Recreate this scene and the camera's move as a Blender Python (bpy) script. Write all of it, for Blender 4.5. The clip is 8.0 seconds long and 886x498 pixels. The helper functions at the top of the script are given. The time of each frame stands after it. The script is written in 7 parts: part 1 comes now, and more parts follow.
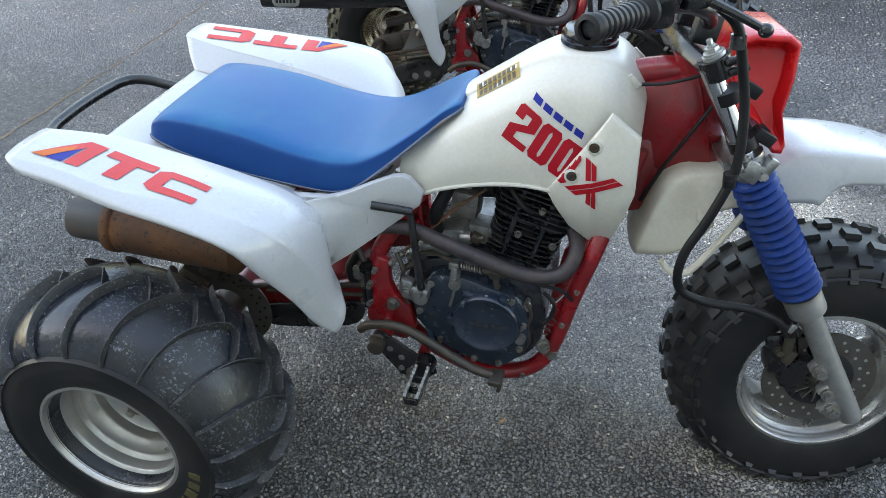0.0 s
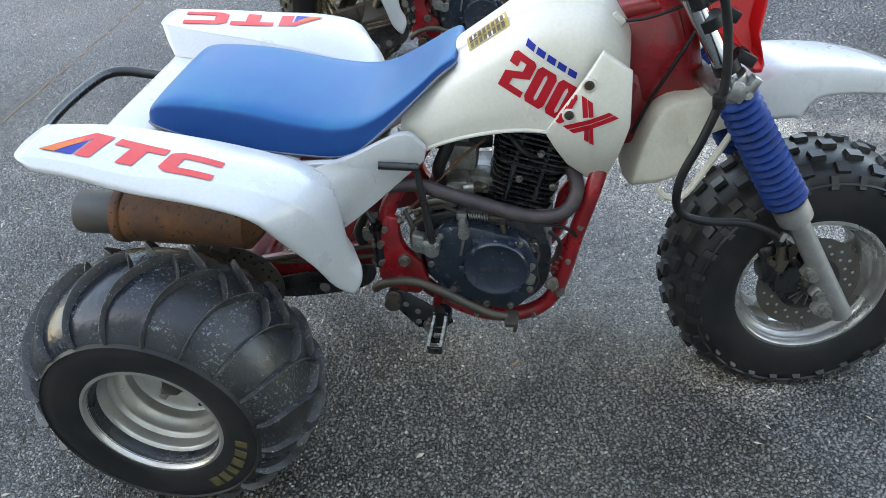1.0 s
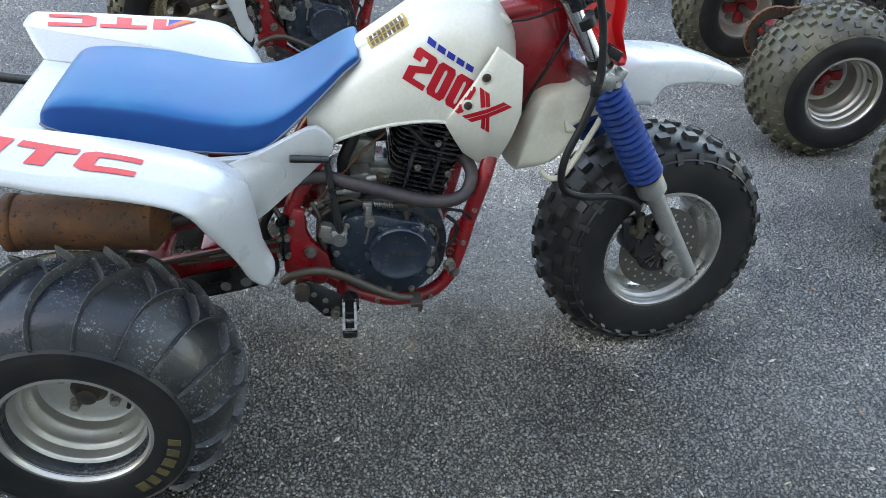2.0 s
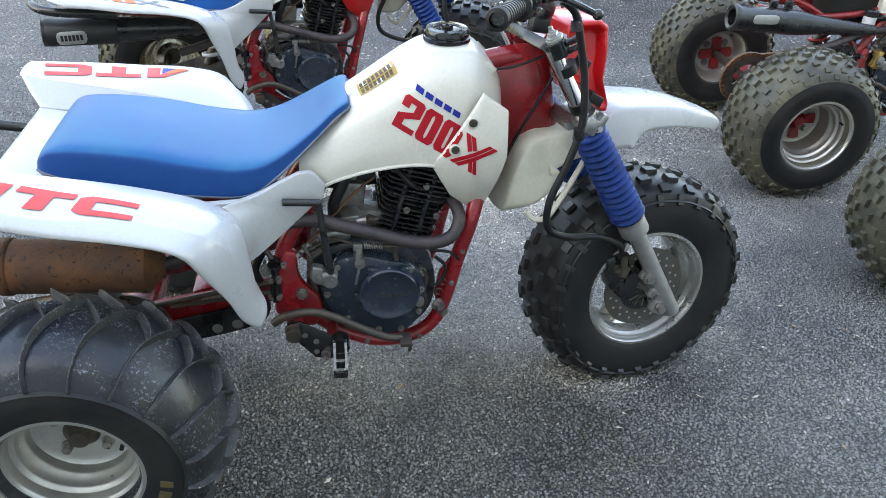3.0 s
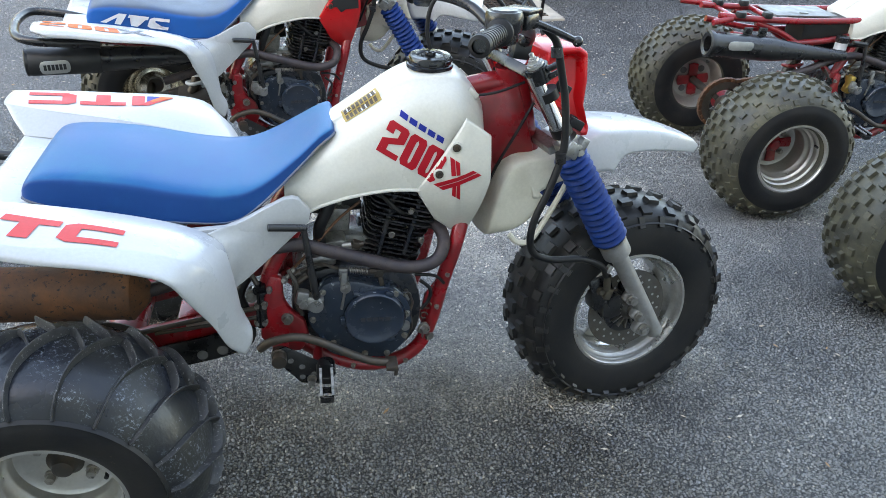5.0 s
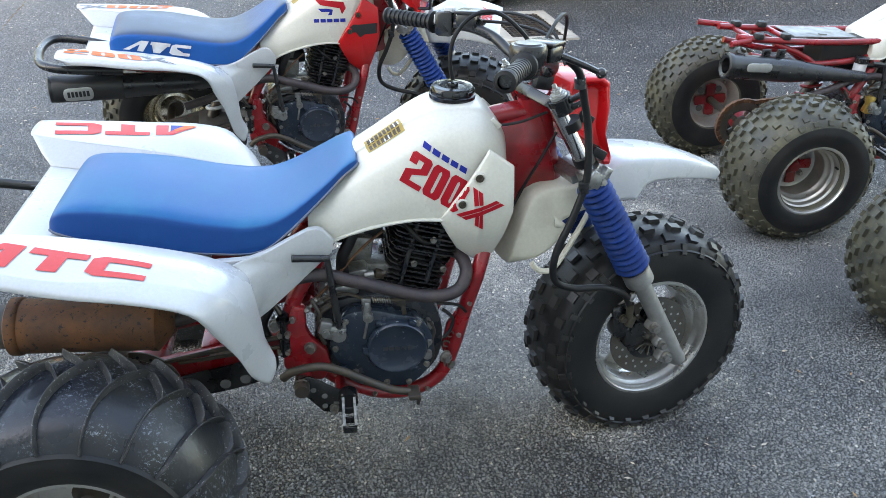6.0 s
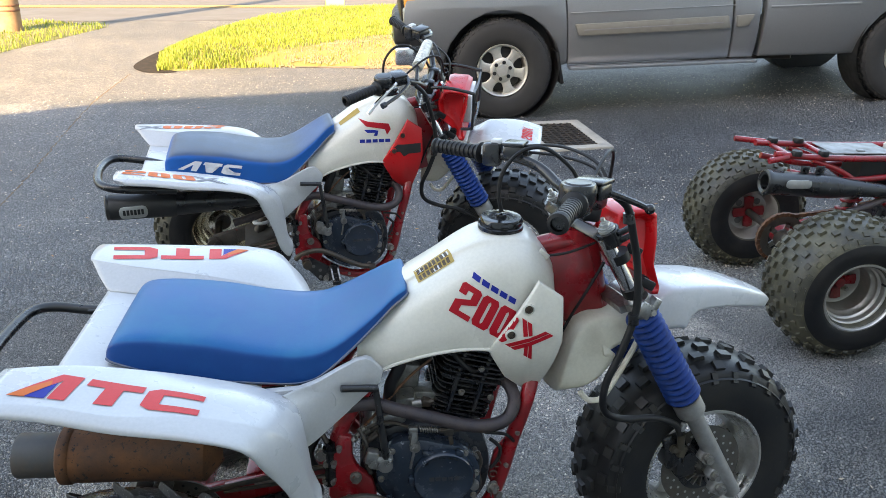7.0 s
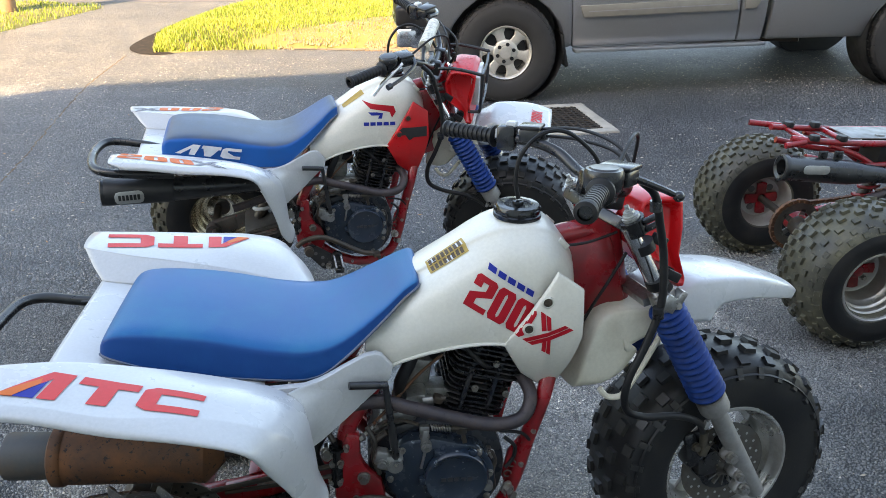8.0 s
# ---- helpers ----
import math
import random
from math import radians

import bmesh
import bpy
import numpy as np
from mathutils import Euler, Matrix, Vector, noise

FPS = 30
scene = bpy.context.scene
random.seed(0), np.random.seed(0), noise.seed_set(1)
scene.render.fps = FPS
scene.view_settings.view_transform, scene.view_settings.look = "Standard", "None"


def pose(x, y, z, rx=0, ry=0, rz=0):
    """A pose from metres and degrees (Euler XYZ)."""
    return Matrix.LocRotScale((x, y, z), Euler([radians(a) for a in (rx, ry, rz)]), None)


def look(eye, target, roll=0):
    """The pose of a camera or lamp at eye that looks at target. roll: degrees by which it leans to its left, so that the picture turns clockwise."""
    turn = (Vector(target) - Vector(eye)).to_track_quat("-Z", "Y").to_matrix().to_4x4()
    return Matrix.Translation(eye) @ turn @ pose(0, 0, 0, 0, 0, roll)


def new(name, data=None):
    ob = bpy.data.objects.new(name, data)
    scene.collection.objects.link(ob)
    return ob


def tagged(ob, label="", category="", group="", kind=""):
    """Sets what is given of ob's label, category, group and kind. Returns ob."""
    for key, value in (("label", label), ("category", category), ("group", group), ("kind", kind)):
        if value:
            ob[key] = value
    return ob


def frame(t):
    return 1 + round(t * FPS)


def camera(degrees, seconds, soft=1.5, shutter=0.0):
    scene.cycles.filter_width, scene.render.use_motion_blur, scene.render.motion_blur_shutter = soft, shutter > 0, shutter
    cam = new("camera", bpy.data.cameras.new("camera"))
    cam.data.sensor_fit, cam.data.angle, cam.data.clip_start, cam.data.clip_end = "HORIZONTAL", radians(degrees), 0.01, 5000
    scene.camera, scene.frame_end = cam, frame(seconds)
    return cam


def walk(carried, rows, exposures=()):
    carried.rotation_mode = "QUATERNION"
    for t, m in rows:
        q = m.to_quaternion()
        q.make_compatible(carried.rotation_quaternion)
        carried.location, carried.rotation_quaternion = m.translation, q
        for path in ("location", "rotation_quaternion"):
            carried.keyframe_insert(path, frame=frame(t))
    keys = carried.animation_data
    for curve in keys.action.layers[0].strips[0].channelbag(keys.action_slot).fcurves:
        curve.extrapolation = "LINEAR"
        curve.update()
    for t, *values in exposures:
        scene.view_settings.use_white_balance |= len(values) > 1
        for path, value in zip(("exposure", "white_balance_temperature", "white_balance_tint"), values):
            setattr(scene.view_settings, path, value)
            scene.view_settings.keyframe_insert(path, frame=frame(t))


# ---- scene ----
from mathutils.bvhtree import BVHTree

cam = camera(59.3, 8.0, soft=0.5)
PATH = [
    (0, (0.804, -1.302, 1.326), (0.356, 0.272, 0.175), 0.5),
    (0.2, (0.807, -1.334, 1.327), (0.305, 0.201, 0.147), -1.2),
    (0.5, (0.831, -1.359, 1.33), (0.27, 0.154, 0.148), -3.8),
    (0.7, (0.785, -1.379, 1.33), (0.290, 0.16, 0.149), -4.1),
    (1, (0.717, -1.4, 1.324), (0.393, 0.166, 0.123), -3.6),
    (1.2, (0.637, -1.429, 1.326), (0.49, 0.144, 0.112), -2.4),
    (1.5, (0.533, -1.478, 1.327), (0.635, 0.112, 0.119), 2.2),
    (3, (0.497, -1.563, 1.349), (0.723, 0.11, 0.276), 3.3),
    (3.5, (0.49, -1.566, 1.35), (0.736, 0.119, 0.301), 3.3),
    (4, (0.492, -1.569, 1.35), (0.751, 0.123, 0.316), 3.3),
    (5.5, (0.489, -1.578, 1.352), (0.761, 0.127, 0.344), 3.4),
    (6, (0.471, -1.558, 1.378), (0.71, 0.167, 0.395), 2.7),
    (6.2, (0.461, -1.542, 1.399), (0.671, 0.217, 0.475), 1.8),
    (6.5, (0.445, -1.528, 1.425), (0.634, 0.277, 0.585), 1.5),
    (7, (0.434, -1.533, 1.445), (0.597, 0.307, 0.678), 1.8),
    (7.5, (0.425, -1.523, 1.437), (0.57, 0.327, 0.689), 2.1),
    (8, (0.411, -1.445, 1.418), (0.579, 0.378, 0.615), 2.0),
]
walk(cam, [(t, look(eye, target, roll)) for t, eye, target, roll in PATH], [(0, 3.36, 8600, 12), (0.5, 3.52, 8750, 12), (1.5, 3.50, 8650, 12), (3.0, 3.66, 8600, 12), (5.5, 3.56, 8500, 12), (6.0, 3.56, 8500, 12), (6.5, 3.28, 8350, 12), (7.3, 3.10, 8250, 12), (8, 3.08, 8200, 12)])

# ---- world, sun ----
SUN_AZ, SUN_EL = 205.0, 25.0      # low sun behind the house; azimuth from +y towards +x
world = bpy.data.worlds.new("world")
scene.world = world
world.use_nodes = True
_wn = world.node_tree.nodes
_sky = _wn.new("ShaderNodeTexSky")
_sky.sky_type = "NISHITA"
_sky.sun_disc = False
_sky.sun_elevation = radians(SUN_EL)
_sky.sun_rotation = radians(SUN_AZ)
_sky.air_density, _sky.dust_density, _sky.ozone_density = 1.0, 1.6, 1.0
world.node_tree.links.new(_sky.outputs[0], _wn["Background"].inputs[0])
_wn["Background"].inputs[1].default_value = 0.13
_sun = bpy.data.lights.new("sun", "SUN")
_sun.energy, _sun.angle, _sun.color = 4.2, radians(0.53), (1.0, 0.82, 0.60)
sun = new("sun", _sun)
sun.matrix_world = look((0, 0, 20), (-math.sin(radians(SUN_AZ)), -math.cos(radians(SUN_AZ)), 20 - math.tan(radians(SUN_EL))))


# ---- materials ----
def ramp(nt, fac, stops):
    r = nt.nodes.new("ShaderNodeValToRGB")
    el = r.color_ramp.elements
    while len(el) < len(stops):
        el.new(0.5)
    for e, (p, col) in zip(el, stops):
        e.position, e.color = p, (*col, 1.0) if len(col) == 3 else col
    nt.links.new(fac, r.inputs[0])
    return r.outputs[0]


def mixed(nt, fac, a, b, blend="MIX"):
    m = nt.nodes.new("ShaderNodeMix")
    m.data_type, m.blend_type = "RGBA", blend
    for sock, v in ((m.inputs["Factor"], fac), (m.inputs[6], a), (m.inputs[7], b)):
        if isinstance(v, (int, float)):
            sock.default_value = v
        elif isinstance(v, tuple):
            sock.default_value = (*v, 1.0)
        else:
            nt.links.new(v, sock)
    return m.outputs[2]


def noise_tex(nt, scale, detail=4.0, rough=0.6, space="Object", stretch=None):
    co = nt.nodes.new("ShaderNodeTexCoord").outputs[space]
    if stretch:
        mp = nt.nodes.new("ShaderNodeMapping")
        mp.inputs["Scale"].default_value = stretch
        nt.links.new(co, mp.inputs[0])
        co = mp.outputs[0]
    n = nt.nodes.new("ShaderNodeTexNoise")
    n.inputs["Scale"].default_value, n.inputs["Detail"].default_value, n.inputs["Roughness"].default_value = scale, detail, rough
    nt.links.new(co, n.inputs["Vector"])
    return n.outputs[0]


def voronoi(nt, scale, feature="F1", out="Distance", space="Object"):
    co = nt.nodes.new("ShaderNodeTexCoord").outputs[space]
    v = nt.nodes.new("ShaderNodeTexVoronoi")
    v.feature = feature
    v.inputs["Scale"].default_value = scale
    nt.links.new(co, v.inputs["Vector"])
    return v.outputs[out]


def bump(nt, height, strength=0.3, distance=0.002, normal=None):
    b = nt.nodes.new("ShaderNodeBump")
    b.inputs["Strength"].default_value, b.inputs["Distance"].default_value = strength, distance
    nt.links.new(height, b.inputs["Height"])
    if normal:
        nt.links.new(normal, b.inputs["Normal"])
    return b.outputs[0]


def shade(name, base, rough=0.5, metal=0.0, coat=0.0, spec=0.5):
    """An empty surface: the material, its node tree and its shader."""
    m = bpy.data.materials.new(name)
    m.use_nodes = True
    nt = m.node_tree
    p = nt.nodes["Principled BSDF"]
    p.inputs["Base Color"].default_value = (*base, 1.0)
    p.inputs["Roughness"].default_value = rough
    p.inputs["Metallic"].default_value = metal
    p.inputs["Coat Weight"].default_value = coat
    p.inputs["Coat Roughness"].default_value = 0.12
    p.inputs["Specular IOR Level"].default_value = spec
    return m, nt, p


def surface(name, base, rough=0.5, metal=0.0, dirt=None, grime=0.3, chip=None, chips=0.72, scale=14.0, fine=160.0, relief=0.15, coat=0.0, spec=0.5):
    """A worn surface: broad stains, fine grain, chips of another colour and a little relief."""
    m, nt, p = shade(name, base, rough, metal, coat, spec)
    broad, grain = noise_tex(nt, scale, 6), noise_tex(nt, fine, 3)
    col = mixed(nt, ramp(nt, broad, [(0.42, (0, 0, 0)), (0.75, (grime,) * 3)]), tuple(base), tuple(dirt or [c * 0.55 for c in base]))
    col = mixed(nt, 0.16, col, ramp(nt, grain, [(0.3, tuple(c * 0.7 for c in base)), (0.7, tuple(min(1.0, c * 1.25) for c in base))]))
    if chip:
        spots = noise_tex(nt, scale * 5, 8, 0.7)
        col = mixed(nt, ramp(nt, spots, [(chips, (0, 0, 0)), (chips + 0.03, (1, 1, 1))]), col, tuple(chip))
    nt.links.new(col, p.inputs["Base Color"])
    nt.links.new(ramp(nt, broad, [(0.3, (max(0.05, rough - 0.08),) * 3), (0.75, (min(1.0, rough + 0.18),) * 3)]), p.inputs["Roughness"])
    nt.links.new(bump(nt, grain, relief, 0.001), p.inputs["Normal"])
    return m


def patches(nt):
    """Broad tones of the drive: a worn patch under the machines paled further for light, a dark oily one before them,
    darker sealed ground towards the truck with its shadow painted in, older asphalt at far left paled for sun.
    """
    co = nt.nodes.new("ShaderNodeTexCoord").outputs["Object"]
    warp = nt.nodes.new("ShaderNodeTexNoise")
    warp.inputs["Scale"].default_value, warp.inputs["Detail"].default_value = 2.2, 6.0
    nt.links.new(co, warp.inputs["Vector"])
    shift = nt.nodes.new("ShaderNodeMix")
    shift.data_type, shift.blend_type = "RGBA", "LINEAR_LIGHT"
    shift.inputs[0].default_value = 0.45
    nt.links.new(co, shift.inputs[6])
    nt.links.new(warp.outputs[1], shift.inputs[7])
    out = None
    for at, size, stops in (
        # Pale wear, with brightening on top that stands in for light under the machines.
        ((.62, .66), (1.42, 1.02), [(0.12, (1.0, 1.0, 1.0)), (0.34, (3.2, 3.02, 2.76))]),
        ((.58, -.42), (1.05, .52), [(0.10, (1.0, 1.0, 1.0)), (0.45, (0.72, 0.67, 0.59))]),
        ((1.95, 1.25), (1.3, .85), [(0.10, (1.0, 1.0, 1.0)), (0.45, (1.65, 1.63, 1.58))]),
        # Sealed ground; its extra darkness paints in the truck's shadow.
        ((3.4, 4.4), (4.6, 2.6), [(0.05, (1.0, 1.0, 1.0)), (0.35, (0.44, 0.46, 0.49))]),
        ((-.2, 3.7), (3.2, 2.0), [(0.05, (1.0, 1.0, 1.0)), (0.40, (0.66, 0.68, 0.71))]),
        # Older, paler asphalt, raised further to paint in strong sunlight.
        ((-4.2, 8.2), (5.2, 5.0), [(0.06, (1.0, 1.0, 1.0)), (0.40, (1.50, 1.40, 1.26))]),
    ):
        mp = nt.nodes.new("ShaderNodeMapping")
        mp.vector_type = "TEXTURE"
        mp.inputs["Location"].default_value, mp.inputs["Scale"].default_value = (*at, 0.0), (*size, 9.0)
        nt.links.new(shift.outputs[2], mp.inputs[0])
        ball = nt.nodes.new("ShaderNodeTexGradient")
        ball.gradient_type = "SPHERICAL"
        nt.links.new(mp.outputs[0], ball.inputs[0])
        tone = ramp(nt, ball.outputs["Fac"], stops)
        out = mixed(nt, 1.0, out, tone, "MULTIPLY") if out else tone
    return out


def asphalt_material():
    m, nt, p = shade("asphalt", (0.1, 0.1, 0.1), 0.6, spec=0.4)
    grey = nt.nodes.new("ShaderNodeRGBToBW")
    nt.links.new(voronoi(nt, 150.0, "F1", "Color"), grey.inputs[0])
    gap = voronoi(nt, 150.0, "DISTANCE_TO_EDGE", "Distance")
    stone = ramp(nt, grey.outputs[0], [(0.15, (0.120, 0.122, 0.125)), (0.50, (0.170, 0.171, 0.172)), (0.85, (0.225, 0.223, 0.218)), (0.98, (0.36, 0.345, 0.32))])
    base = mixed(nt, ramp(nt, gap, [(0.02, (1, 1, 1)), (0.20, (0, 0, 0))]), stone, (0.040, 0.042, 0.046))
    broad, patch, blotch = noise_tex(nt, 0.45, 4, 0.55), noise_tex(nt, 3.5, 6, 0.6), noise_tex(nt, 26.0, 5, 0.7)
    col = mixed(nt, 1.0, base, ramp(nt, broad, [(0.32, (0.74, 0.74, 0.76)), (0.68, (1.25, 1.23, 1.20))]), "MULTIPLY")
    col = mixed(nt, 1.0, col, ramp(nt, patch, [(0.30, (0.72, 0.72, 0.74)), (0.72, (1.30, 1.28, 1.24))]), "MULTIPLY")
    col = mixed(nt, 1.0, col, ramp(nt, blotch, [(0.35, (0.72, 0.72, 0.72)), (0.70, (1.38, 1.37, 1.33))]), "MULTIPLY")
    # Wear and oil tones, together with the light and shade painted in patches().
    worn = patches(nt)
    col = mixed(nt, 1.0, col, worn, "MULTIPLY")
    nt.links.new(col, p.inputs["Base Color"])
    nt.links.new(ramp(nt, patch, [(0.3, (0.50,) * 3), (0.75, (0.70,) * 3)]), p.inputs["Roughness"])
    pits = noise_tex(nt, 120.0, 3, 0.7)
    nt.links.new(bump(nt, pits, 0.9, 0.0045, bump(nt, ramp(nt, gap, [(0.0, (0, 0, 0)), (0.30, (1, 1, 1))]), 1.0, 0.006)), p.inputs["Normal"])
    return m


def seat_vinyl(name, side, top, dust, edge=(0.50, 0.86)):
    """Vinyl bleached and dusty on top, with sky sheen painted in there as well; its sides take a deeper, shaded colour.
    """
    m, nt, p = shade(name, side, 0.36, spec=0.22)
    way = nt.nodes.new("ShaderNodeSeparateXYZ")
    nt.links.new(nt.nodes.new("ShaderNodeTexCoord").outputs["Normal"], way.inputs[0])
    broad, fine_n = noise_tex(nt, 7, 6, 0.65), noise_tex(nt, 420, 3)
    # Slope picks the colour: sky-lit tone on upward faces, shaded tone on the sides.
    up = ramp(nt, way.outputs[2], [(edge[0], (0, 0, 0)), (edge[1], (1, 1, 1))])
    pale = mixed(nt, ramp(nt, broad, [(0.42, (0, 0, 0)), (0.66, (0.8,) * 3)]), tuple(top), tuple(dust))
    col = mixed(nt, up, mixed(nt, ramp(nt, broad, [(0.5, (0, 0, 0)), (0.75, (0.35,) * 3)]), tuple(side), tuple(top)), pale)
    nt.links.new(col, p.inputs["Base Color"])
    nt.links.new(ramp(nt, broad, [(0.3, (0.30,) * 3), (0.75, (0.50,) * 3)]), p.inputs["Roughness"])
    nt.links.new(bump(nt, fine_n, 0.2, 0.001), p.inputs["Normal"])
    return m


ASPHALT = asphalt_material()
WHITE = surface("white_plastic", (0.450, 0.458, 0.465), 0.28, dirt=(0.43, 0.42, 0.39), grime=0.18, relief=0.04, scale=6, coat=0.3)
CREAM = surface("aged_white_plastic", (0.60, 0.578, 0.515), 0.30, dirt=(0.55, 0.50, 0.38), grime=0.4, relief=0.04, scale=7, coat=0.3)
YELLOWED = surface("yellowed_plastic", (0.63, 0.59, 0.49), 0.40, dirt=(0.32, 0.27, 0.18), grime=0.7, relief=0.06, scale=9)
SEAT_BLUE = seat_vinyl("faded_lit_top_blue_vinyl", (0.000, 0.048, 0.190), (0.000, 0.092, 0.256), (0.010, 0.132, 0.268))
BRIGHT_SEAT = seat_vinyl("dusty_lit_top_blue_vinyl", (0.000, 0.082, 0.300), (0.040, 0.070, 0.125), (0.080, 0.094, 0.115), (0.66, 0.93))
BLUE_RUBBER = surface("blue_rubber", (0.000, 0.030, 0.165), 0.42, dirt=(0.010, 0.018, 0.05), grime=0.9, relief=0.2, scale=24, spec=0.22)
RED_PAINT = surface("red_frame_paint", (0.28, 0.008, 0.013), 0.28, dirt=(0.06, 0.015, 0.013), grime=0.8, chip=(0.12, 0.06, 0.045), chips=0.635, scale=15, coat=0.3)
RED_PLASTIC = surface("red_plastic", (0.52, 0.010, 0.013), 0.30, dirt=(0.36, 0.02, 0.02), grime=0.4, relief=0.04, scale=7, coat=0.15, spec=0.35)
RUBBER = surface("tyre_rubber", (0.0155, 0.016, 0.0172), 0.36, dirt=(0.040, 0.033, 0.025), grime=0.8, chip=(0.10, 0.075, 0.045), chips=0.66, relief=0.3, scale=9, fine=120, spec=0.4)
SIDEWALL = surface("tyre_sidewall", (0.0135, 0.0137, 0.0148), 0.38, dirt=(0.038, 0.034, 0.029), grime=0.7, chip=(0.055, 0.045, 0.032), chips=0.66, relief=0.25, scale=10, spec=0.24)
MUDDY = surface("muddy_tyre_rubber", (0.046, 0.044, 0.034), 0.44, dirt=(0.150, 0.135, 0.082), grime=0.9, chip=(0.13, 0.12, 0.075), chips=0.62, relief=0.4, scale=12, fine=110, spec=0.4)
def paddle_material():
    """Shiny smooth rubber with fine pale scuffs in clusters."""
    m, nt, p = shade("paddle_tyre_rubber", (0.012, 0.014, 0.019), 0.34, spec=0.45)
    broad, cluster, fine_n = noise_tex(nt, 5, 5), noise_tex(nt, 11, 4), noise_tex(nt, 170, 9, 0.8)
    col = mixed(nt, ramp(nt, broad, [(0.45, (0, 0, 0)), (0.62, (0.6,) * 3)]), (0.010, 0.012, 0.017), (0.030, 0.029, 0.022))
    where = mixed(nt, 1.0, ramp(nt, cluster, [(0.46, (0, 0, 0)), (0.60, (1, 1, 1))]), ramp(nt, fine_n, [(0.545, (0, 0, 0)), (0.60, (1, 1, 1))]), "MULTIPLY")
    col = mixed(nt, where, col, (0.19, 0.21, 0.24))
    nt.links.new(col, p.inputs["Base Color"])
    nt.links.new(ramp(nt, broad, [(0.35, (0.22,) * 3), (0.7, (0.42,) * 3)]), p.inputs["Roughness"])
    nt.links.new(bump(nt, noise_tex(nt, 140, 4), 0.3, 0.001, bump(nt, cluster, 0.4, 0.01)), p.inputs["Normal"])
    return m


PADDLE = paddle_material()
RIB = surface("scuffed_rib_rubber", (0.022, 0.0225, 0.024), 0.45, dirt=(0.075, 0.073, 0.070), grime=0.85, chip=(0.27, 0.265, 0.255), chips=0.605, relief=0.5, scale=40, fine=200)
ALU = surface("cast_aluminium", (0.36, 0.355, 0.34), 0.34, 0.85, dirt=(0.09, 0.075, 0.06), grime=0.9, chip=(0.05, 0.045, 0.04), chips=0.64, relief=0.3, scale=30)
CARB = surface("dull_carburettor", (0.30, 0.295, 0.28), 0.5, 0.6, dirt=(0.05, 0.042, 0.035), grime=0.95, chip=(0.03, 0.026, 0.022), chips=0.60, relief=0.3, scale=40)
RIM_ALU = surface("polished_rim", (0.52, 0.505, 0.475), 0.33, 0.80, dirt=(0.30, 0.27, 0.22), grime=0.6, relief=0.10, scale=12)
FORK_ALU = surface("fork_slider", (0.34, 0.335, 0.325), 0.42, 0.70, dirt=(0.21, 0.195, 0.175), grime=0.7, relief=0.12, scale=18)
CHROME = surface("chrome", (0.8, 0.8, 0.82), 0.12, 1.0, dirt=(0.4, 0.38, 0.35), grime=0.3, relief=0.03)
ENGINE = surface("black_engine_paint", (0.020, 0.024, 0.032), 0.24, dirt=(0.045, 0.040, 0.035), grime=0.8, chip=(0.22, 0.22, 0.22), chips=0.645, relief=0.15, scale=18, spec=0.5)
FIN = surface("dusty_fin_paint", (0.012, 0.013, 0.016), 0.24, dirt=(0.045, 0.043, 0.040), grime=0.8, chip=(0.20, 0.19, 0.17), chips=0.62, relief=0.25, scale=32, spec=0.5)
COVER = surface("engine_cover_paint", (0.014, 0.024, 0.040), 0.20, dirt=(0.045, 0.052, 0.064), grime=0.7, chip=(0.20, 0.22, 0.24), chips=0.635, relief=0.08, scale=14, spec=0.5)
BLACK = surface("black_enamel", (0.008, 0.008, 0.009), 0.26, dirt=(0.035, 0.035, 0.035), grime=0.6, chip=(0.28, 0.27, 0.25), chips=0.655, relief=0.12, scale=16, spec=0.6)
HOSE = surface("black_hose", (0.008, 0.008, 0.009), 0.45, dirt=(0.028, 0.026, 0.024), grime=0.5, relief=0.1, spec=0.3)
GLOSS_BLACK = surface("gloss_black_plastic", (0.008, 0.008, 0.009), 0.16, grime=0.3, relief=0.02, spec=0.6)
TRAY = surface("dull_tray_metal", (0.26, 0.265, 0.26), 0.5, 0.5, dirt=(0.12, 0.115, 0.10), grime=0.8, scale=20)
PIPING = surface("worn_seat_piping", (0.06, 0.10, 0.18), 0.55, dirt=(0.22, 0.17, 0.11), grime=0.95, scale=12)
FRONT_RIM = surface("dull_front_rim", (0.54, 0.525, 0.50), 0.26, 0.85, dirt=(0.27, 0.245, 0.205), grime=0.9, relief=0.10, scale=11)
ARM_GRIME = surface("grimy_swing_arm", (0.060, 0.052, 0.046), 0.5, 0.3, dirt=(0.13, 0.115, 0.10), grime=0.9, chip=(0.20, 0.012, 0.012), chips=0.62, relief=0.3, scale=22)
HOLE = surface("dusty_gap", (0.13, 0.128, 0.125), 0.8, scale=40)
GOLD_CHROME = surface("gold_tinted_chrome", (0.86, 0.80, 0.68), 0.12, 0.92, dirt=(0.45, 0.35, 0.20), grime=0.7, relief=0.05, scale=16)
PAD = surface("pale_vinyl_pad", (0.62, 0.60, 0.52), 0.55, dirt=(0.06, 0.06, 0.06), grime=0.95, scale=70, relief=0.15)
GREASE = surface("greasy_steel", (0.055, 0.048, 0.042), 0.42, 0.4, dirt=(0.105, 0.068, 0.040), grime=0.9, relief=0.4, scale=25)
RUST = surface("rusty_steel", (0.10, 0.046, 0.025), 0.70, 0.15, dirt=(0.26, 0.105, 0.04), grime=0.95, chip=(0.030, 0.022, 0.02), chips=0.575, relief=0.5, scale=18)
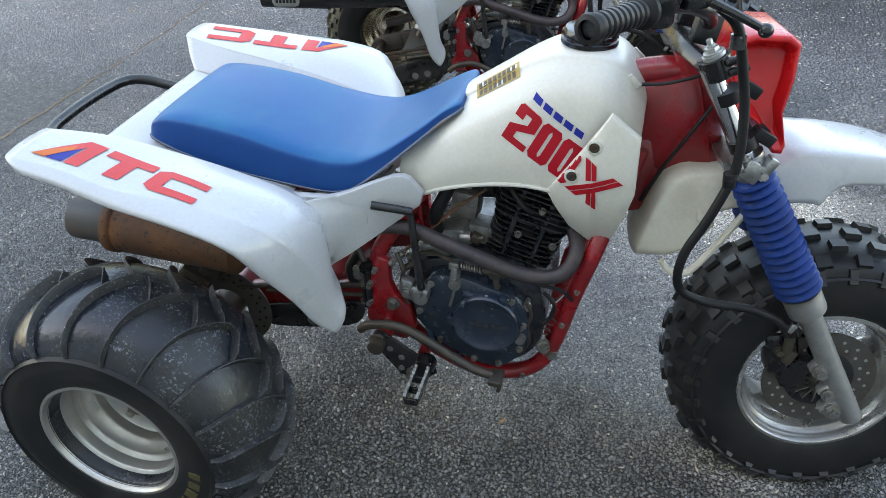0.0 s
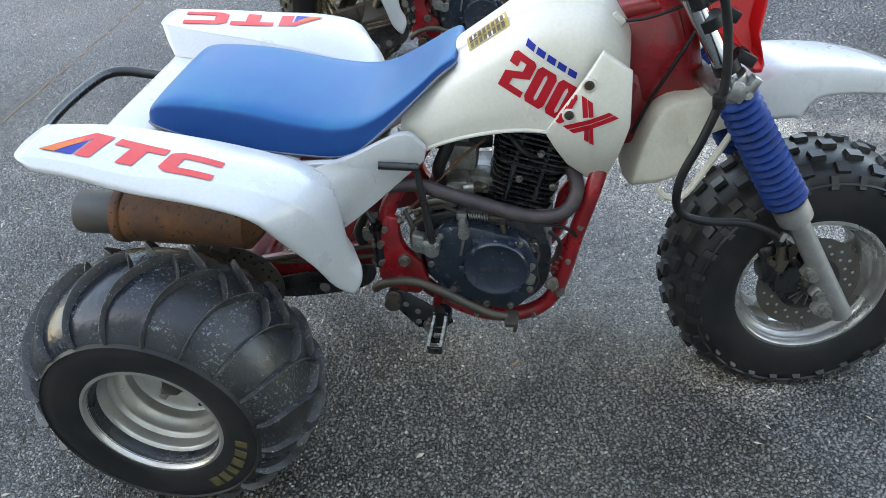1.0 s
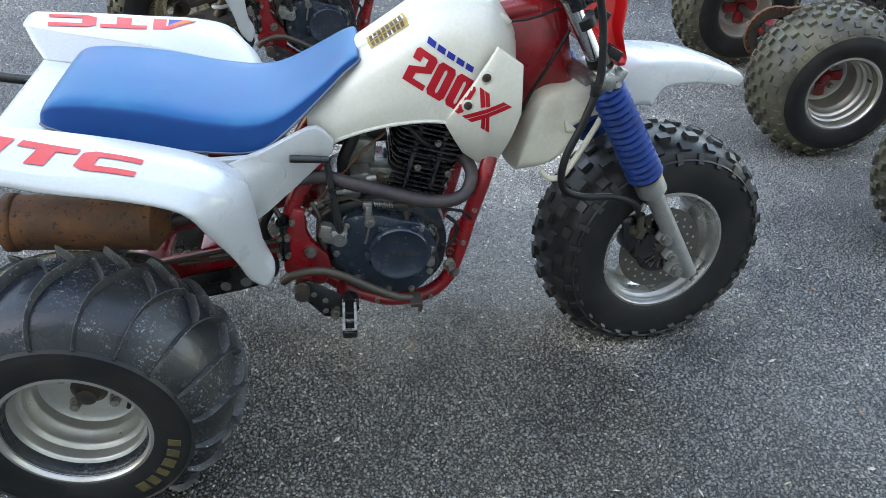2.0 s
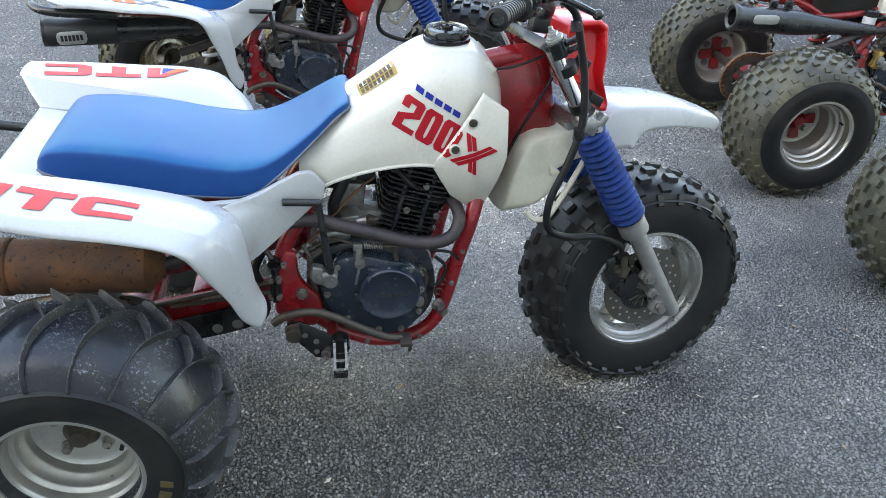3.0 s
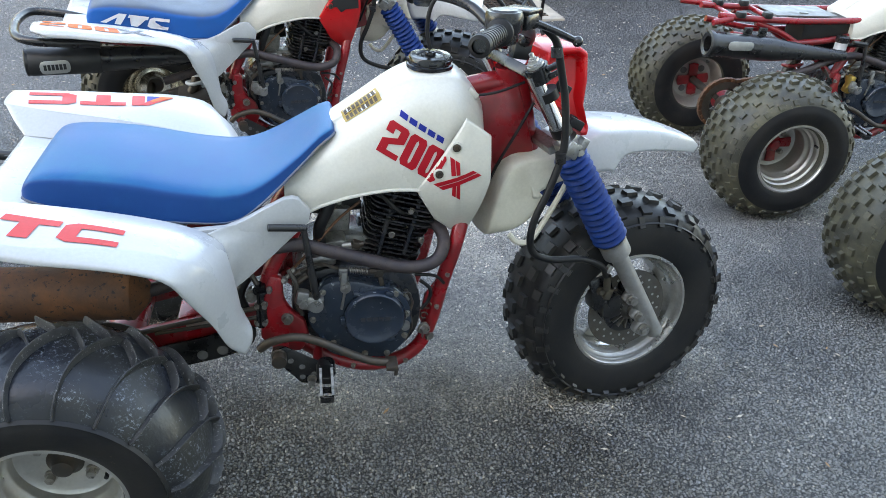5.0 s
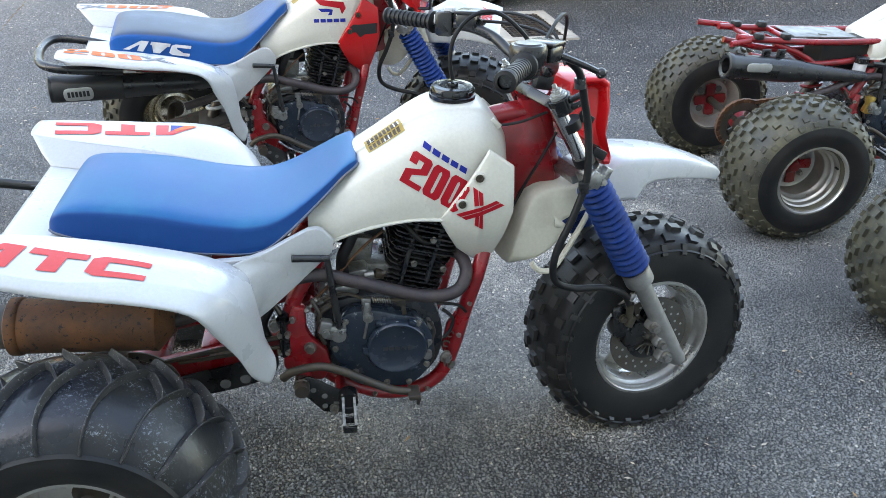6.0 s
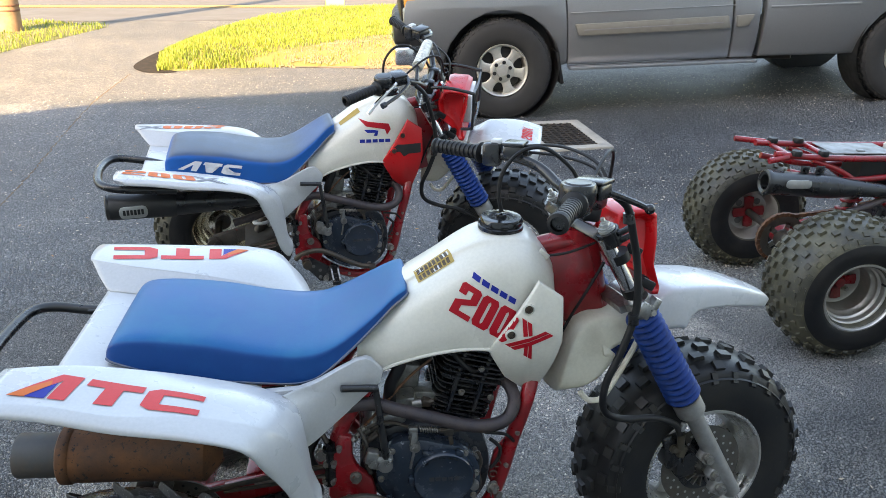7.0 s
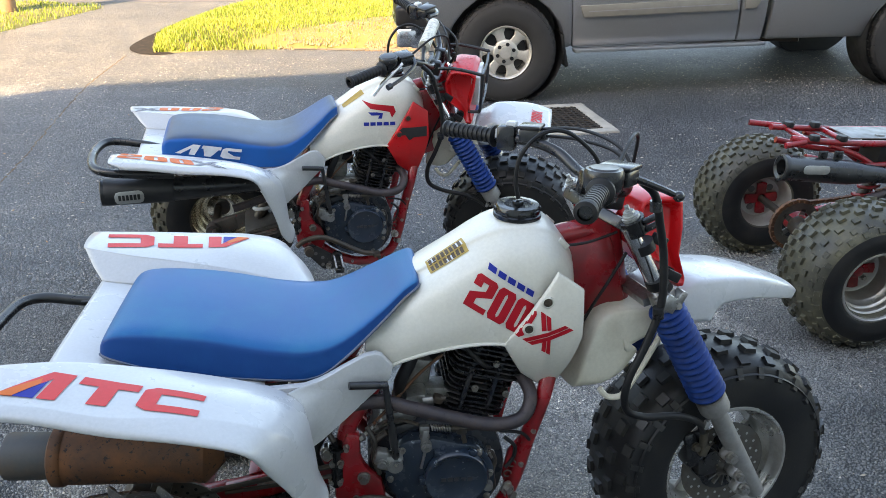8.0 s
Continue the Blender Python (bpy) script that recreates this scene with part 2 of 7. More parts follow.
OLDTIP = surface("weathered_muffler_tip", (0.065, 0.066, 0.066), 0.6, 0.3, dirt=(0.13, 0.09, 0.06), grime=0.8, chip=(0.3, 0.3, 0.29), chips=0.70, relief=0.3, scale=20)
PIPE = surface("heat_stained_pipe", (0.040, 0.033, 0.038), 0.48, 0.3, dirt=(0.10, 0.07, 0.06), grime=0.9, chip=(0.02, 0.017, 0.018), chips=0.60, relief=0.35, scale=26)
BRASS = surface("brass", (0.55, 0.36, 0.10), 0.35, 0.8, grime=0.5)
DULL_BRASS = surface("dull_brass", (0.10, 0.085, 0.065), 0.45, 0.6, dirt=(0.05, 0.04, 0.03), grime=0.8, scale=40)
STEEL = surface("zinc_bolt", (0.36, 0.345, 0.32), 0.32, 0.85, dirt=(0.12, 0.085, 0.055), grime=0.8, scale=60)
DISC = surface("brake_disc_steel", (0.12, 0.112, 0.10), 0.42, 0.6, dirt=(0.085, 0.06, 0.04), grime=0.8, scale=24)
PEG_EDGE = surface("worn_peg_edge", (0.30, 0.30, 0.30), 0.4, 0.7, dirt=(0.06, 0.06, 0.06), grime=0.9, scale=90)
RED_INK = surface("red_decal", (0.40, 0.008, 0.018), 0.45, dirt=(0.30, 0.03, 0.03), grime=0.25, relief=0.02, spec=0.2)
CORAL_INK = surface("faded_red_decal", (0.58, 0.052, 0.055), 0.45, dirt=(0.55, 0.10, 0.09), grime=0.3, relief=0.02, spec=0.2)
ORANGE_INK = surface("orange_decal", (0.60, 0.13, 0.03), 0.45, grime=0.15, relief=0.02, spec=0.2)
BLUE_INK = surface("blue_decal", (0.010, 0.024, 0.24), 0.45, grime=0.15, relief=0.02, spec=0.2)
WHITE_INK = surface("white_decal", (0.562, 0.569, 0.576), 0.4, grime=0.2, relief=0.02)
LABEL_INK = surface("amber_label", (0.374, 0.245, 0.043), 0.45, grime=0.4, relief=0.02, scale=40)
BROWN_INK = surface("brown_print", (0.06, 0.035, 0.015), 0.5, relief=0.02)
GOLD_INK = surface("gold_print", (0.085, 0.066, 0.022), 0.6, dirt=(0.02, 0.018, 0.012), grime=0.9, scale=40, relief=0.05)
GREY_INK = surface("grey_decal", (0.16, 0.16, 0.18), 0.45, relief=0.02)
PLATE = surface("aluminium_plate", (0.446, 0.446, 0.432), 0.4, 0.7, dirt=(0.3, 0.3, 0.28), grime=0.4, scale=30)
LENS = surface("pale_lens", (0.55, 0.56, 0.56), 0.14, dirt=(0.40, 0.39, 0.34), grime=0.4, relief=0.05, scale=30)
TAPE = surface("black_tape", (0.015, 0.015, 0.016), 0.45, relief=0.1)


# ---- mesh helpers ----
def part(name, bm, material, parent=None, label="", smooth=True, angle=40.0):
    """Links a bmesh as one mesh object under a thing or under a part."""
    bmesh.ops.recalc_face_normals(bm, faces=bm.faces)
    me = bpy.data.meshes.new(name)
    bm.to_mesh(me)
    bm.free()
    me.materials.append(material)
    if smooth:
        me.polygons.foreach_set("use_smooth", [True] * len(me.polygons))
        me.set_sharp_from_angle(angle=radians(angle))
    ob = new(name, me)
    if parent:
        ob.parent = parent
    if label:
        tagged(ob, label)
    return ob


def thickened(ob, depth, offset=-1.0):
    md = ob.modifiers.new("thickness", "SOLIDIFY")
    md.thickness, md.offset = depth, offset
    return ob


def softened(ob, width, segs=2):
    md = ob.modifiers.new("soft_edges", "BEVEL")
    md.width, md.segments, md.limit_method = width, segs, "ANGLE"
    return ob


def thing(name, label, category, group="", at=None):
    ob = new(name)
    ob.empty_display_size = 0.1
    tagged(ob, label, category, group)
    if at is not None:
        ob.matrix_world = at
    return ob


def spline(points, steps=8):
    """A smooth line through the points."""
    p = [Vector(q) for q in points]
    if len(p) < 3:
        return p
    out = []
    for i in range(len(p) - 1):
        a, b, c, d = p[max(i - 1, 0)], p[i], p[i + 1], p[min(i + 2, len(p) - 1)]
        for k in range(steps):
            t = k / steps
            out.append(0.5 * ((2 * b) + (c - a) * t + (2 * a - 5 * b + 4 * c - d) * t * t + (3 * b - a - 3 * c + d) * t ** 3))
    return out + [p[-1]]


def tube(bm, points, radius, segs=10, smooth=True, steps=6, caps=True):
    """A round tube along the points; radius is one number or a function of 0..1."""
    line = spline(points, steps) if smooth else [Vector(q) for q in points]
    rings, up = [], None
    for i, q in enumerate(line):
        way = (line[min(i + 1, len(line) - 1)] - line[max(i - 1, 0)]).normalized()
        if up is None:
            up = way.orthogonal().normalized()
        up = (up - way * up.dot(way)).normalized()
        side = way.cross(up)
        r = radius(i / (len(line) - 1)) if callable(radius) else radius
        rings.append([bm.verts.new(q + r * (math.cos(a) * up + math.sin(a) * side)) for a in (2 * math.pi * k / segs for k in range(segs))])
    for a, b in zip(rings, rings[1:]):
        for k in range(segs):
            bm.faces.new((a[k], a[(k + 1) % segs], b[(k + 1) % segs], b[k]))
    if caps:
        bm.faces.new(rings[0][::-1])
        bm.faces.new(rings[-1])
    return bm


def rod(a, b, r, segs=12, r2=None):
    bm = bmesh.new()
    return tube(bm, [a, b], (lambda t: r + ((r2 or r) - r) * t), segs, False)


def lathe(bm, profile, centre=(0, 0, 0), axis="y", segs=48, closed=False):
    """Turns (radius, along) points about an axis."""
    c = Vector(centre)
    rings = []
    for r, h in profile:
        ring = []
        for k in range(segs):
            a = 2 * math.pi * k / segs
            u, v = r * math.cos(a), r * math.sin(a)
            ring.append(bm.verts.new(c + Vector({"y": (u, h, v), "x": (h, u, v), "z": (u, v, h)}[axis])))
        rings.append(ring)
    pairs = list(zip(rings, rings[1:])) + ([(rings[-1], rings[0])] if closed else [])
    for a, b in pairs:
        for k in range(segs):
            bm.faces.new((a[k], a[(k + 1) % segs], b[(k + 1) % segs], b[k]))
    return bm


def solid_lathe(profile, centre=(0, 0, 0), axis="y", segs=40):
    return lathe(bmesh.new(), [(1e-4, profile[0][1])] + list(profile) + [(1e-4, profile[-1][1])], centre, axis, segs)


def box(bm, centre, size, turn=(0, 0, 0), bev=0.0, segs=2):
    m = Matrix.Translation(centre) @ Euler([radians(a) for a in turn]).to_matrix().to_4x4() @ Matrix.Diagonal((*size, 1))
    made = bmesh.ops.create_cube(bm, size=1.0, matrix=m)
    if bev:
        edges = {e for v in made["verts"] for e in v.link_edges}
        bmesh.ops.bevel(bm, geom=list(edges), offset=bev, segments=segs, affect="EDGES", profile=0.5)
    return bm


def prism(outline, y0, y1, bev=0.0, segs=2, axis="y"):
    """An outline in x and z, given depth along y."""
    bm = bmesh.new()
    put = {"y": lambda a, b, h: (a, h, b), "z": lambda a, b, h: (a, b, h), "x": lambda a, b, h: (h, a, b)}[axis]
    low, high = ([bm.verts.new(put(a, b, h)) for a, b in outline] for h in (y0, y1))
    n = len(outline)
    bm.faces.new(low)
    bm.faces.new(high[::-1])
    for i in range(n):
        bm.faces.new((low[i], high[i], high[(i + 1) % n], low[(i + 1) % n]))
    bmesh.ops.recalc_face_normals(bm, faces=bm.faces)
    if bev:
        bmesh.ops.bevel(bm, geom=list(bm.edges), offset=bev, segments=segs, affect="EDGES", profile=0.5)
    return bm


def loft(rows, closed=True, caps=True):
    bm = bmesh.new()
    rings = [[bm.verts.new(q) for q in row] for row in rows]
    n = len(rows[0])
    for a, b in zip(rings, rings[1:]):
        for k in range(n if closed else n - 1):
            bm.faces.new((a[k], a[(k + 1) % n], b[(k + 1) % n], b[k]))
    if caps and closed:
        bm.faces.new(rings[0][::-1])
        bm.faces.new(rings[-1])
    return bm


def bolt(bm, at, way=(0, -1, 0), r=0.008, h=0.008):
    q = Vector(at)
    w = Vector(way).normalized()
    tube(bm, [q, q + w * h * 0.3], r * 1.35, 12, False)
    tube(bm, [q + w * h * 0.3, q + w * h], r, 6, False)
    return bm


def round_outline(points, steps=5):
    """A closed smooth outline through 2D points."""
    p = [Vector((a, b, 0)) for a, b in points]
    n, out = len(p), []
    for i in range(n):
        a, b, c, d = p[i - 1], p[i], p[(i + 1) % n], p[(i + 2) % n]
        for k in range(steps):
            t = k / steps
            q = 0.5 * ((2 * b) + (c - a) * t + (2 * a - 5 * b + 4 * c - d) * t * t + (3 * b - a - 3 * c + d) * t ** 3)
            out.append((q.x, q.y))
    return out


def bolts(name, spots, parent, way=(0, -1, 0), r=0.008, h=0.008, material=None, label=""):
    """Bolts, each a part of its own."""
    for q in spots:
        b = bolt(bmesh.new(), q[:3], way, q[3] if len(q) > 3 else r, h)
        part(name, b, material or STEEL, parent, label)


def stuff(ob):
    return tagged(ob, kind="stuff")


# ---- lettering and decals ----
GLYPH = {
    "A": [[(0, 0), (.55, 1), (.95, 1), (.95, 0), (.66, 0), (.66, .74), (.32, .10), (.30, 0)]],
    "T": [[(0, 1), (1, 1), (1, .70), (.66, .70), (.66, 0), (.34, 0), (.34, .70), (0, .70)]],
    "C": [[(.18, 1), (1, 1), (1, .72), (.30, .72), (.30, .28), (1, .28), (1, 0), (.18, 0), (0, .16), (0, .84)]],
    "2": [[(0, .83), (1, .83), (1, .92), (.86, 1), (.12, 1), (0, .92)], [(0, .66), (.36, .66), (.36, .83), (0, .83)], [(.62, .62), (1, .54), (1, .83), (.62, .83)],
          [(0, .42), (.38, .34), (1, .54), (.62, .62)], [(0, .17), (.38, .17), (.38, .34), (0, .42)], [(0, 0), (1, 0), (1, .17), (0, .17)]],
    "0": [[(.14, 1), (.5, 1), (.5, .87), (.42, .80), (.42, .20), (.5, .13), (.5, 0), (.14, 0), (0, .12), (0, .88)],
          [(.5, 1), (.86, 1), (1, .88), (1, .12), (.86, 0), (.5, 0), (.5, .13), (.58, .20), (.58, .80), (.5, .87)]],
    "X": [[(u * 1.18 - .20, v) for u, v in poly] for poly in [[(0, 0), (.24, 0), (1.2, 1), (.96, 1)], [(.0, 1), (.22, 1), (.48, .62), (.36, .47)], [(.28, 1), (.40, 1), (.56, .74), (.49, .64)],
          [(.55, .38), (.66, .52), (1.0, 0), (.78, 0)], [(.72, .56), (.79, .66), (1.22, 0), (1.08, 0)]]],
}


def number_polys():
    """The slanted model number of the tank in a unit square, glyph by glyph."""
    def fit(glyph, u0, u1):
        return [[(u0 + (u1 - u0) * a, b) for a, b in poly] for poly in GLYPH[glyph]]
    cross = [[(.690, 1.03), (.745, 1.03), (.836, .635), (.800, .540)], [(.754, 1.03), (.806, 1.03), (.876, .720), (.843, .648)],
             [(.856, .33), (.888, .385), (.962, 0), (.912, 0)], [(.896, .395), (.924, .450), (1.018, 0), (.970, 0)],
             [(.980, 1.03), (1.028, 1.03), (.740, 0), (.684, 0)], [(1.037, 1.03), (1.088, 1.03), (.804, 0), (.749, 0)]]
    return [fit("2", 0, .235), fit("0", .255, .455), fit("0", .475, .675), cross]


def quad_map(corners):
    """Unit square to a quad: bottom left, bottom right, top right, top left."""
    a, b, c, d = (Vector(q) for q in corners)
    return lambda u, v: (a * (1 - u) + b * u) * (1 - v) + (d * (1 - u) + c * u) * v


def tree_of(obs):
    """Surfaces to lay decals on."""
    bpy.context.view_layer.update()
    deps = bpy.context.evaluated_depsgraph_get()
    return [BVHTree.FromObject(ob, deps) for ob in obs]


def decal(name, polys, place, trees, way, material, parent, label="", lift=0.0016, cell=0.012):
    """Flat pieces laid on a curved surface along a direction."""
    bm = bmesh.new()
    for poly in polys:
        f = bm.faces.new([bm.verts.new(place(u, v)) for u, v in poly])
        bmesh.ops.triangulate(bm, faces=[f])
    for _ in range(6):
        long = [e for e in bm.edges if e.calc_length() > cell]
        if not long:
            break
        bmesh.ops.subdivide_edges(bm, edges=long, cuts=1)
        bmesh.ops.triangulate(bm, faces=[f for f in bm.faces if len(f.verts) > 3])
    bmesh.ops.triangulate(bm, faces=bm.faces[:])
    w = Vector(way).normalized()
    missed = []
    for v in bm.verts:
        best = None
        for t in trees:
            hit, n, _, d = t.ray_cast(v.co - w * 0.25, w, 0.6)
            if hit and (best is None or d < best[1]):
                best = (hit, d)
        if best:
            v.co = best[0] - w * lift
        else:
            missed.append(v)
    bmesh.ops.delete(bm, geom=missed, context="VERTS")
    return part(name, bm, material, parent, label, angle=70)


def text_polys(text, gap=0.12, slant=0.0):
    """The glyphs of a word in a unit square."""
    widths = [1.0] * len(text)
    total = sum(widths) + gap * (len(text) - 1)
    out, x = [], 0.0
    for ch, w in zip(text, widths):
        out.append([[((x + w * (a + slant * b)) / total, b) for a, b in poly] for poly in GLYPH[ch]])
        x += w + gap
    return out


# ---- wheels ----
def knob_ring(bm, rows, count, size, turn=0.0):
    """Tread blocks on a round tyre: rows of (radius, along, lean, offset)."""
    for r, h, lean, off in rows:
        for k in range(count):
            a = 2 * math.pi * (k + off) / count
            jig = 1.0 + 0.06 * math.sin(k * 7.3 + h * 90)
            m = Matrix.Rotation(-a, 4, "Y") @ Matrix.Translation((r, h, 0)) @ Matrix.Rotation(lean, 4, "Z") @ Matrix.Rotation(turn * (1 if h > 0 else -1), 4, "X")
            sx, sy, sz = size
            m = m @ Matrix.Diagonal((sx, sy * jig, sz * jig, 1))
            low = [(-.5, -.5, -.5), (-.5, .5, -.5), (-.5, .5, .5), (-.5, -.5, .5)]
            vs = [bm.verts.new(m @ Vector(q)) for q in low] + [bm.verts.new(m @ Vector((.5, y * .84, z * .80))) for _, y, z in low]
            for f in ((0, 1, 2, 3), (7, 6, 5, 4), (0, 4, 5, 1), (1, 5, 6, 2), (2, 6, 7, 3), (3, 7, 4, 0)):
                bm.faces.new([vs[i] for i in f])


def ribbon(bm, line, width, height, up):
    """A raised rib along a line; up gives the way out of the surface at each point."""
    rows = []
    for i, q in enumerate(line):
        way = (line[min(i + 1, len(line) - 1)] - line[max(i - 1, 0)]).normalized()
        n = up(q)
        s = way.cross(n).normalized()
        fade = min(1.0, (i + 0.35) / 1.5, (len(line) - i - 0.3) / 1.5)
        rows.append([bm.verts.new(q + s * a * width + n * b * height * fade) for a, b in ((-.5, -.35), (-.34, .7), (-.12, 1), (.12, 1), (.34, .7), (.5, -.35))])
    for a, b in zip(rows, rows[1:]):
        for k in range(5):
            bm.faces.new((a[k], a[k + 1], b[k + 1], b[k]))
    bm.faces.new(rows[0])
    bm.faces.new(rows[-1][::-1])


def arc_profile(points, steps=5):
    return [(q.x, q.y) for q in spline([(a, b, 0) for a, b in points], steps)]


def rear_tyre(parent, kind, name="rear_wheel"):
    """A wheel whose own mesh is the tyre. Centred on the axle, outer face towards -y."""
    shape = [(.118, -.122), (.135, -.136), (.175, -.145), (.203, -.140), (.230, -.122), (.250, -.090), (.260, -.045), (.262, 0.0),
             (.260, .040), (.250, .078), (.230, .106), (.203, .122), (.175, .127), (.135, .122), (.118, .112)]
    if kind == "paddle":
        shape = [(r, y if y < 0 else y * .76) for r, y in shape]
    tyre = part(name, lathe(bmesh.new(), arc_profile(shape, 4), segs=72, closed=True), PADDLE if kind == "paddle" else MUDDY, parent, angle=75)
    bm = bmesh.new()
    if kind == "paddle":
        def at(a, s):
            """a round the wheel, s from -1 (outer) to 1 (inner)."""
            h = 0.142 * s if s < 0 else 0.094 * s
            r = 0.2635 - 0.060 * abs(s) ** 2.6
            return Vector((r * math.cos(a), h, r * math.sin(a)))
        def out(q):
            f = abs(q.y) / 0.142
            rad = Vector((q.x, 0, q.z)).normalized()
            return (rad * (1.0 - 0.55 * f ** 2) + Vector((0, q.y / 0.142 * f ** 1.5, 0))).normalized()
        n = 20
        bend = lambda s: 0.02 * s * (1 - s) * 4 - 0.22 * (1 - s) ** 2
        for k in range(n):
            a0 = 2 * math.pi * k / n
            for side, reach in ((-1, 1.12), (1, 1.0)):
                line = [at(a0 + bend(s), side * s) for s in [1.0 - j / 12 * reach for j in range(13)]]
                ribbon(bm, line, 0.0068, 0.0175, out)
            tip, foot = a0 + bend(-.10), a0 - 2 * math.pi / n + bend(.30)
            ribbon(bm, [at(tip + (foot - tip) * t, .10 - .40 * t ** 1.3) for t in [j / 6 for j in range(7)]], 0.0062, 0.0165, out)
        part("tread", bm, RIB, tyre, "thin raised paddle ribs")
        ring = lathe(bmesh.new(), [(.196, -.1435), (.199, -.1475), (.203, -.1405)], segs=72)
        part("moulding_line", ring, SIDEWALL, tyre)
        side = lathe(bmesh.new(), arc_profile([(.122, -.1285), (.140, -.1405), (.175, -.1475), (.197, -.1440)], 4), segs=72)
        sw = part("sidewall", side, SIDEWALL, tyre, angle=80)
        for k in range(6):
            a = radians(-14 - 9.5 * k)
            b = bmesh.new()
            box(b, (.168, -.1474, 0), (.022, .0016, .015 + .003 * (k % 3)), (0, 0, -3), .0005, 1)
            b.transform(Matrix.Rotation(-a, 4, "Y"))
            part("print_bar", b, GOLD_INK, sw, "worn gold bar of print")
    else:
        knob_ring(bm, [(.264, -.018, 0.0, 0.0), (.264, .018, 0.0, .5), (.261, -.050, -.10, .5), (.260, .048, .12, .0)], 26, (.020, .022, .030))
        knob_ring(bm, [(.252, -.082, -.36, .0), (.252, .074, .36, .5)], 26, (.020, .022, .026))
        knob_ring(bm, [(.236, -.110, -.75, .5), (.238, .098, .7, .0)], 26, (.018, .020, .024))
        knob_ring(bm, [(.220, -.130, -1.0, .0), (.222, .113, 1.0, .5)], 26, (.012, .020, .022))
        part("tread", bm, MUDDY, tyre, "square knobs with dried mud")
        for s, pts in ((-1, [(.122, .1255), (.140, .1385), (.175, .1465), (.200, .1420), (.207, .1400)]), (1, [(.122, .1155), (.140, .1245), (.175, .1285), (.200, .1240), (.207, .1220)])):
            part("sidewall", lathe(bmesh.new(), arc_profile([(r, s * y) for r, y in pts], 4), segs=72), SIDEWALL, tyre, angle=80)
    return tyre


def rear_rim(parent, hub=None, metal=None):
    metal = metal or RIM_ALU
    d = .046 if hub else 0.0
    prof = [(.1335, -.126), (.1345, -.1325), (.1325, -.1370), (.127, -.1375), (.1235, -.133), (.1215, -.122), (.1205, -.104), (.1125, -.100), (.1110, -.096), (.1100, -.078),
            (.1030, -.073), (.1015, -.068), (.1005, -.052), (.094, -.047), (.092, -.040), (.090, -.026 + d), (.080, -.020 + d), (.050, -.019 + d), (.030, -.019 + d)]
    back = [(.030, -.008 + d), (.090, -.006 + d), (.108, .05 + d * .3), (.115, .075 + d * .5), (.1325, .088 + d * .6)]
    if metal == GOLD_CHROME:
        back = [(.030, -.013), (.046, -.012), (.060, -.004), (.076, -.010), (.092, .000), (.1015, .030), (.1035, .036), (.112, .044), (.1145, .074), (.121, .081), (.1335, .086)]
    rim = part("rim", lathe(bmesh.new(), prof + back, segs=64), metal, parent, angle=50)
    part("hub", solid_lathe([(.030, -.004 + d), (.033, -.030 + d), (.024, -.036 + d), (.018, -.052 + d), (.012, -.054 + d)], segs=24), hub or GREASE, parent)
    for k in range(4):
        a = math.pi / 4 + k * math.pi / 2
        b = bmesh.new()
        bolt(b, (.052 * math.cos(a), -.020 + d, .052 * math.sin(a)), r=.009, h=.018)
        part("lug_nut", b, STEEL, parent)
    if hub:
        for k in range(4):
            a = k * math.pi / 2
            m = Matrix.Rotation(-a, 4, "Y")
            b = prism([(.02, -.016), (.070, -.020), (.074, 0), (.070, .020), (.02, .016)], -.0305 + d, -.0235 + d, .002)
            b.transform(m)
            part("hub_arm", b, hub, parent)
            b = prism([(.0, -.020), (.070, -.022), (.076, 0), (.070, .022), (.0, .020)], d - .002, d + .010, .002)
            b.transform(m)
            part("hub_arm", b, hub, parent)
            for r in (.060,):
                hb = bmesh.new()
                ha = a + math.pi / 4
                tube(hb, [(r * math.cos(ha), d - .0075, r * math.sin(ha)), (r * math.cos(ha), d - .0035, r * math.sin(ha))], .015, 14, False)
                part("rim_hole", hb, HOLE, parent)
    valve = rod((.098, -.100, .03), (.098, -.118, .03), .004, 8)
    part("valve", valve, HOSE, parent)
    return rim


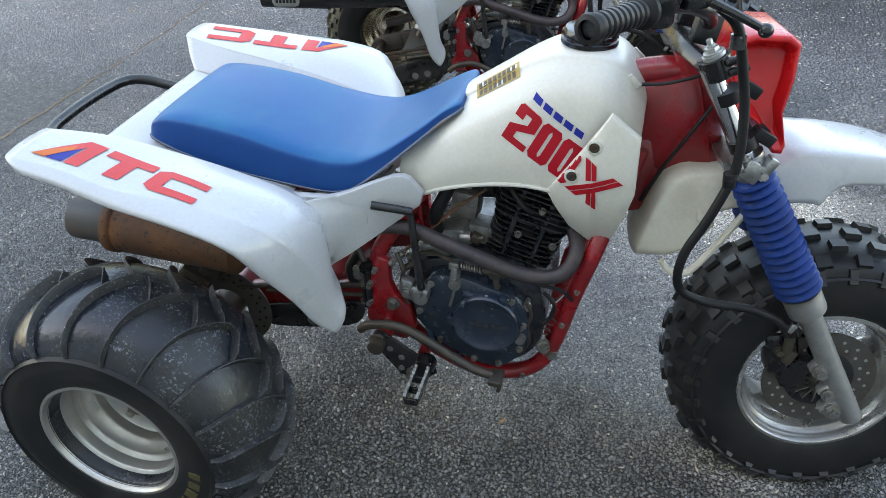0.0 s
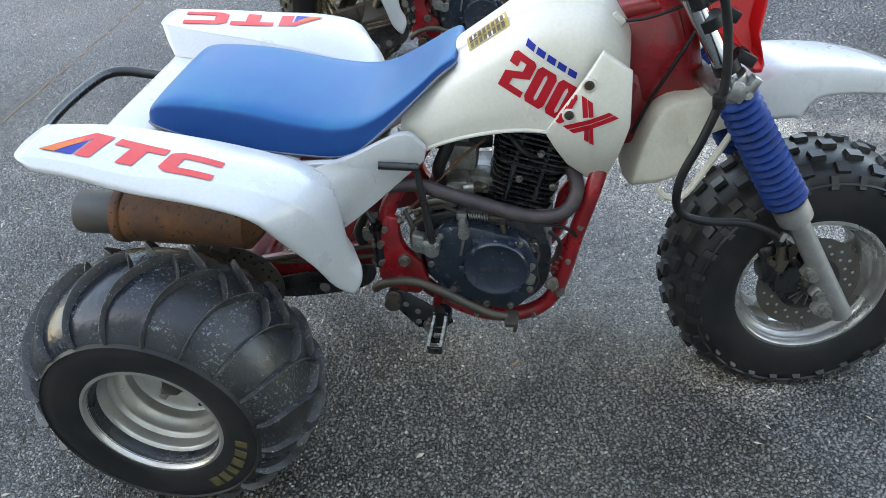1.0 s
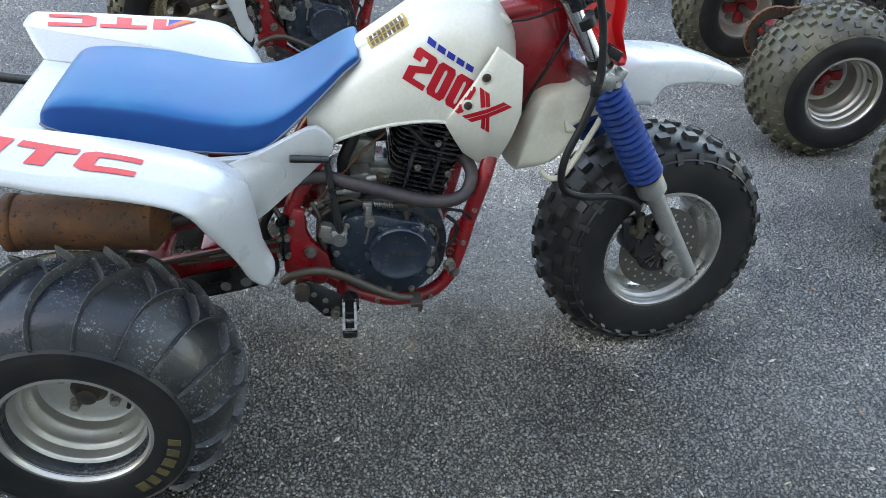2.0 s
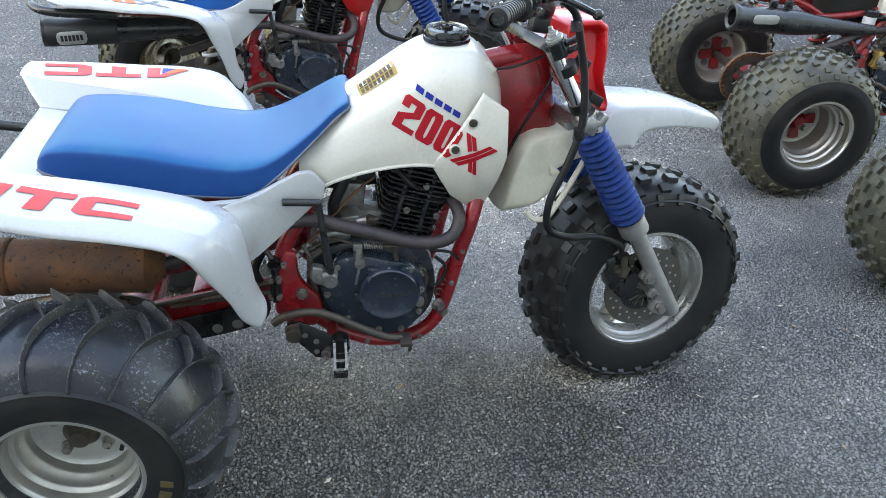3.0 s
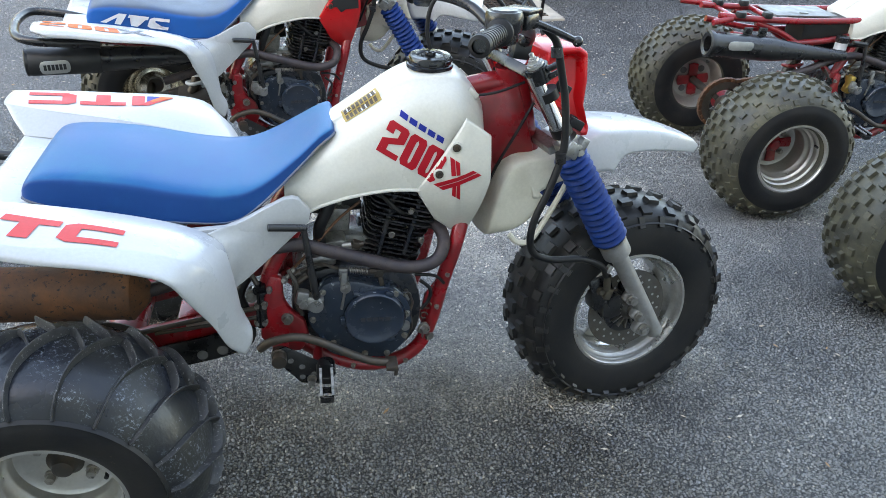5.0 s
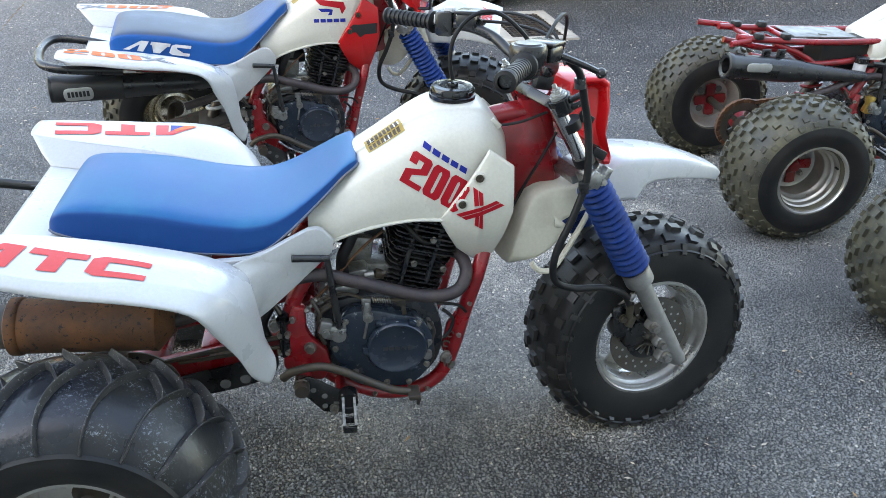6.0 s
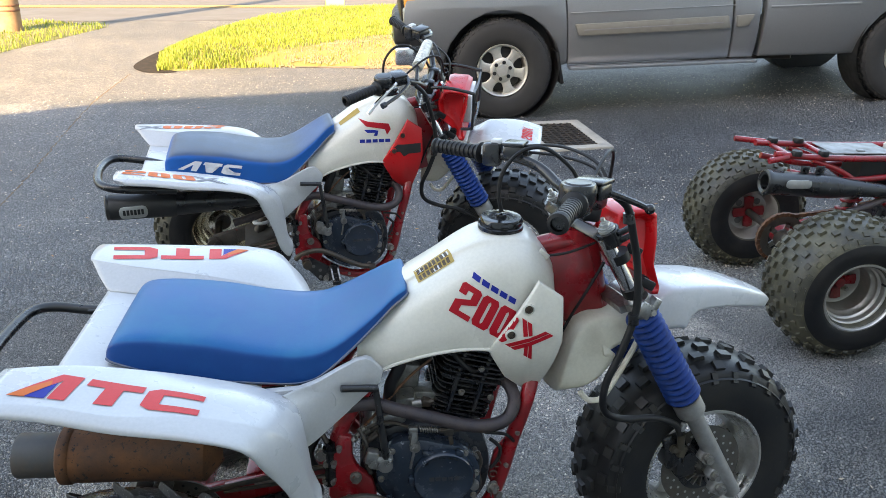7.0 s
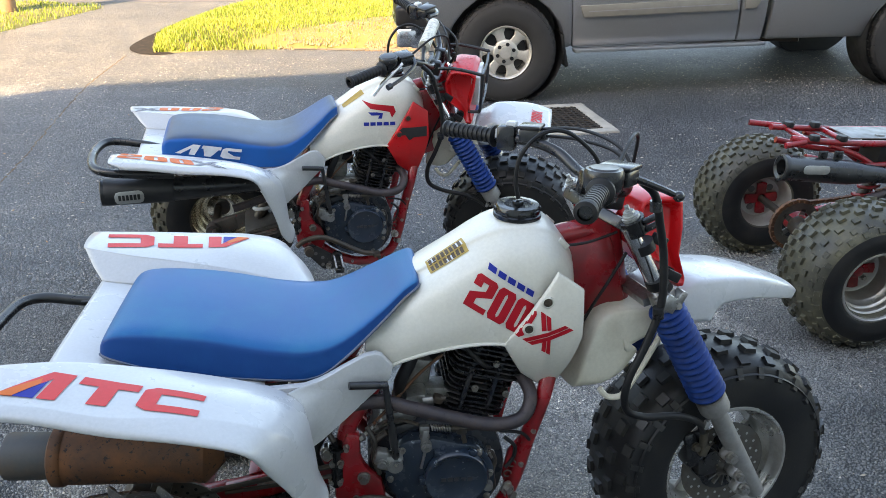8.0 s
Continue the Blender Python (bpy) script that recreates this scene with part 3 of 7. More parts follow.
def front_wheel(parent, tread_mat):
    shape = [(.146, -.082), (.165, -.094), (.205, -.100), (.236, -.097), (.259, -.084), (.272, -.050), (.276, 0), (.272, .050), (.259, .084), (.236, .097),
             (.205, .100), (.165, .094), (.146, .082)]
    tyre = part("front_wheel", lathe(bmesh.new(), arc_profile(shape, 4), segs=72, closed=True), SIDEWALL, parent, angle=75)
    bm = bmesh.new()
    knob_ring(bm, [(.277, 0.0, 0.0, 0.0), (.274, -.040, -.10, .5), (.274, .040, .10, .5)], 24, (.017, .027, .034))
    knob_ring(bm, [(.262, -.075, -.50, .0), (.262, .075, .50, .0)], 24, (.018, .026, .030))
    knob_ring(bm, [(.243, -.0945, -1.1, .5), (.243, .0945, 1.1, .5)], 28, (.010, .032, .018))
    part("tread", bm, tread_mat, tyre, "square tread knobs")
    lip = lathe(bmesh.new(), [(.238, -.0985), (.241, -.1025), (.244, -.098)], segs=72)
    part("moulding_line", lip, SIDEWALL, tyre)
    prof = [(.152, -.078), (.1585, -.081), (.1590, -.087), (.1560, -.0915), (.150, -.0920), (.1465, -.088), (.1450, -.078), (.1435, -.068), (.1370, -.064), (.1350, -.060), (.1340, -.046), (.1290, -.041),
            (.1275, -.036), (.1265, -.012), (.122, .000), (.126, .030), (.134, .058), (.145, .080), (.1575, .088)]
    rim = part("rim", lathe(bmesh.new(), prof, segs=72), FRONT_RIM, tyre, angle=50)
    for k in range(3):
        a = 2 * math.pi * k / 3 + 0.5
        b = prism([(.028, -.030), (.070, -.022), (.124, -.034), (.124, .034), (.070, .022), (.028, .030)], -.006, .004, .002)
        b.transform(Matrix.Rotation(-a, 4, "Y"))
        part("spoke", b, FRONT_RIM, tyre)
    hub = part("hub", solid_lathe([(.036, .05), (.040, .02), (.040, -.03), (.038, -.070), (.024, -.084), (.014, -.094)], segs=28), GREASE, tyre)
    b = bmesh.new()
    for k in range(14):
        a = 2 * math.pi * k / 14
        box(b, (.034 * math.cos(a), -.080, .034 * math.sin(a)), (.030, .012, .003), (0, -math.degrees(a), 0))
    stuff(part("cooling_fin", b, STEEL, tyre, "radial fins of the hub", smooth=False))
    disc = bmesh.new()
    lathe(disc, [(.060, -.070), (.060, -.0735), (.106, -.0735), (.106, -.070)], segs=56, closed=True)
    d = part("brake_disc", disc, DISC, tyre)
    part("disc_carrier", lathe(bmesh.new(), [(.036, -.064), (.036, -.076), (.064, -.0745), (.064, -.069)], segs=40, closed=True), BLACK, tyre)
    b = bmesh.new()
    for k in range(36):
        a = 2 * math.pi * k / 36
        r = .090 if k % 2 else .076
        tube(b, [(r * math.cos(a), -.0732, r * math.sin(a)), (r * math.cos(a), -.0740, r * math.sin(a))], .0034, 8, False)
    stuff(part("drilled_hole", b, PLATE if tread_mat == RUBBER else HOSE, tyre, "ring of drilled holes"))
    return tyre


# ---- the three-wheeler ----
STEER_LEAN = 27.0


def mirrored_y(pts):
    return [(x, -y, z) for x, y, z in pts]


def fine(rows, steps=4):
    """A finer net of points that passes through all the given ones."""
    wide = [spline(row, steps) for row in rows]
    cols = [spline(col, steps) for col in zip(*wide)]
    return [list(r) for r in zip(*cols)]


def fender_rows():
    """Half sections of the rear fender from the middle out to the right edge, back to front."""
    rows = []
    for x0, z0, deck, pts in (
        (-.185, .645, -.168, [(-.186, -.176, .649), (-.208, -.204, .668), (-.231, -.240, .692), (-.238, -.252, .696), (-.243, -.296, .696), (-.243, -.335, .693), (-.237, -.352, .690), (-.214, -.366, .682), (-.206, -.368, .672)]),
        (-.128, .640, -.164, [(-.128, -.168, .643), (-.130, -.190, .660), (-.134, -.220, .682), (-.136, -.230, .686), (-.138, -.290, .688), (-.137, -.345, .686), (-.136, -.358, .685), (-.132, -.376, .677), (-.130, -.378, .667)]),
        (-.020, .625, -.160, [(-.020, -.164, .628), (-.020, -.184, .644), (-.020, -.215, .666), (-.020, -.226, .670), (-.020, -.292, .675), (-.020, -.364, .674), (-.020, -.378, .673), (-.020, -.396, .665), (-.020, -.399, .655)]),
        (.100, .604, -.188, [(.100, -.191, .607), (.100, -.212, .620), (.101, -.238, .643), (.102, -.250, .648), (.104, -.315, .662), (.104, -.380, .663), (.104, -.400, .662), (.103, -.436, .655), (.102, -.440, .646)]),
        (.195, .588, -.190, [(.195, -.193, .592), (.198, -.208, .599), (.202, -.233, .615), (.203, -.246, .620), (.204, -.305, .632), (.200, -.372, .635), (.199, -.390, .634), (.192, -.434, .628), (.188, -.438, .621)]),
        (.235, .558, -.192, [(.235, -.195, .562), (.248, -.207, .567), (.262, -.232, .578), (.265, -.245, .582), (.267, -.290, .586), (.259, -.345, .584), (.253, -.360, .576), (.229, -.396, .560), (.219, -.400, .549)]),
        (.242, .512, -.194, [(.244, -.208, .515), (.256, -.220, .519), (.274, -.240, .522), (.280, -.250, .520), (.287, -.278, .512), (.282, -.305, .500), (.276, -.318, .493), (.256, -.345, .473), (.248, -.350, .463)]),
        (.250, .466, -.196, [(.252, -.212, .470), (.262, -.219, .468), (.278, -.232, .456), (.284, -.240, .448), (.295, -.259, .428), (.294, -.280, .412), (.289, -.289, .404), (.273, -.304, .388), (.265, -.308, .384)]),
        (.258, .448, -.196, [(.262, -.212, .453), (.274, -.218, .442), (.290, -.231, .423), (.297, -.239, .411), (.309, -.254, .392), (.311, -.266, .374), (.307, -.272, .360), (.297, -.279, .342), (.287, -.283, .345)]),
    ):
        half = [(x0, 0, z0), (x0, deck * .6, z0), (x0, deck, z0)] + pts
        rows.append([(x, y + ((.028 - .03 * x) * min(1.0, -y / .2) if x0 > 0 else 0.0), z) for x, y, z in half])
    return rows


def rear_fender(root, o):
    keep = o["fender_width"]
    rows = []
    for row in fender_rows():
        row = [(x, y if y > -.22 else -.22 + (y + .22) * keep, z) for x, y, z in row]
        rows.append(mirrored_y(row[1:])[::-1] + row)
    net = fine(rows, 4)
    bm = bmesh.new()
    grid = [[bm.verts.new(q) for q in row] for row in net]
    n = len(grid[0])
    for i, (a, b) in enumerate(zip(grid, grid[1:])):
        for k in range(n - 1):
            if i >= 16 and abs(k + .5 - (n - 1) / 2) < 8:
                continue          # open under the front half of the seat
            bm.faces.new((a[k], a[k + 1], b[k + 1], b[k]))
    return thickened(part("rear_fender", bm, WHITE, root, o["fender_label"], angle=52), .004)


def side_panel(root, side):
    """The panel below the seat; side -1 is the right."""
    rim = [(.190, .597), (.27, .598), (.312, .612), (.345, .626), (.384, .640), (.402, .640), (.414, .634), (.436, .604), (.431, .580), (.355, .516), (.273, .452), (.256, .436), (.247, .50), (.237, .56)]
    bm = prism([(x, z) for x, z in rim], side * .160, side * .1765, .002)
    for x in (.26, .30, .34, .38, .41):
        bmesh.ops.bisect_plane(bm, geom=bm.verts[:] + bm.edges[:] + bm.faces[:], plane_co=(x, 0, 0), plane_no=(1, 0, 0))
    for v in bm.verts:
        x = v.co.x
        v.co.y += side * (.014 + .10 * max(0.0, .30 - x) - .35 * max(0.0, x - .30) + .10 * max(0.0, x - .40))
    ob = part("side_panel", bm, WHITE, root)
    rows = []
    for a, b in (((.310, .184, .606), (.240, .222, .603)), ((.326, .179, .588), (.254, .220, .590)), ((.340, .176, .564), (.264, .223, .576)), ((.336, .175, .528), (.272, .224, .550)), ((.306, .186, .492), (.276, .222, .520)), ((.274, .194, .460), (.272, .207, .470))):
        a, b = Vector(a), Vector(b)
        rows.append([(q.x - .003 * math.sin(math.pi * t), side * (q.y - .004 * math.sin(math.pi * t)), q.z) for t in [k / 8 for k in range(9)] for q in (a.lerp(b, t),)])
    blend = part("panel_fillet", loft(fine(rows, 3), closed=False), WHITE, ob, angle=80)
    thickened(blend, .003, 0.0)
    return ob


def seat(root, o):
    xs = [-.104, -.100, -.088, -.060, .00, .09, .18, .25, .285, .315, .36, .42, .458, .482, .490]
    zt = [.650, .667, .686, .696, .697, .687, .667, .657, .657, .661, .680, .719, .747, .758, .750]
    zb = [.648, .646, .642, .634, .617, .602, .593, .588, .591, .603, .638, .690, .722, .738, .742]
    wb = [.128, .142, .150, .154, .157, .160, .162, .162, .160, .156, .146, .122, .100, .088, .074]
    rows = []
    for x, t, b, w in zip(xs, zt, zb, wb):
        t += o["seat_rise"]
        h = t - b
        half = [(0, t), (.40 * w, t - .01 * h), (.72 * w, t - .035 * h), (.88 * w, t - .09 * h), (.945 * w, t - .19 * h), (.965 * w, t - .40 * h), (.99 * w, b + .22 * h), (w, b + .05 * h), (.96 * w, b)]
        rows.append([(x, y, z) for y, z in half[1:]][::-1] + [(x, -y, z) for y, z in half])
    net = fine(rows, 3)
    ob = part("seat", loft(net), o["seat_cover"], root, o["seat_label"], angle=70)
    trim = bmesh.new()
    tube(trim, [(x, -w * .99, b + .004) for x, b, w in list(zip(xs, zb, wb))[1:]], .0032, 6, True, 3)
    part("seat_piping", trim, PIPING, ob, "worn edge of the cover")
    return ob


def tank(root, o):
    """The moulded tank cover: a flat narrow top, sloping shoulders, upright sides and a chamfered front."""
    stations = (  # x, top, bottom, then half widths: top, shoulder, middle, low
        (.385, .690, .588, .034, .085, .112, .118), (.425, .722, .588, .034, .090, .118, .124), (.455, .740, .603, .036, .094, .121, .128),
        (.500, .770, .619, .040, .100, .123, .130), (.550, .803, .631, .046, .105, .125, .131), (.600, .836, .638, .052, .108, .126, .132),
        (.645, .857, .638, .058, .110, .127, .133), (.690, .862, .632, .062, .112, .128, .134), (.728, .861, .627, .063, .111, .126, .132),
        (.755, .849, .628, .060, .101, .117, .124), (.782, .822, .632, .052, .085, .102, .110), (.798, .795, .645, .044, .068, .086, .094))
    rows = []
    for x, t, b, f, sh, mid, w in stations:
        h = t - b
        half = [(0, t), (f * .6, t - .002), (f * .93, t - .005), (f * 1.07, t - .013), (f + (sh - f) * .55, t - .125 * h), (sh, t - .23 * h), ((sh + mid) / 2 + .003, t - .36 * h), (mid, t - .52 * h), (w, t - .74 * h), (w, b + .12 * h), (w * .99, b + .03 * h), (w * .965, b)]
        rows.append([(x, y, z) for y, z in half[1:]][::-1] + [(x, -y, z) for y, z in half])
    body = part("tank_cover", loft(fine(rows, 3)), CREAM, root, o["tank_label"], angle=60)
    edge = bmesh.new()
    tube(edge, [(x, -w * .985, b + .002) for x, t, b, f, sh, mid, w in stations[:8]], .0042, 8, True, 3)
    part("cover_rim", edge, CREAM, body)
    for s in (-1, 1):
        lip = bmesh.new()
        box(lip, (.772, s * .062, .822), (.026, .006, .014), (0, 42, 0), .002)
        part("cover_tab", lip, CREAM, body)
    return body


SHROUD = [(.747, .797), (.797, .764), (.801, .667), (.766, .497), (.6975, .557), (.653, .638)]
SHROUD_LEAN = [(.480, .070), (.497, .078), (.557, .118), (.600, .143), (.640, .155), (.680, .161), (.720, .159), (.760, .152), (.810, .141)]


def shroud(root, side, material, label=""):
    """A thin angular plate over the tank's front corner, bowed a little and tucked in below."""
    def out(x, z):
        return float(np.interp(z, [q[0] for q in SHROUD_LEAN], [q[1] for q in SHROUD_LEAN])) - .28 * max(0.0, .735 - x)
    c = (.735, .660)
    bm = bmesh.new()
    rings = []
    for f, lift in ((1.0, -.009), (1.0, -.0015), (.985, .0008), (.955, .0016), (.75, .002), (.5, .002), (.25, .002)):
        ring = []
        for (x0, z0), (x1, z1) in zip(SHROUD, SHROUD[1:] + SHROUD[:1]):
            for k in range(6):
                x, z = x0 + (x1 - x0) * k / 6, z0 + (z1 - z0) * k / 6
                x, z = c[0] + (x - c[0]) * f, c[1] + (z - c[1]) * f
                ring.append(bm.verts.new((x, side * (out(x, z) + lift), z)))
        rings.append(ring)
    n = len(rings[0])
    for a, b in zip(rings, rings[1:]):
        for k in range(n):
            bm.faces.new((a[k], a[(k + 1) % n], b[(k + 1) % n], b[k]))
    mid = bm.verts.new((c[0], side * (out(*c) + .002), c[1]))
    for k in range(n):
        bm.faces.new((rings[-1][k], rings[-1][(k + 1) % n], mid))
    return part("tank_shroud", bm, material, root, label, angle=50)


def front_fender(add, o):
    """Stations along the arch: x, z of the crown, half width, drop of the sides."""
    st = [(.806, .498, .050, .016), (.803, .520, .074, .040), (.808, .560, .084, .070), (.822, .618, .088, .088), (.842, .662, .089, .088), (.878, .684, .089, .070), (.945, .684, .090, .040),
          (1.000, .702, .092, .050), (1.045, .731, .094, .075), (1.085, .734, .094, .076), (1.104, .734, .093, .054), (1.128, .733, .091, .037), (1.19, .727, .085, .030), (1.26, .711, .073, .024), (1.325, .686, .054, .014), (1.357, .665, .034, .007), (1.370, .655, .014, .003)]
    rows = []
    st = [(x, z, w * (1 + (o["fender_tip"] - 1) * max(0.0, min(1.0, (x - 1.05) / .2))), d) for x, z, w, d in st]
    if o["fender_tip"] > 1:
        st = [q for q in st if q[0] < 1.30]
    for i, (x, z, w, d) in enumerate(st):
        a, b = st[max(i - 1, 0)], st[min(i + 1, len(st) - 1)]
        way = Vector((b[0] - a[0], 0, b[1] - a[1])).normalized()
        n = Vector((-way.z, 0, way.x))
        c = Vector((x, 0, z))
        half = [(0, 0.0), (.40 * w, -.001), (.80 * w, -.004), (.92 * w, -.008 - .06 * d), (.985 * w, -.016 - .45 * d), (w, -.02 - d)]
        rows.append([c + Vector((0, y, 0)) + n * h for y, h in half[1:]][::-1] + [c + Vector((0, -y, 0)) + n * h for y, h in half])
    net = fine(rows, 3)
    ob = thickened(add("front_fender", loft(net[20:], closed=False), WHITE, o["front_fender_label"], 60), .004)
    thickened(part("fender_flap", loft(net[:21], closed=False), YELLOWED, ob, "yellowed plastic rear flap", angle=60), .004)
    return ob


def gaiter(add, side, mat):
    """Fork boot with its folds, along the leg."""
    top, low = Vector((.955, side * .128, .698)), Vector((1.083, side * .128, .486))
    way = (low - top).normalized()
    prof, n = [], 15
    L = (low - top).length
    for k in range(n):
        r = .0325 + .004 * k / n
        a = L * (k + .0) / n
        prof += [(r - .0045, a), (r + .0035, a + L * .35 / n), (r + .0045, a + L * .55 / n), (r - .001, a + L * .85 / n)]
    bm = lathe(bmesh.new(), [(.024, 0)] + prof + [(.031, L), (.031, L + .010), (.025, L + .010)], axis="z", segs=28)
    bm.transform(Matrix.Translation(top) @ way.to_track_quat("Z", "Y").to_matrix().to_4x4())
    ob = add("fork_boot", bm, mat, "ribbed blue rubber fork boot", 60)
    ring = bmesh.new()
    tube(ring, [low + way * .002, low + way * .008], .0345, 20, False)
    part("clamp_ring", ring, STEEL, ob)
    return ob


def bare_tail(root):
    """Rear frame rails, tray, chain and sprocket of a machine without its bodywork."""
    for s in (-1, 1):
        b = bmesh.new()
        tube(b, [(.60, s * .085, .665), (.40, s * .100, .655), (.15, s * .105, .650), (-.06, s * .100, .655), (-.17, s * .085, .662)], .0125, 10)
        part("tail_rail", b, RED_PAINT, root)
        b = bmesh.new()
        tube(b, [(-.02, s * .10, .640), (.10, s * .10, .60), (.24, s * .11, .52), (.345, s * .13, .44)], .011, 10)
        part("tail_stay", b, RED_PAINT, root)
        for x in (-.09, .02):
            b = solid_lathe([(.020, .660), (.022, .672), (.018, .680), (.008, .681)], (x, s * .10, 0), "z", 20)
            part("rubber_mount", b, HOSE, root)
    for x in (-.10, .05, .40):
        b = bmesh.new()
        tube(b, [(x, -.10, .652), (x, .10, .652)], .010, 10, False)
        part("cross_tube", b, RED_PAINT, root)
    b = bmesh.new()
    tube(b, [(-.24, .13, .668), (-.12, .105, .662)], .012, 10, False)
    part("tail_end", b, RED_PAINT, root)
    b = bmesh.new()
    tube(b, [(-.20, -.11, .640), (-.12, -.10, .652)], .012, 10, False)
    part("tail_end", b, RED_PAINT, root)
    b = bmesh.new()
    box(b, (.20, .0, .664), (.26, .165, .005), (0, 0, 0), .002)
    box(b, (.20, -.05, .668), (.03, .02, .008), (0, 0, 0), .002)
    part("battery_tray", b, TRAY, root, "dull thin metal tray lid")
    b = bmesh.new()
    box(b, (.30, -.02, .585), (.22, .14, .14), (0, 0, 0), .02)
    part("air_box", b, HOSE, root)
    for x in (.02, .08):
        b = bmesh.new()
        box(b, (x - .10, -.165, .600), (.035, .006, .075), (0, 0, 0), .002)
        bolt(b, (x - .10, -.168, .622), r=.008, h=.01)
        part("muffler_bracket", b, BLACK, root)
    b = solid_lathe([(.024, .545), (.024, .580), (.020, .582)], (.34, -.135, 0), "z", 20)
    bt = part("brake_reservoir", b, WHITE_INK, root, "cloudy white brake fluid bottle")
    part("bottle_cap", solid_lathe([(.026, .580), (.026, .600), (.022, .603)], (.34, -.135, 0), "z", 20), BLACK, bt)
    b = bmesh.new()
    tube(b, [(.36, -.135, .57), (.44, -.14, .56), (.45, -.15, .48), (.41, -.16, .42)], .008, 8)
    part("brake_hose", b, HOSE, root)
    b = bmesh.new()
    box(b, (.405, -.165, .420), (.026, .024, .070), (0, 18, 0), .006)
    tube(b, [(.395, -.165, .455), (.412, -.165, .385)], .013, 12, False)
    part("rear_master_body", b, BRASS, root, "gold-plated master cylinder")
    # sprocket and chain
    SY = .040
    b = lathe(bmesh.new(), [(.060, SY - .003), (.060, SY + .003), (.098, SY + .003), (.098, SY - .003)], (0, 0, .262), "y", 42, True)
    part("sprocket", b, DISC, root)
    for k in range(5):
        a = 2 * math.pi * k / 5
        b = bmesh.new()
        box(b, (.045 * math.cos(a), SY, .262 + .045 * math.sin(a)), (.05, .006, .022), (0, -math.degrees(a), 0))
        part("sprocket_arm", b, ALU, root, smooth=False)
    line = []
    R = .104
    n = 34
    for k in range(n):
        a = radians(70 + 220 * k / (n - 1))
        line.append((R * math.cos(a), .262 + R * math.sin(a)))
    front = (.47, .405)
    top = [(.036 + (front[0] - .036) * t, .360 + (front[1] + .045 - .360) * t - .012 * math.sin(math.pi * t)) for t in [i / 28 for i in range(1, 29)]]
    low = [(.036 + (front[0] - .036) * t, .164 + (front[1] - .045 - .164) * t) for t in [i / 28 for i in range(1, 29)]]
    path = top[::-1] + line + low
    b = bmesh.new()
    for i, (p, q) in enumerate(zip(path, path[1:])):
        m = ((p[0] + q[0]) / 2, SY, (p[1] + q[1]) / 2)
        ang = -math.degrees(math.atan2(q[1] - p[1], q[0] - p[0]))
        box(b, m, (math.hypot(q[0] - p[0], q[1] - p[1]) * 1.05, .020 if i % 2 else .013, .0145), (0, ang, 0))
    stuff(part("chain", b, RUST, root, "rusty drive chain", smooth=False))
    b = bmesh.new()
    tube(b, [(0, -.16, .262), (0, .03, .262)], .042, 20, False)
    for k in range(6):
        a = 2 * math.pi * k / 6
        box(b, (.044 * math.cos(a), -.10, .262 + .044 * math.sin(a)), (.018, .07, .018), (0, -math.degrees(a), 0), .003)
    part("sprocket_hub", b, GREASE, root)


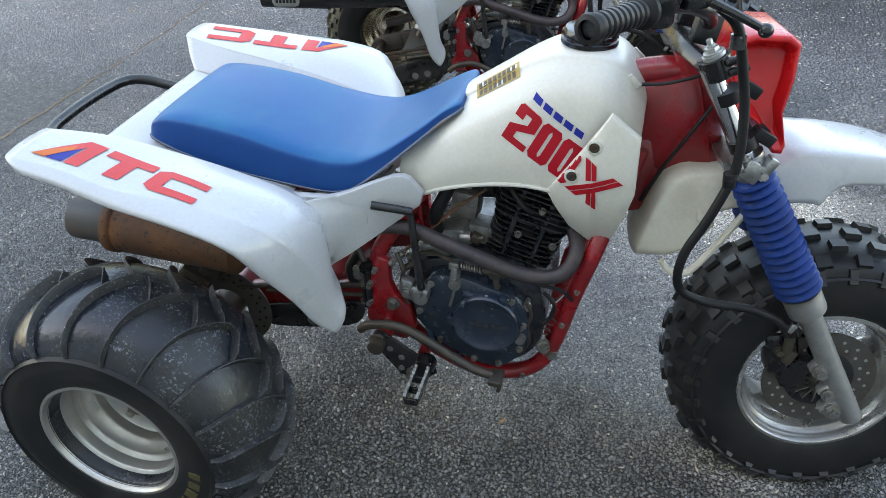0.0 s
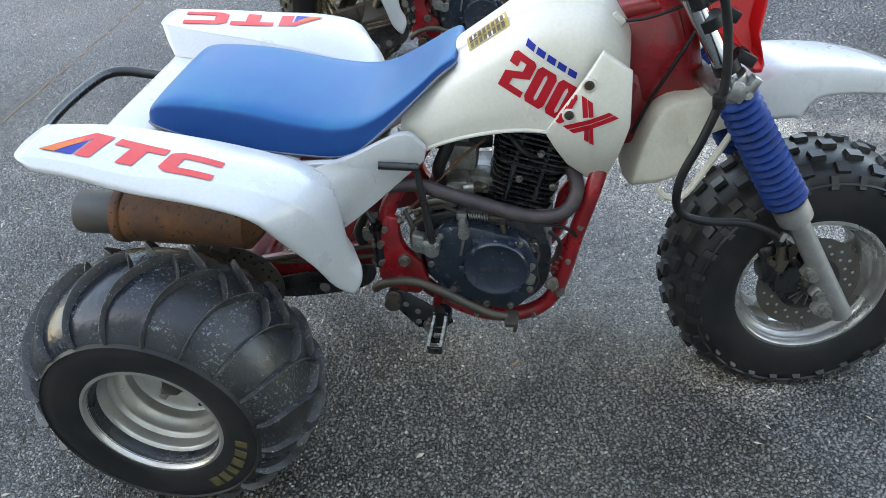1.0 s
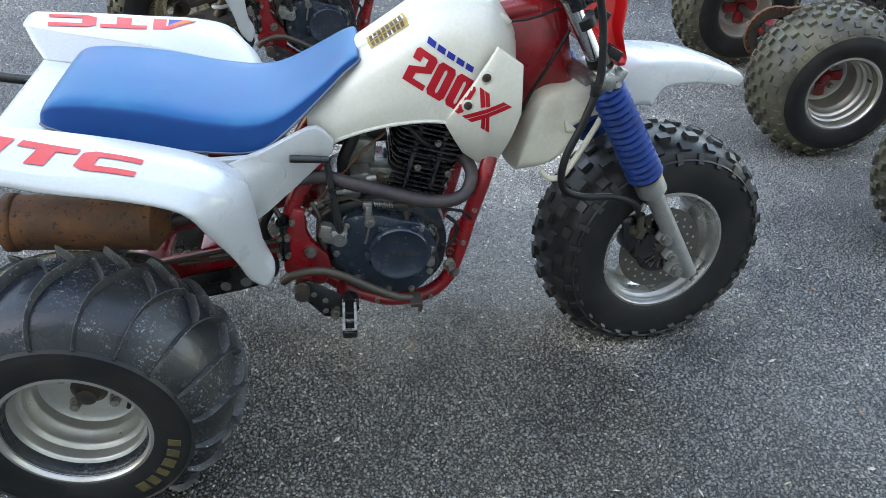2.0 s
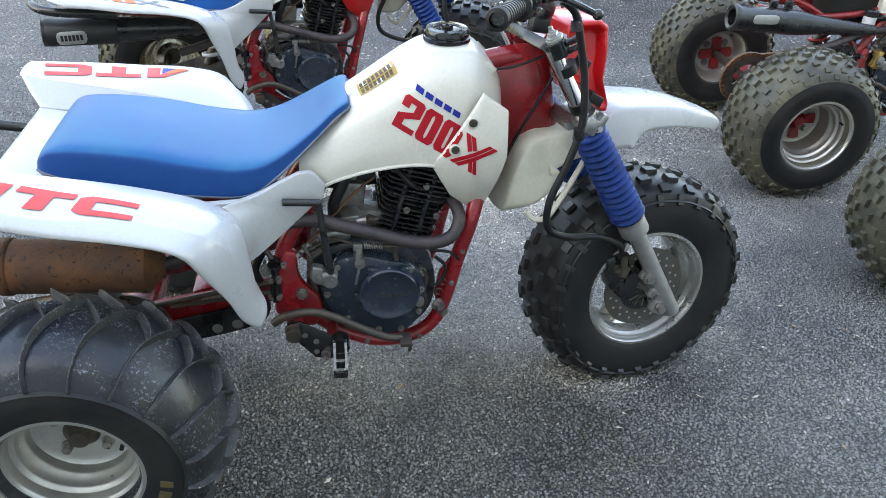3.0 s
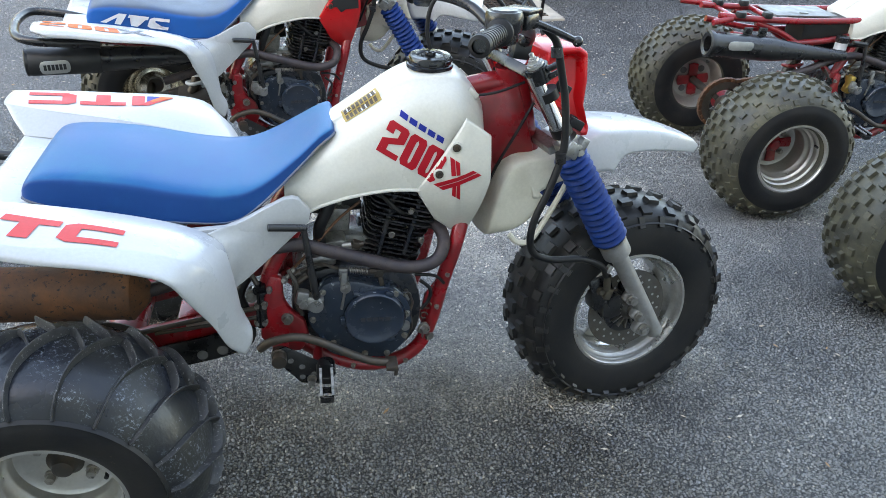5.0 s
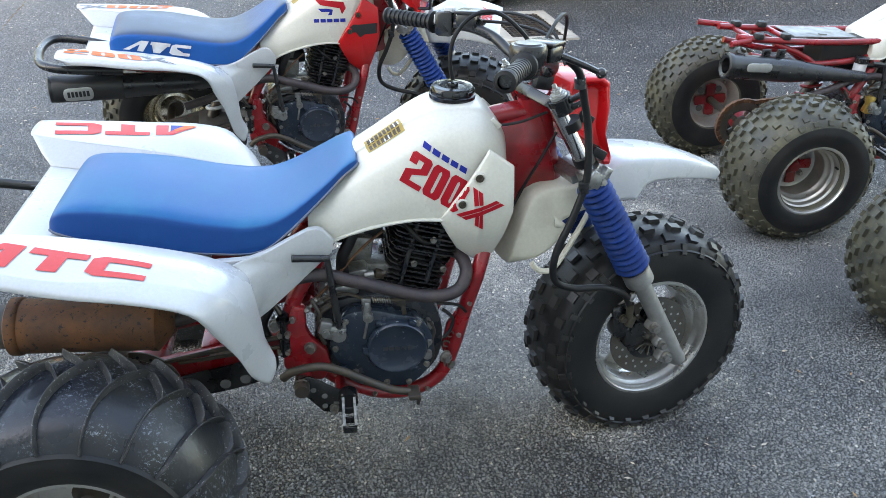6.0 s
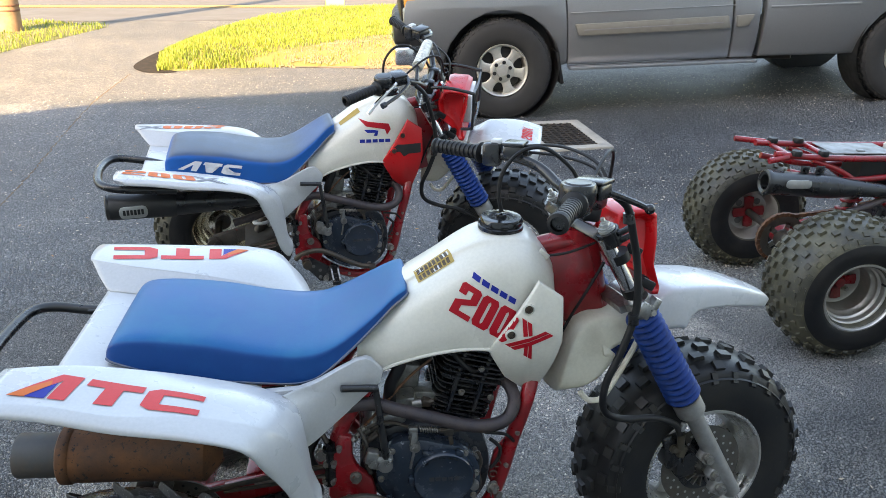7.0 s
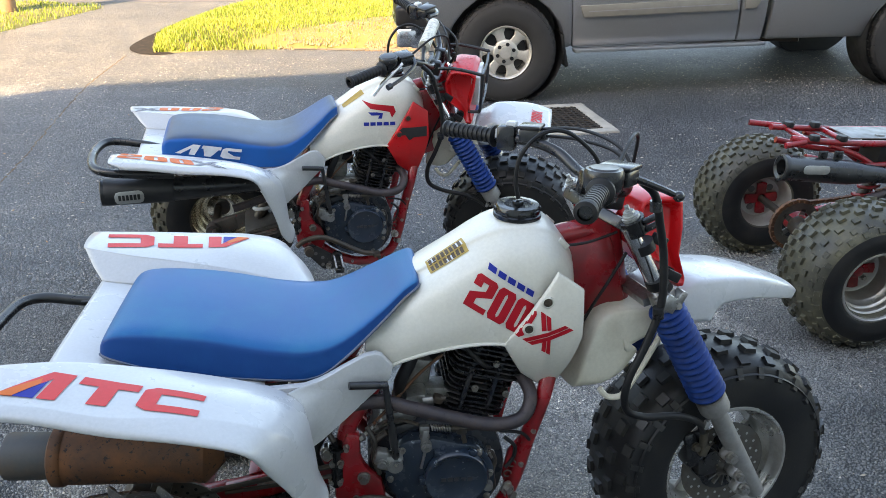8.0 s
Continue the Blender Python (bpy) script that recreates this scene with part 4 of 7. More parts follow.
def trike(o):
    """A three-wheeled machine: rear axle over the origin, nose towards +x."""
    root = thing("three_wheeler", o["label"], "three-wheeler", "three-wheelers on the drive")
    fend = st = None
    panels = []
    if o["body"]:
        fend = rear_fender(root, o)
        panels = [side_panel(root, s) for s in (-1, 1)]
        st = seat(root, o)
    else:
        bare_tail(root)
    tk = tank(root, o)
    shrouds = [shroud(root, s, o["shroud"], o["shroud_label"]) for s in (-1, 1)]
    for s, sh in zip((-1, 1), shrouds):
        for at in ((.7265, .1555, .743), (.6955, .151, .684)):
            b = solid_lathe([(.0125, 0), (.0125, .0035), (.0095, .0045), (.0085, .002), (.0080, .0012)], segs=20)
            b.transform(Matrix.Translation((at[0], s * at[1], at[2])) @ Matrix.Rotation(0 if s > 0 else math.pi, 4, "Z"))
            ferrule = part("grommet", b, o["shroud"], sh)
            b = solid_lathe([(.0080, 0), (.0080, .003), (.0050, .0036), (.0042, .0012)], segs=18)
            b.transform(Matrix.Translation((at[0], s * (at[1] + .0012), at[2])) @ Matrix.Rotation(0 if s > 0 else math.pi, 4, "Z"))
            part("shroud_bolt", b, GREASE, ferrule, "dark socket screw")

    # filler cap
    cap = part("filler_cap", solid_lathe([(.0485, .860), (.0485, .867), (.0450, .869), (.0450, .879), (.042, .884), (.030, .885), (.028, .882), (.012, .882), (.011, .890), (.006, .891)], (.690, 0, 0), "z", 40), GLOSS_BLACK, root)
    bm = bmesh.new()
    for k in range(8):
        a = 2 * math.pi * k / 8
        box(bm, (.690 + .044 * math.cos(a), .044 * math.sin(a), .8745), (.006, .016, .009), (0, 0, math.degrees(a)), .002)
    stuff(part("grip_lobe", bm, GLOSS_BLACK, cap, "ring of grip lobes"))

    # frame
    for s in (-1, 1):
        bm = bmesh.new()
        y = s * .115
        tube(bm, [(.80, s * .055, .700), (.775, s * .075, .600), (.747, y, .505), (.721, y, .400), (.700, y, .300), (.672, y, .226), (.618, y, .188), (.54, y, .182), (.46, y, .215), (.40, y, .262), (.365, y, .300)], .0165, 12)
        part("cradle_tube", bm, RED_PAINT, root)
        bm = bmesh.new()
        tube(bm, [(.355, s * .135, .300), (.338, s * .135, .400), (.352, s * .135, .470), (.395, s * .125, .545), (.430, s * .10, .60)], .017, 12)
        part("rear_upright", bm, RED_PAINT, root)
        plate = prism([(.318, .300), (.348, .262), (.405, .258), (.424, .296), (.414, .342), (.384, .372), (.372, .400), (.372, .455), (.345, .462), (.325, .40)], s * .134, s * .158, .009)
        pl = part("pivot_plate", plate, RED_PAINT, root)
        bolts("plate_bolt", [(x, s * .158, z, r) for x, z, r in ((.378, .353, .010), (.332, .392, .0055), (.330, .348, .0055), (.362, .300, .0055), (.344, .430, .005))], pl, (0, s, 0), h=.014)
        bm = bmesh.new()
        tube(bm, [(.43, s * .09, .60), (.30, s * .10, .575), (.10, s * .11, .565), (-.12, s * .12, .600)], .013, 10)
        part("seat_rail", bm, RED_PAINT, root)
        lug = prism([(.706, .395), (.730, .405), (.714, .30), (.688, .26), (.674, .30), (.684, .36)], s * .098, s * .112, .003)
        part("engine_lug", lug, RED_PAINT, root)
        bolts("cradle_bolt", [(x, s * .130, z) for x, z in ((.729, .430), (.709, .345), (.642, .196), (.52, .190))], root, (0, s, 0), .0045, .008)
    head = bmesh.new()
    tube(head, [(.915, 0, .650), (.862, 0, .865)], .034, 20, False)
    box(head, (.842, 0, .735), (.13, .085, .170), (0, -18, 0), .018)
    box(head, (.800, 0, .640), (.085, .090, .150), (0, -16, 0), .014)
    part("head_tube", head, RED_PAINT, root)
    bm = bmesh.new()
    tube(bm, [(.86, 0, .83), (.74, 0, .80), (.60, 0, .70), (.46, 0, .62)], .024, 12)
    part("backbone", bm, RED_PAINT, root)
    bm = bmesh.new()
    tube(bm, [(.905, -.058, .800), (.872, -.064, .735), (.842, -.060, .670), (.815, -.058, .600)], .0035, 8)
    tube(bm, [(.760, -.050, .812), (.820, -.058, .822), (.880, -.060, .845)], .0030, 8)
    part("cable", bm, HOSE, root)

    # engine
    eng = part("crankcase", prism(round_outline([(.388, .335), (.412, .425), (.50, .455), (.60, .450), (.650, .425), (.674, .350), (.664, .268), (.61, .215), (.52, .215), (.44, .255)], 5), -.118, .118, .008), ENGINE, root, "black-painted engine cases")
    cover = prism(round_outline([(.420, .345), (.448, .425), (.505, .440), (.565, .426), (.612, .412), (.645, .365), (.644, .290), (.602, .234), (.545, .235), (.465, .275)], 5), -.158, -.118, .006)
    cov = part("side_cover", cover, COVER, root)
    part("clutch_cover", solid_lathe([(.068, -.158), (.068, -.170), (.063, -.176), (.058, -.1755), (.055, -.173), (.025, -.1725)], (.566, 0, .348), "y", 44), COVER, cov)
    for a in range(3):
        b = bmesh.new()
        ang = a * 2 * math.pi / 3 + 1.1
        box(b, (.566 + .069 * math.cos(ang), -.166, .348 + .069 * math.sin(ang)), (.015, .016, .019), (0, -math.degrees(ang), 0), .004)
        part("cover_boss", b, COVER, cov)
    b = bmesh.new()
    for k in range(5):
        box(b, (.540 + k * .0135, -.1734, .348), (.010, .0016, .009))
    stuff(part("maker_mark", b, ENGINE, cov, "plain raised bars"))
    bolts("case_bolt", [(x, -.157, z) for x, z in ((.455, .415), (.500, .432), (.612, .403), (.638, .350), (.634, .290), (.595, .243), (.545, .245), (.475, .280), (.432, .345))], cov, r=.0055)
    part("sight_boss", rod((.634, -.150, .320), (.634, -.170, .320), .012, 18, .010), ALU, cov)
    cyl = bmesh.new()
    lean = 14.0
    base, up = Vector((.602, 0, .440)), Vector((math.sin(radians(lean)), 0, math.cos(radians(lean))))
    tube(cyl, [base, base + up * .22], .052, 20, False)
    cy = part("cylinder", cyl, ENGINE, root)
    for k in range(15):
        c = base + up * (.016 + .0118 * k)
        w = .152 if k > 7 else .136
        w, d, r = w / 2 + .003 * math.sin(k * 2.3), (.100 if k > 7 else .092) + .002 * math.sin(k * 4.1), .026
        b = prism([(-w, -d + r), (-w + r * .3, -d + r * .3), (-w + r, -d), (w - r, -d), (w - r * .3, -d + r * .3), (w, -d + r), (w, d - r), (w - r, d), (-w + r, d), (-w, d - r)], -.0019, .0019, axis="z")
        b.transform(Matrix.Translation(c) @ Matrix.Rotation(radians(lean), 4, "Y"))
        part("cooling_fin", b, FIN, cy, smooth=False)
    for x in (-.030, .028):
        b = bmesh.new()
        box(b, base + up * .105 + Vector((x, -.088, 0)), (.010, .012, .165), (0, lean, 0), .003, 1)
        part("fin_post", b, ENGINE, cy)
    b = bmesh.new()
    box(b, base + up * .205, (.120, .150, .050), (0, lean, 0), .010)
    box(b, base + up * .235 + Vector((-.01, 0, 0)), (.085, .120, .030), (0, lean, 0), .008)
    part("rocker_cover", b, ENGINE, cy)
    bolts("head_bolt", [tuple(base + up * .250 + Vector((.02, y, 0))) for y in (-.045, .045)], cy, up, .007, .012)
    bolts("head_bolt", [(.607, -.098, .518), (.672, -.096, .500), (.648, -.098, .575)], cy, (0, -1, 0), .0055, .008)
    # carburettor and intake
    b = bmesh.new()
    tube(b, [(.545, -.01, .565), (.500, -.01, .560), (.455, -.01, .556), (.415, 0, .560)], .026, 16)
    part("intake_boot", b, HOSE, eng)
    b = bmesh.new()
    box(b, (.492, -.02, .525), (.055, .070, .075), (0, 6, 0), .010)
    tube(b, [(.492, -.02, .535), (.492, -.02, .62)], .019, 16, False)
    box(b, (.525, -.050, .485), (.075, .050, .042), (0, 4, 0), .008)
    part("carburettor", b, CARB, eng, "dull alloy carburettor")
    b = bmesh.new()
    box(b, (.455, -.105, .470), (.060, .040, .030), (0, -12, 0), .006)
    tube(b, [(.43, -.12, .455), (.40, -.12, .44)], .010, 10, False)
    part("starter_housing", b, ALU, eng)
    # clutch arm, its cable and springs
    b = bmesh.new()
    tube(b, [(.503, -.150, .415), (.500, -.150, .445)], .0105, 14, False)
    box(b, (.499, -.156, .464), (.020, .010, .018), (0, 0, 0), .003)
    box(b, (.500, -.162, .446), (.013, .009, .040), (0, 6, 0), .003)
    tube(b, [(.503, -.152, .428), (.503, -.170, .428)], .0115, 14, False)
    bolt(b, (.503, -.170, .428), r=.006, h=.005)
    tube(b, [(.502, -.160, .415), (.494, -.162, .372)], .0032, 8, False)
    part("clutch_arm", b, ALU, eng)
    b = bmesh.new()
    box(b, (.505, -.162, .340), (.016, .012, .026), (0, 8, 0), .003)
    part("cover_boss", b, COVER, cov)
    b = bmesh.new()
    coil = [(.512 + .040 * t, -.156 + .0055 * math.cos(t * 50), .467 - .004 * t + .0055 * math.sin(t * 50)) for t in [i / 90 for i in range(91)]]
    tube(b, coil, .0015, 6, False)
    part("return_spring", b, STEEL, eng)
    b = bmesh.new()
    box(b, (.575, -.152, .456), (.020, .010, .020), (0, 0, 0), .003)
    tube(b, [(.552, -.156, .464), (.640, -.152, .458)], .0036, 8, False)
    tube(b, [(.556, -.156, .463), (.568, -.156, .462)], .0062, 6, False)
    tube(b, [(.584, -.155, .462), (.598, -.154, .461)], .0062, 6, False)
    box(b, (.580, -.150, .436), (.010, .012, .026), (0, -12, 0), .002)
    part("cable_bracket", b, GREASE, eng)
    b = bmesh.new()
    tube(b, [(.395, -.150, .432), (.425, -.148, .455)], .007, 8, False)
    part("cable", b, GREASE, eng)
    # ribs, breather and clutter round the cases
    b = bmesh.new()
    tube(b, [(.448, -.158, .300), (.470, -.160, .262), (.520, -.160, .240)], .006, 8)
    part("case_rib", b, COVER, cov)
    b = bmesh.new()
    box(b, (.548, -.162, .405), (.060, .012, .014), (0, 10, 0), .004)
    part("case_rib", b, COVER, cov)
    b = bmesh.new()
    tube(b, [(.455, -.100, .50), (.452, -.112, .545), (.470, -.112, .590), (.482, -.105, .625)], .013, 10)
    part("breather_hose", b, HOSE, eng)
    b = bmesh.new()
    box(b, (.530, -.108, .502), (.020, .020, .016), (0, 20, 0), .004)
    tube(b, [(.520, -.112, .500), (.546, -.112, .506)], .0055, 10, False)
    part("intake_clamp", b, GREASE, eng)
    b = bmesh.new()
    tube(b, [(.668, -.135, .420), (.690, -.140, .400), (.688, -.142, .372), (.672, -.145, .350)], .0042, 8)
    part("wiring", b, HOSE, eng)
    b = bmesh.new()
    tube(b, [(.655, -.140, .440), (.700, -.138, .432), (.722, -.132, .408)], .0036, 8)
    part("wiring", b, HOSE, eng)
    b = bmesh.new()
    tube(b, [(.385, -.150, .470), (.400, -.160, .440), (.398, -.160, .400), (.410, -.158, .360)], .0050, 8)
    part("wiring", b, GREASE, eng)
    b = bmesh.new()
    tube(b, [(.300, -.140, .470), (.318, -.150, .440), (.330, -.150, .405)], .0060, 8)
    part("wiring", b, GREASE, eng)
    b = bmesh.new()
    tube(b, [(.390, -.142, .462), (.430, -.128, .500), (.490, -.105, .560), (.542, -.09, .598)], .0030, 8)
    part("cable", b, RUST, eng, "rusty cable sheath")
    b = bmesh.new()
    for q, r in (((.372, -.150, .442), .0075), ((.382, -.149, .452), .0055), ((.392, -.147, .463), .0068)):
        tube(b, [q, (q[0] + .007, q[1], q[2] + .007)], r, 6, False)
    part("cable_adjuster", b, STEEL, eng)
    for x, y, z in ((.305, -.150, .415), (.305, -.150, .404), (.320, -.150, .383), (.317, -.150, .341), (.638, -.140, .384), (.628, -.158, .344)):
        b = bmesh.new()
        tube(b, [(x, y + .02, z), (x, y, z)], .0062, 12, False)
        bolt(b, (x, y, z), r=.0085, h=.009)
        part("stud", b, STEEL, eng)
    for x, y, z in ((.688, -.136, .352), (.680, -.136, .326)):
        b = bmesh.new()
        tube(b, [(x + .008 * math.cos(a), y, z + .008 * math.sin(a)) for a in [k * math.pi / 6 for k in range(11)]], .0018, 8, False)
        part("hose_clip", b, GREASE, eng)
    b = bmesh.new()
    tube(b, [(.640, -.150, .398), (.650, -.148, .372), (.645, -.152, .345), (.650, -.150, .305), (.632, -.146, .262)], .0034, 8)
    part("wiring", b, GREASE, eng)
    b = bmesh.new()
    tube(b, [(.410, -.130, .452), (.450, -.132, .470), (.490, -.140, .462)], .0040, 8)
    part("wiring", b, GREASE, eng)
    b = bmesh.new()
    box(b, (.475, -.085, .486), (.070, .050, .050), (0, -8, 0), .010)
    box(b, (.440, -.095, .462), (.050, .040, .030), (0, -20, 0), .008)
    tube(b, [(.500, -.105, .495), (.520, -.105, .498)], .012, 14, False)
    part("reed_housing", b, ALU, eng, "pale cast aluminium housing")
    bolts("drain_bolt", [(.676, -.146, .300), (.690, -.120, .262)], cov, (.6, -1, 0), .011, .016)
    # kick starter
    b = bmesh.new()
    tube(b, [(.441, -.175, .410), (.438, -.178, .440), (.429, -.176, .515), (.420, -.172, .583)], lambda t: .0092 - .0030 * t, 10, True)
    tube(b, [(.424, -.172, .581), (.392, -.178, .586), (.352, -.186, .592)], .0078, 10, False)
    k1 = part("kick_lever", b, BLACK, root)
    b = bmesh.new()
    box(b, (.430, -.172, .402), (.050, .026, .038), (0, 14, 0), .009)
    box(b, (.412, -.176, .418), (.026, .022, .034), (0, 14, 0), .006)
    tube(b, [(.440, -.150, .398), (.440, -.188, .398)], .0155, 16, False)
    bolt(b, (.414, -.187, .408), r=.008)
    part("kick_boss", b, ALU, k1)
    # spark side details
    b = bmesh.new()
    tube(b, [(.640, -.085, .560), (.615, -.110, .585), (.575, -.085, .620)], .0055, 8)
    part("spark_lead", b, HOSE, eng)

    # exhaust
    b = bmesh.new()
    tube(b, [(.685, -.050, .520), (.708, -.085, .530), (.718, -.125, .512), (.702, -.150, .484), (.665, -.158, .471), (.610, -.158, .474), (.530, -.158, .498), (.470, -.155, .515), (.40, -.150, .530), (.30, -.160, .515), (.20, -.185, .485), (.11, -.199, .464)], .0142, 16)
    part("exhaust_pipe", b, PIPE, root, "dark heat-stained exhaust pipe")
    if o["muffler"] == "high":
        b = lathe(bmesh.new(), [(.019, .34), (.024, .26), (.036, .10), (.046, .02), (.047, -.22), (.050, -.225), (.050, -.24), (.042, -.243), (.030, -.238), (.028, -.20)], segs=36, axis="x")
        b.transform(Matrix.Translation((0, -.175, .560)) @ Matrix.Rotation(radians(4.0), 4, "Y"))
        mf = part("muffler", b, BLACK, root, "scuffed black cone muffler")
        b = prism(round_outline([(-.17, .596), (-.125, .598), (-.08, .595), (-.08, .567), (-.125, .565), (-.17, .568)], 3), -.2245, -.2215, .001)
        part("badge_plate", b, PLATE, mf, "blank aluminium badge plate")
    elif o["muffler"] == "rusty":
        lie = Matrix.Translation((0, -.200, .466)) @ Matrix.Rotation(radians(1.8), 4, "Y")
        b = solid_lathe([(.018, .118), (.032, .106), (.050, .090), (.0550, .086), (.0555, .074), (.0535, .070), (.0535, -.163), (.0565, -.166), (.0572, -.174), (.0565, -.184), (.050, -.188), (.040, -.192)], segs=44, axis="x")
        b.transform(lie)
        mf = part("muffler", b, RUST, root, "rusty steel muffler body")
        b = lathe(bmesh.new(), [(.0425, -.188), (.0435, -.262), (.0420, -.268), (.0385, -.268), (.037, -.19)], segs=36, axis="x")
        b.transform(lie)
        part("tailpiece", b, OLDTIP, mf, "flaking grey tailpiece")
    else:
        lie = Matrix.Translation((0, -.196, .551)) @ Matrix.Rotation(radians(5.0), 4, "Z") @ Matrix.Rotation(radians(2.0), 4, "Y")
        turn = Matrix.Translation((-.205, -.262, .555)) @ Matrix.Rotation(radians(5.0), 4, "Z") @ Matrix.Translation((.205, .251, -.555))
        b = lathe(bmesh.new(), [(.018, .30), (.026, .24), (.033, .12), (.0405, -.06), (.0415, -.075), (.0415, -.284), (.0435, -.287), (.0435, -.295), (.038, -.298), (.026, -.294), (.024, -.26)], segs=40, axis="x")
        b.transform(lie)
        mf = part("muffler", b, BLACK, root, "black aftermarket muffler")
        b = lathe(bmesh.new(), [(.0422, -.288), (.0440, -.280), (.0440, -.080), (.0436, -.075), (.0420, -.073)], segs=40, axis="x")
        b.transform(lie)
        part("end_sleeve", b, TAPE, mf)
        b = prism(round_outline([(-.245, .572), (-.205, .575), (-.165, .572), (-.165, .537), (-.205, .534), (-.245, .537)], 3), -.2530, -.2490, .001)
        b.transform(turn)
        pl = part("badge_plate", b, PLATE, mf, "riveted aluminium badge plate")
        b = bmesh.new()
        for k in range(6):
            box(b, (-.234 + k * .0115, -.2538, .555), (.008, .0012, .018))
        b.transform(turn)
        stuff(part("print_bar", b, TAPE, mf, "plain dark bars"))

    # swing arm, axle and rear brake
    for s in (-1, 1):
        b = bmesh.new()
        if s not in o["rear_sides"]:
            continue
        pts = [(.355, s * .105, .345), (.25, s * .108, .318), (.10, s * .105, .282), (.02, s * .10, .262)]
        for q, r in zip(pts, pts[1:]):
            c, d = (Vector(q) + Vector(r)) / 2, Vector(r) - Vector(q)
            box(b, c, (d.length + .01, .030, .056), (0, -math.degrees(math.atan2(d.z, d.x)) + (180 if d.x < 0 else 0), 0), .006)
        part("swing_arm", b, o["arm_paint"], root)
    b = bmesh.new()
    box(b, (.20, 0, .318), (.12, .20, .050), (0, -16, 0), .01)
    tube(b, [(.015, -.10 if -1 in o["rear_sides"] else .06, .262), (.015, .10, .262)], .042 if -1 in o["rear_sides"] else .026, 24, False)
    part("axle_carrier", b, o["arm_paint"], root)
    b = prism(round_outline([(.30, .318), (.20, .296), (.075, .262), (.075, .215), (.19, .228), (.29, .262)], 4), -.135, -.128, .002)
    part("chain_guard", b, BLACK, root)
    b = bmesh.new()
    for x, z in ((.232, .258), (.188, .248)):
        tube(b, [(x, -.1348, z), (x, -.1362, z)], .012, 14, False)
    stuff(part("guard_hole", b, HOLE, root, "round lightening holes"))
    b = prism([(.16, .332), (.25, .350), (.25, .326), (.16, .308)], -.1265, -.1235)
    part("caution_plate", b, surface("worn_label", (0.32, 0.28, 0.24), 0.6, dirt=(0.2, 0.03, 0.03), grime=0.9, scale=60), root)
    b = bmesh.new()
    tube(b, [(.32, -.145, .375), (.20, -.145, .352), (.08, -.150, .330), (.03, -.150, .320)], .0055, 8)
    tube(b, [(.32, -.152, .355), (.20, -.152, .338), (.10, -.152, .325)], .0045, 8)
    part("brake_hose", b, GREASE, root)
    b = bmesh.new()
    near = -.42 if -1 in o["rear_sides"] else .02
    tube(b, [(o["axle_x"] * .6, near, .262), (o["axle_x"] * .6, .42, .262)], .016, 16, False)
    if near < 0:
        tube(b, [(0, -.13, .262), (0, -.19, .262)], .034, 20, False)
    part("rear_axle", b, GREASE, root)
    brake = o["rear_brake"]
    if brake:
        b = lathe(bmesh.new(), [(.045, -.150), (.045, -.154), (.098, -.154), (.098, -.150)], (0.005, 0, .262), "y", 48, True)
        rd = part("rear_brake_disc", b, DISC, root)
        b = bmesh.new()
        for k in range(40):
            a = 2 * math.pi * k / 40
            r = .086 if k % 2 else .072
            tube(b, [(.005 + r * math.cos(a), -.1535, .262 + r * math.sin(a)), (.005 + r * math.cos(a), -.1548, .262 + r * math.sin(a))], .0034, 8, False)
        stuff(part("drilled_hole", b, HOSE, rd, "ring of drilled holes"))
        b = bmesh.new()
        box(b, (-.055, -.155, .335), (.070, .060, .055), (0, 35, 0), .010)
        box(b, (-.02, -.150, .352), (.040, .05, .03), (0, 20, 0), .006)
        tube(b, [(-.06, -.13, .35), (-.03, -.10, .39), (.05, -.08, .40)], .006, 8)
        part("rear_caliper", b, GREASE, root)
    b = bmesh.new()
    coil = [(.20 + .10 * t + .032 * math.cos(t * 38), .032 * math.sin(t * 38), .36 + .20 * t) for t in [i / 110 for i in range(111)]]
    tube(b, coil, .007, 8, False)
    part("shock_spring", b, WHITE_INK if o["body"] else RED_PAINT, root)
    part("shock_body", rod((.19, 0, .34), (.31, 0, .60), .020, 14), GREASE, root)
    for s in o["rear_sides"]:
        w = rear_tyre(root, o["rear_tyre"])
        w.location = (o["axle_x"], s * o["track"], .262)
        w.rotation_euler = (0, o["spin"] * s, math.pi if s > 0 else 0)
        rear_rim(w, o["hub"], o["rear_rim"])

    # foot controls
    for s in (-1, 1):
        b = prism([(.345, .296), (.372, .306), (.440, .262), (.470, .255), (.478, .222), (.44, .200), (.402, .205), (.355, .262)], s * .195, s * .200, .0015)
        ph = part("peg_bracket", b, BLACK, root)
        b = bmesh.new()
        for x, z in ((.381, .268), (.405, .250), (.405, .222), (.43, .228)):
            tube(b, [(x, s * .1995, z), (x, s * .2012, z)], .0065, 10, False)
        stuff(part("bracket_hole", b, HOLE, ph, "lightening holes"))
        bolts("bracket_bolt", [(.356, s * .20, .284, .013), (.425, s * .20, .216, .008)], ph, (0, s, 0), h=.018)
        b = bmesh.new()
        tube(b, [(.36, s * .13, .28), (.36, s * .196, .28)], .018, 14, False)
        part("bracket_stay", b, RED_PAINT, ph)
        b = bmesh.new()
        tube(b, [(.44, s * .12, .235), (.44, s * .196, .235)], .012, 12, False)
        part("bracket_stay", b, RED_PAINT, ph)
        peg = bmesh.new()
        for dx in (-.012, .012):
            box(peg, (.456 + dx, s * .263, .250), (.005, .098, .020), (0, 0, 0), .001, 1)
        for y in (.222, .250, .280, .310):
            box(peg, (.456, s * y, .248), (.026, .005, .016), (0, 0, 0), .001, 1)
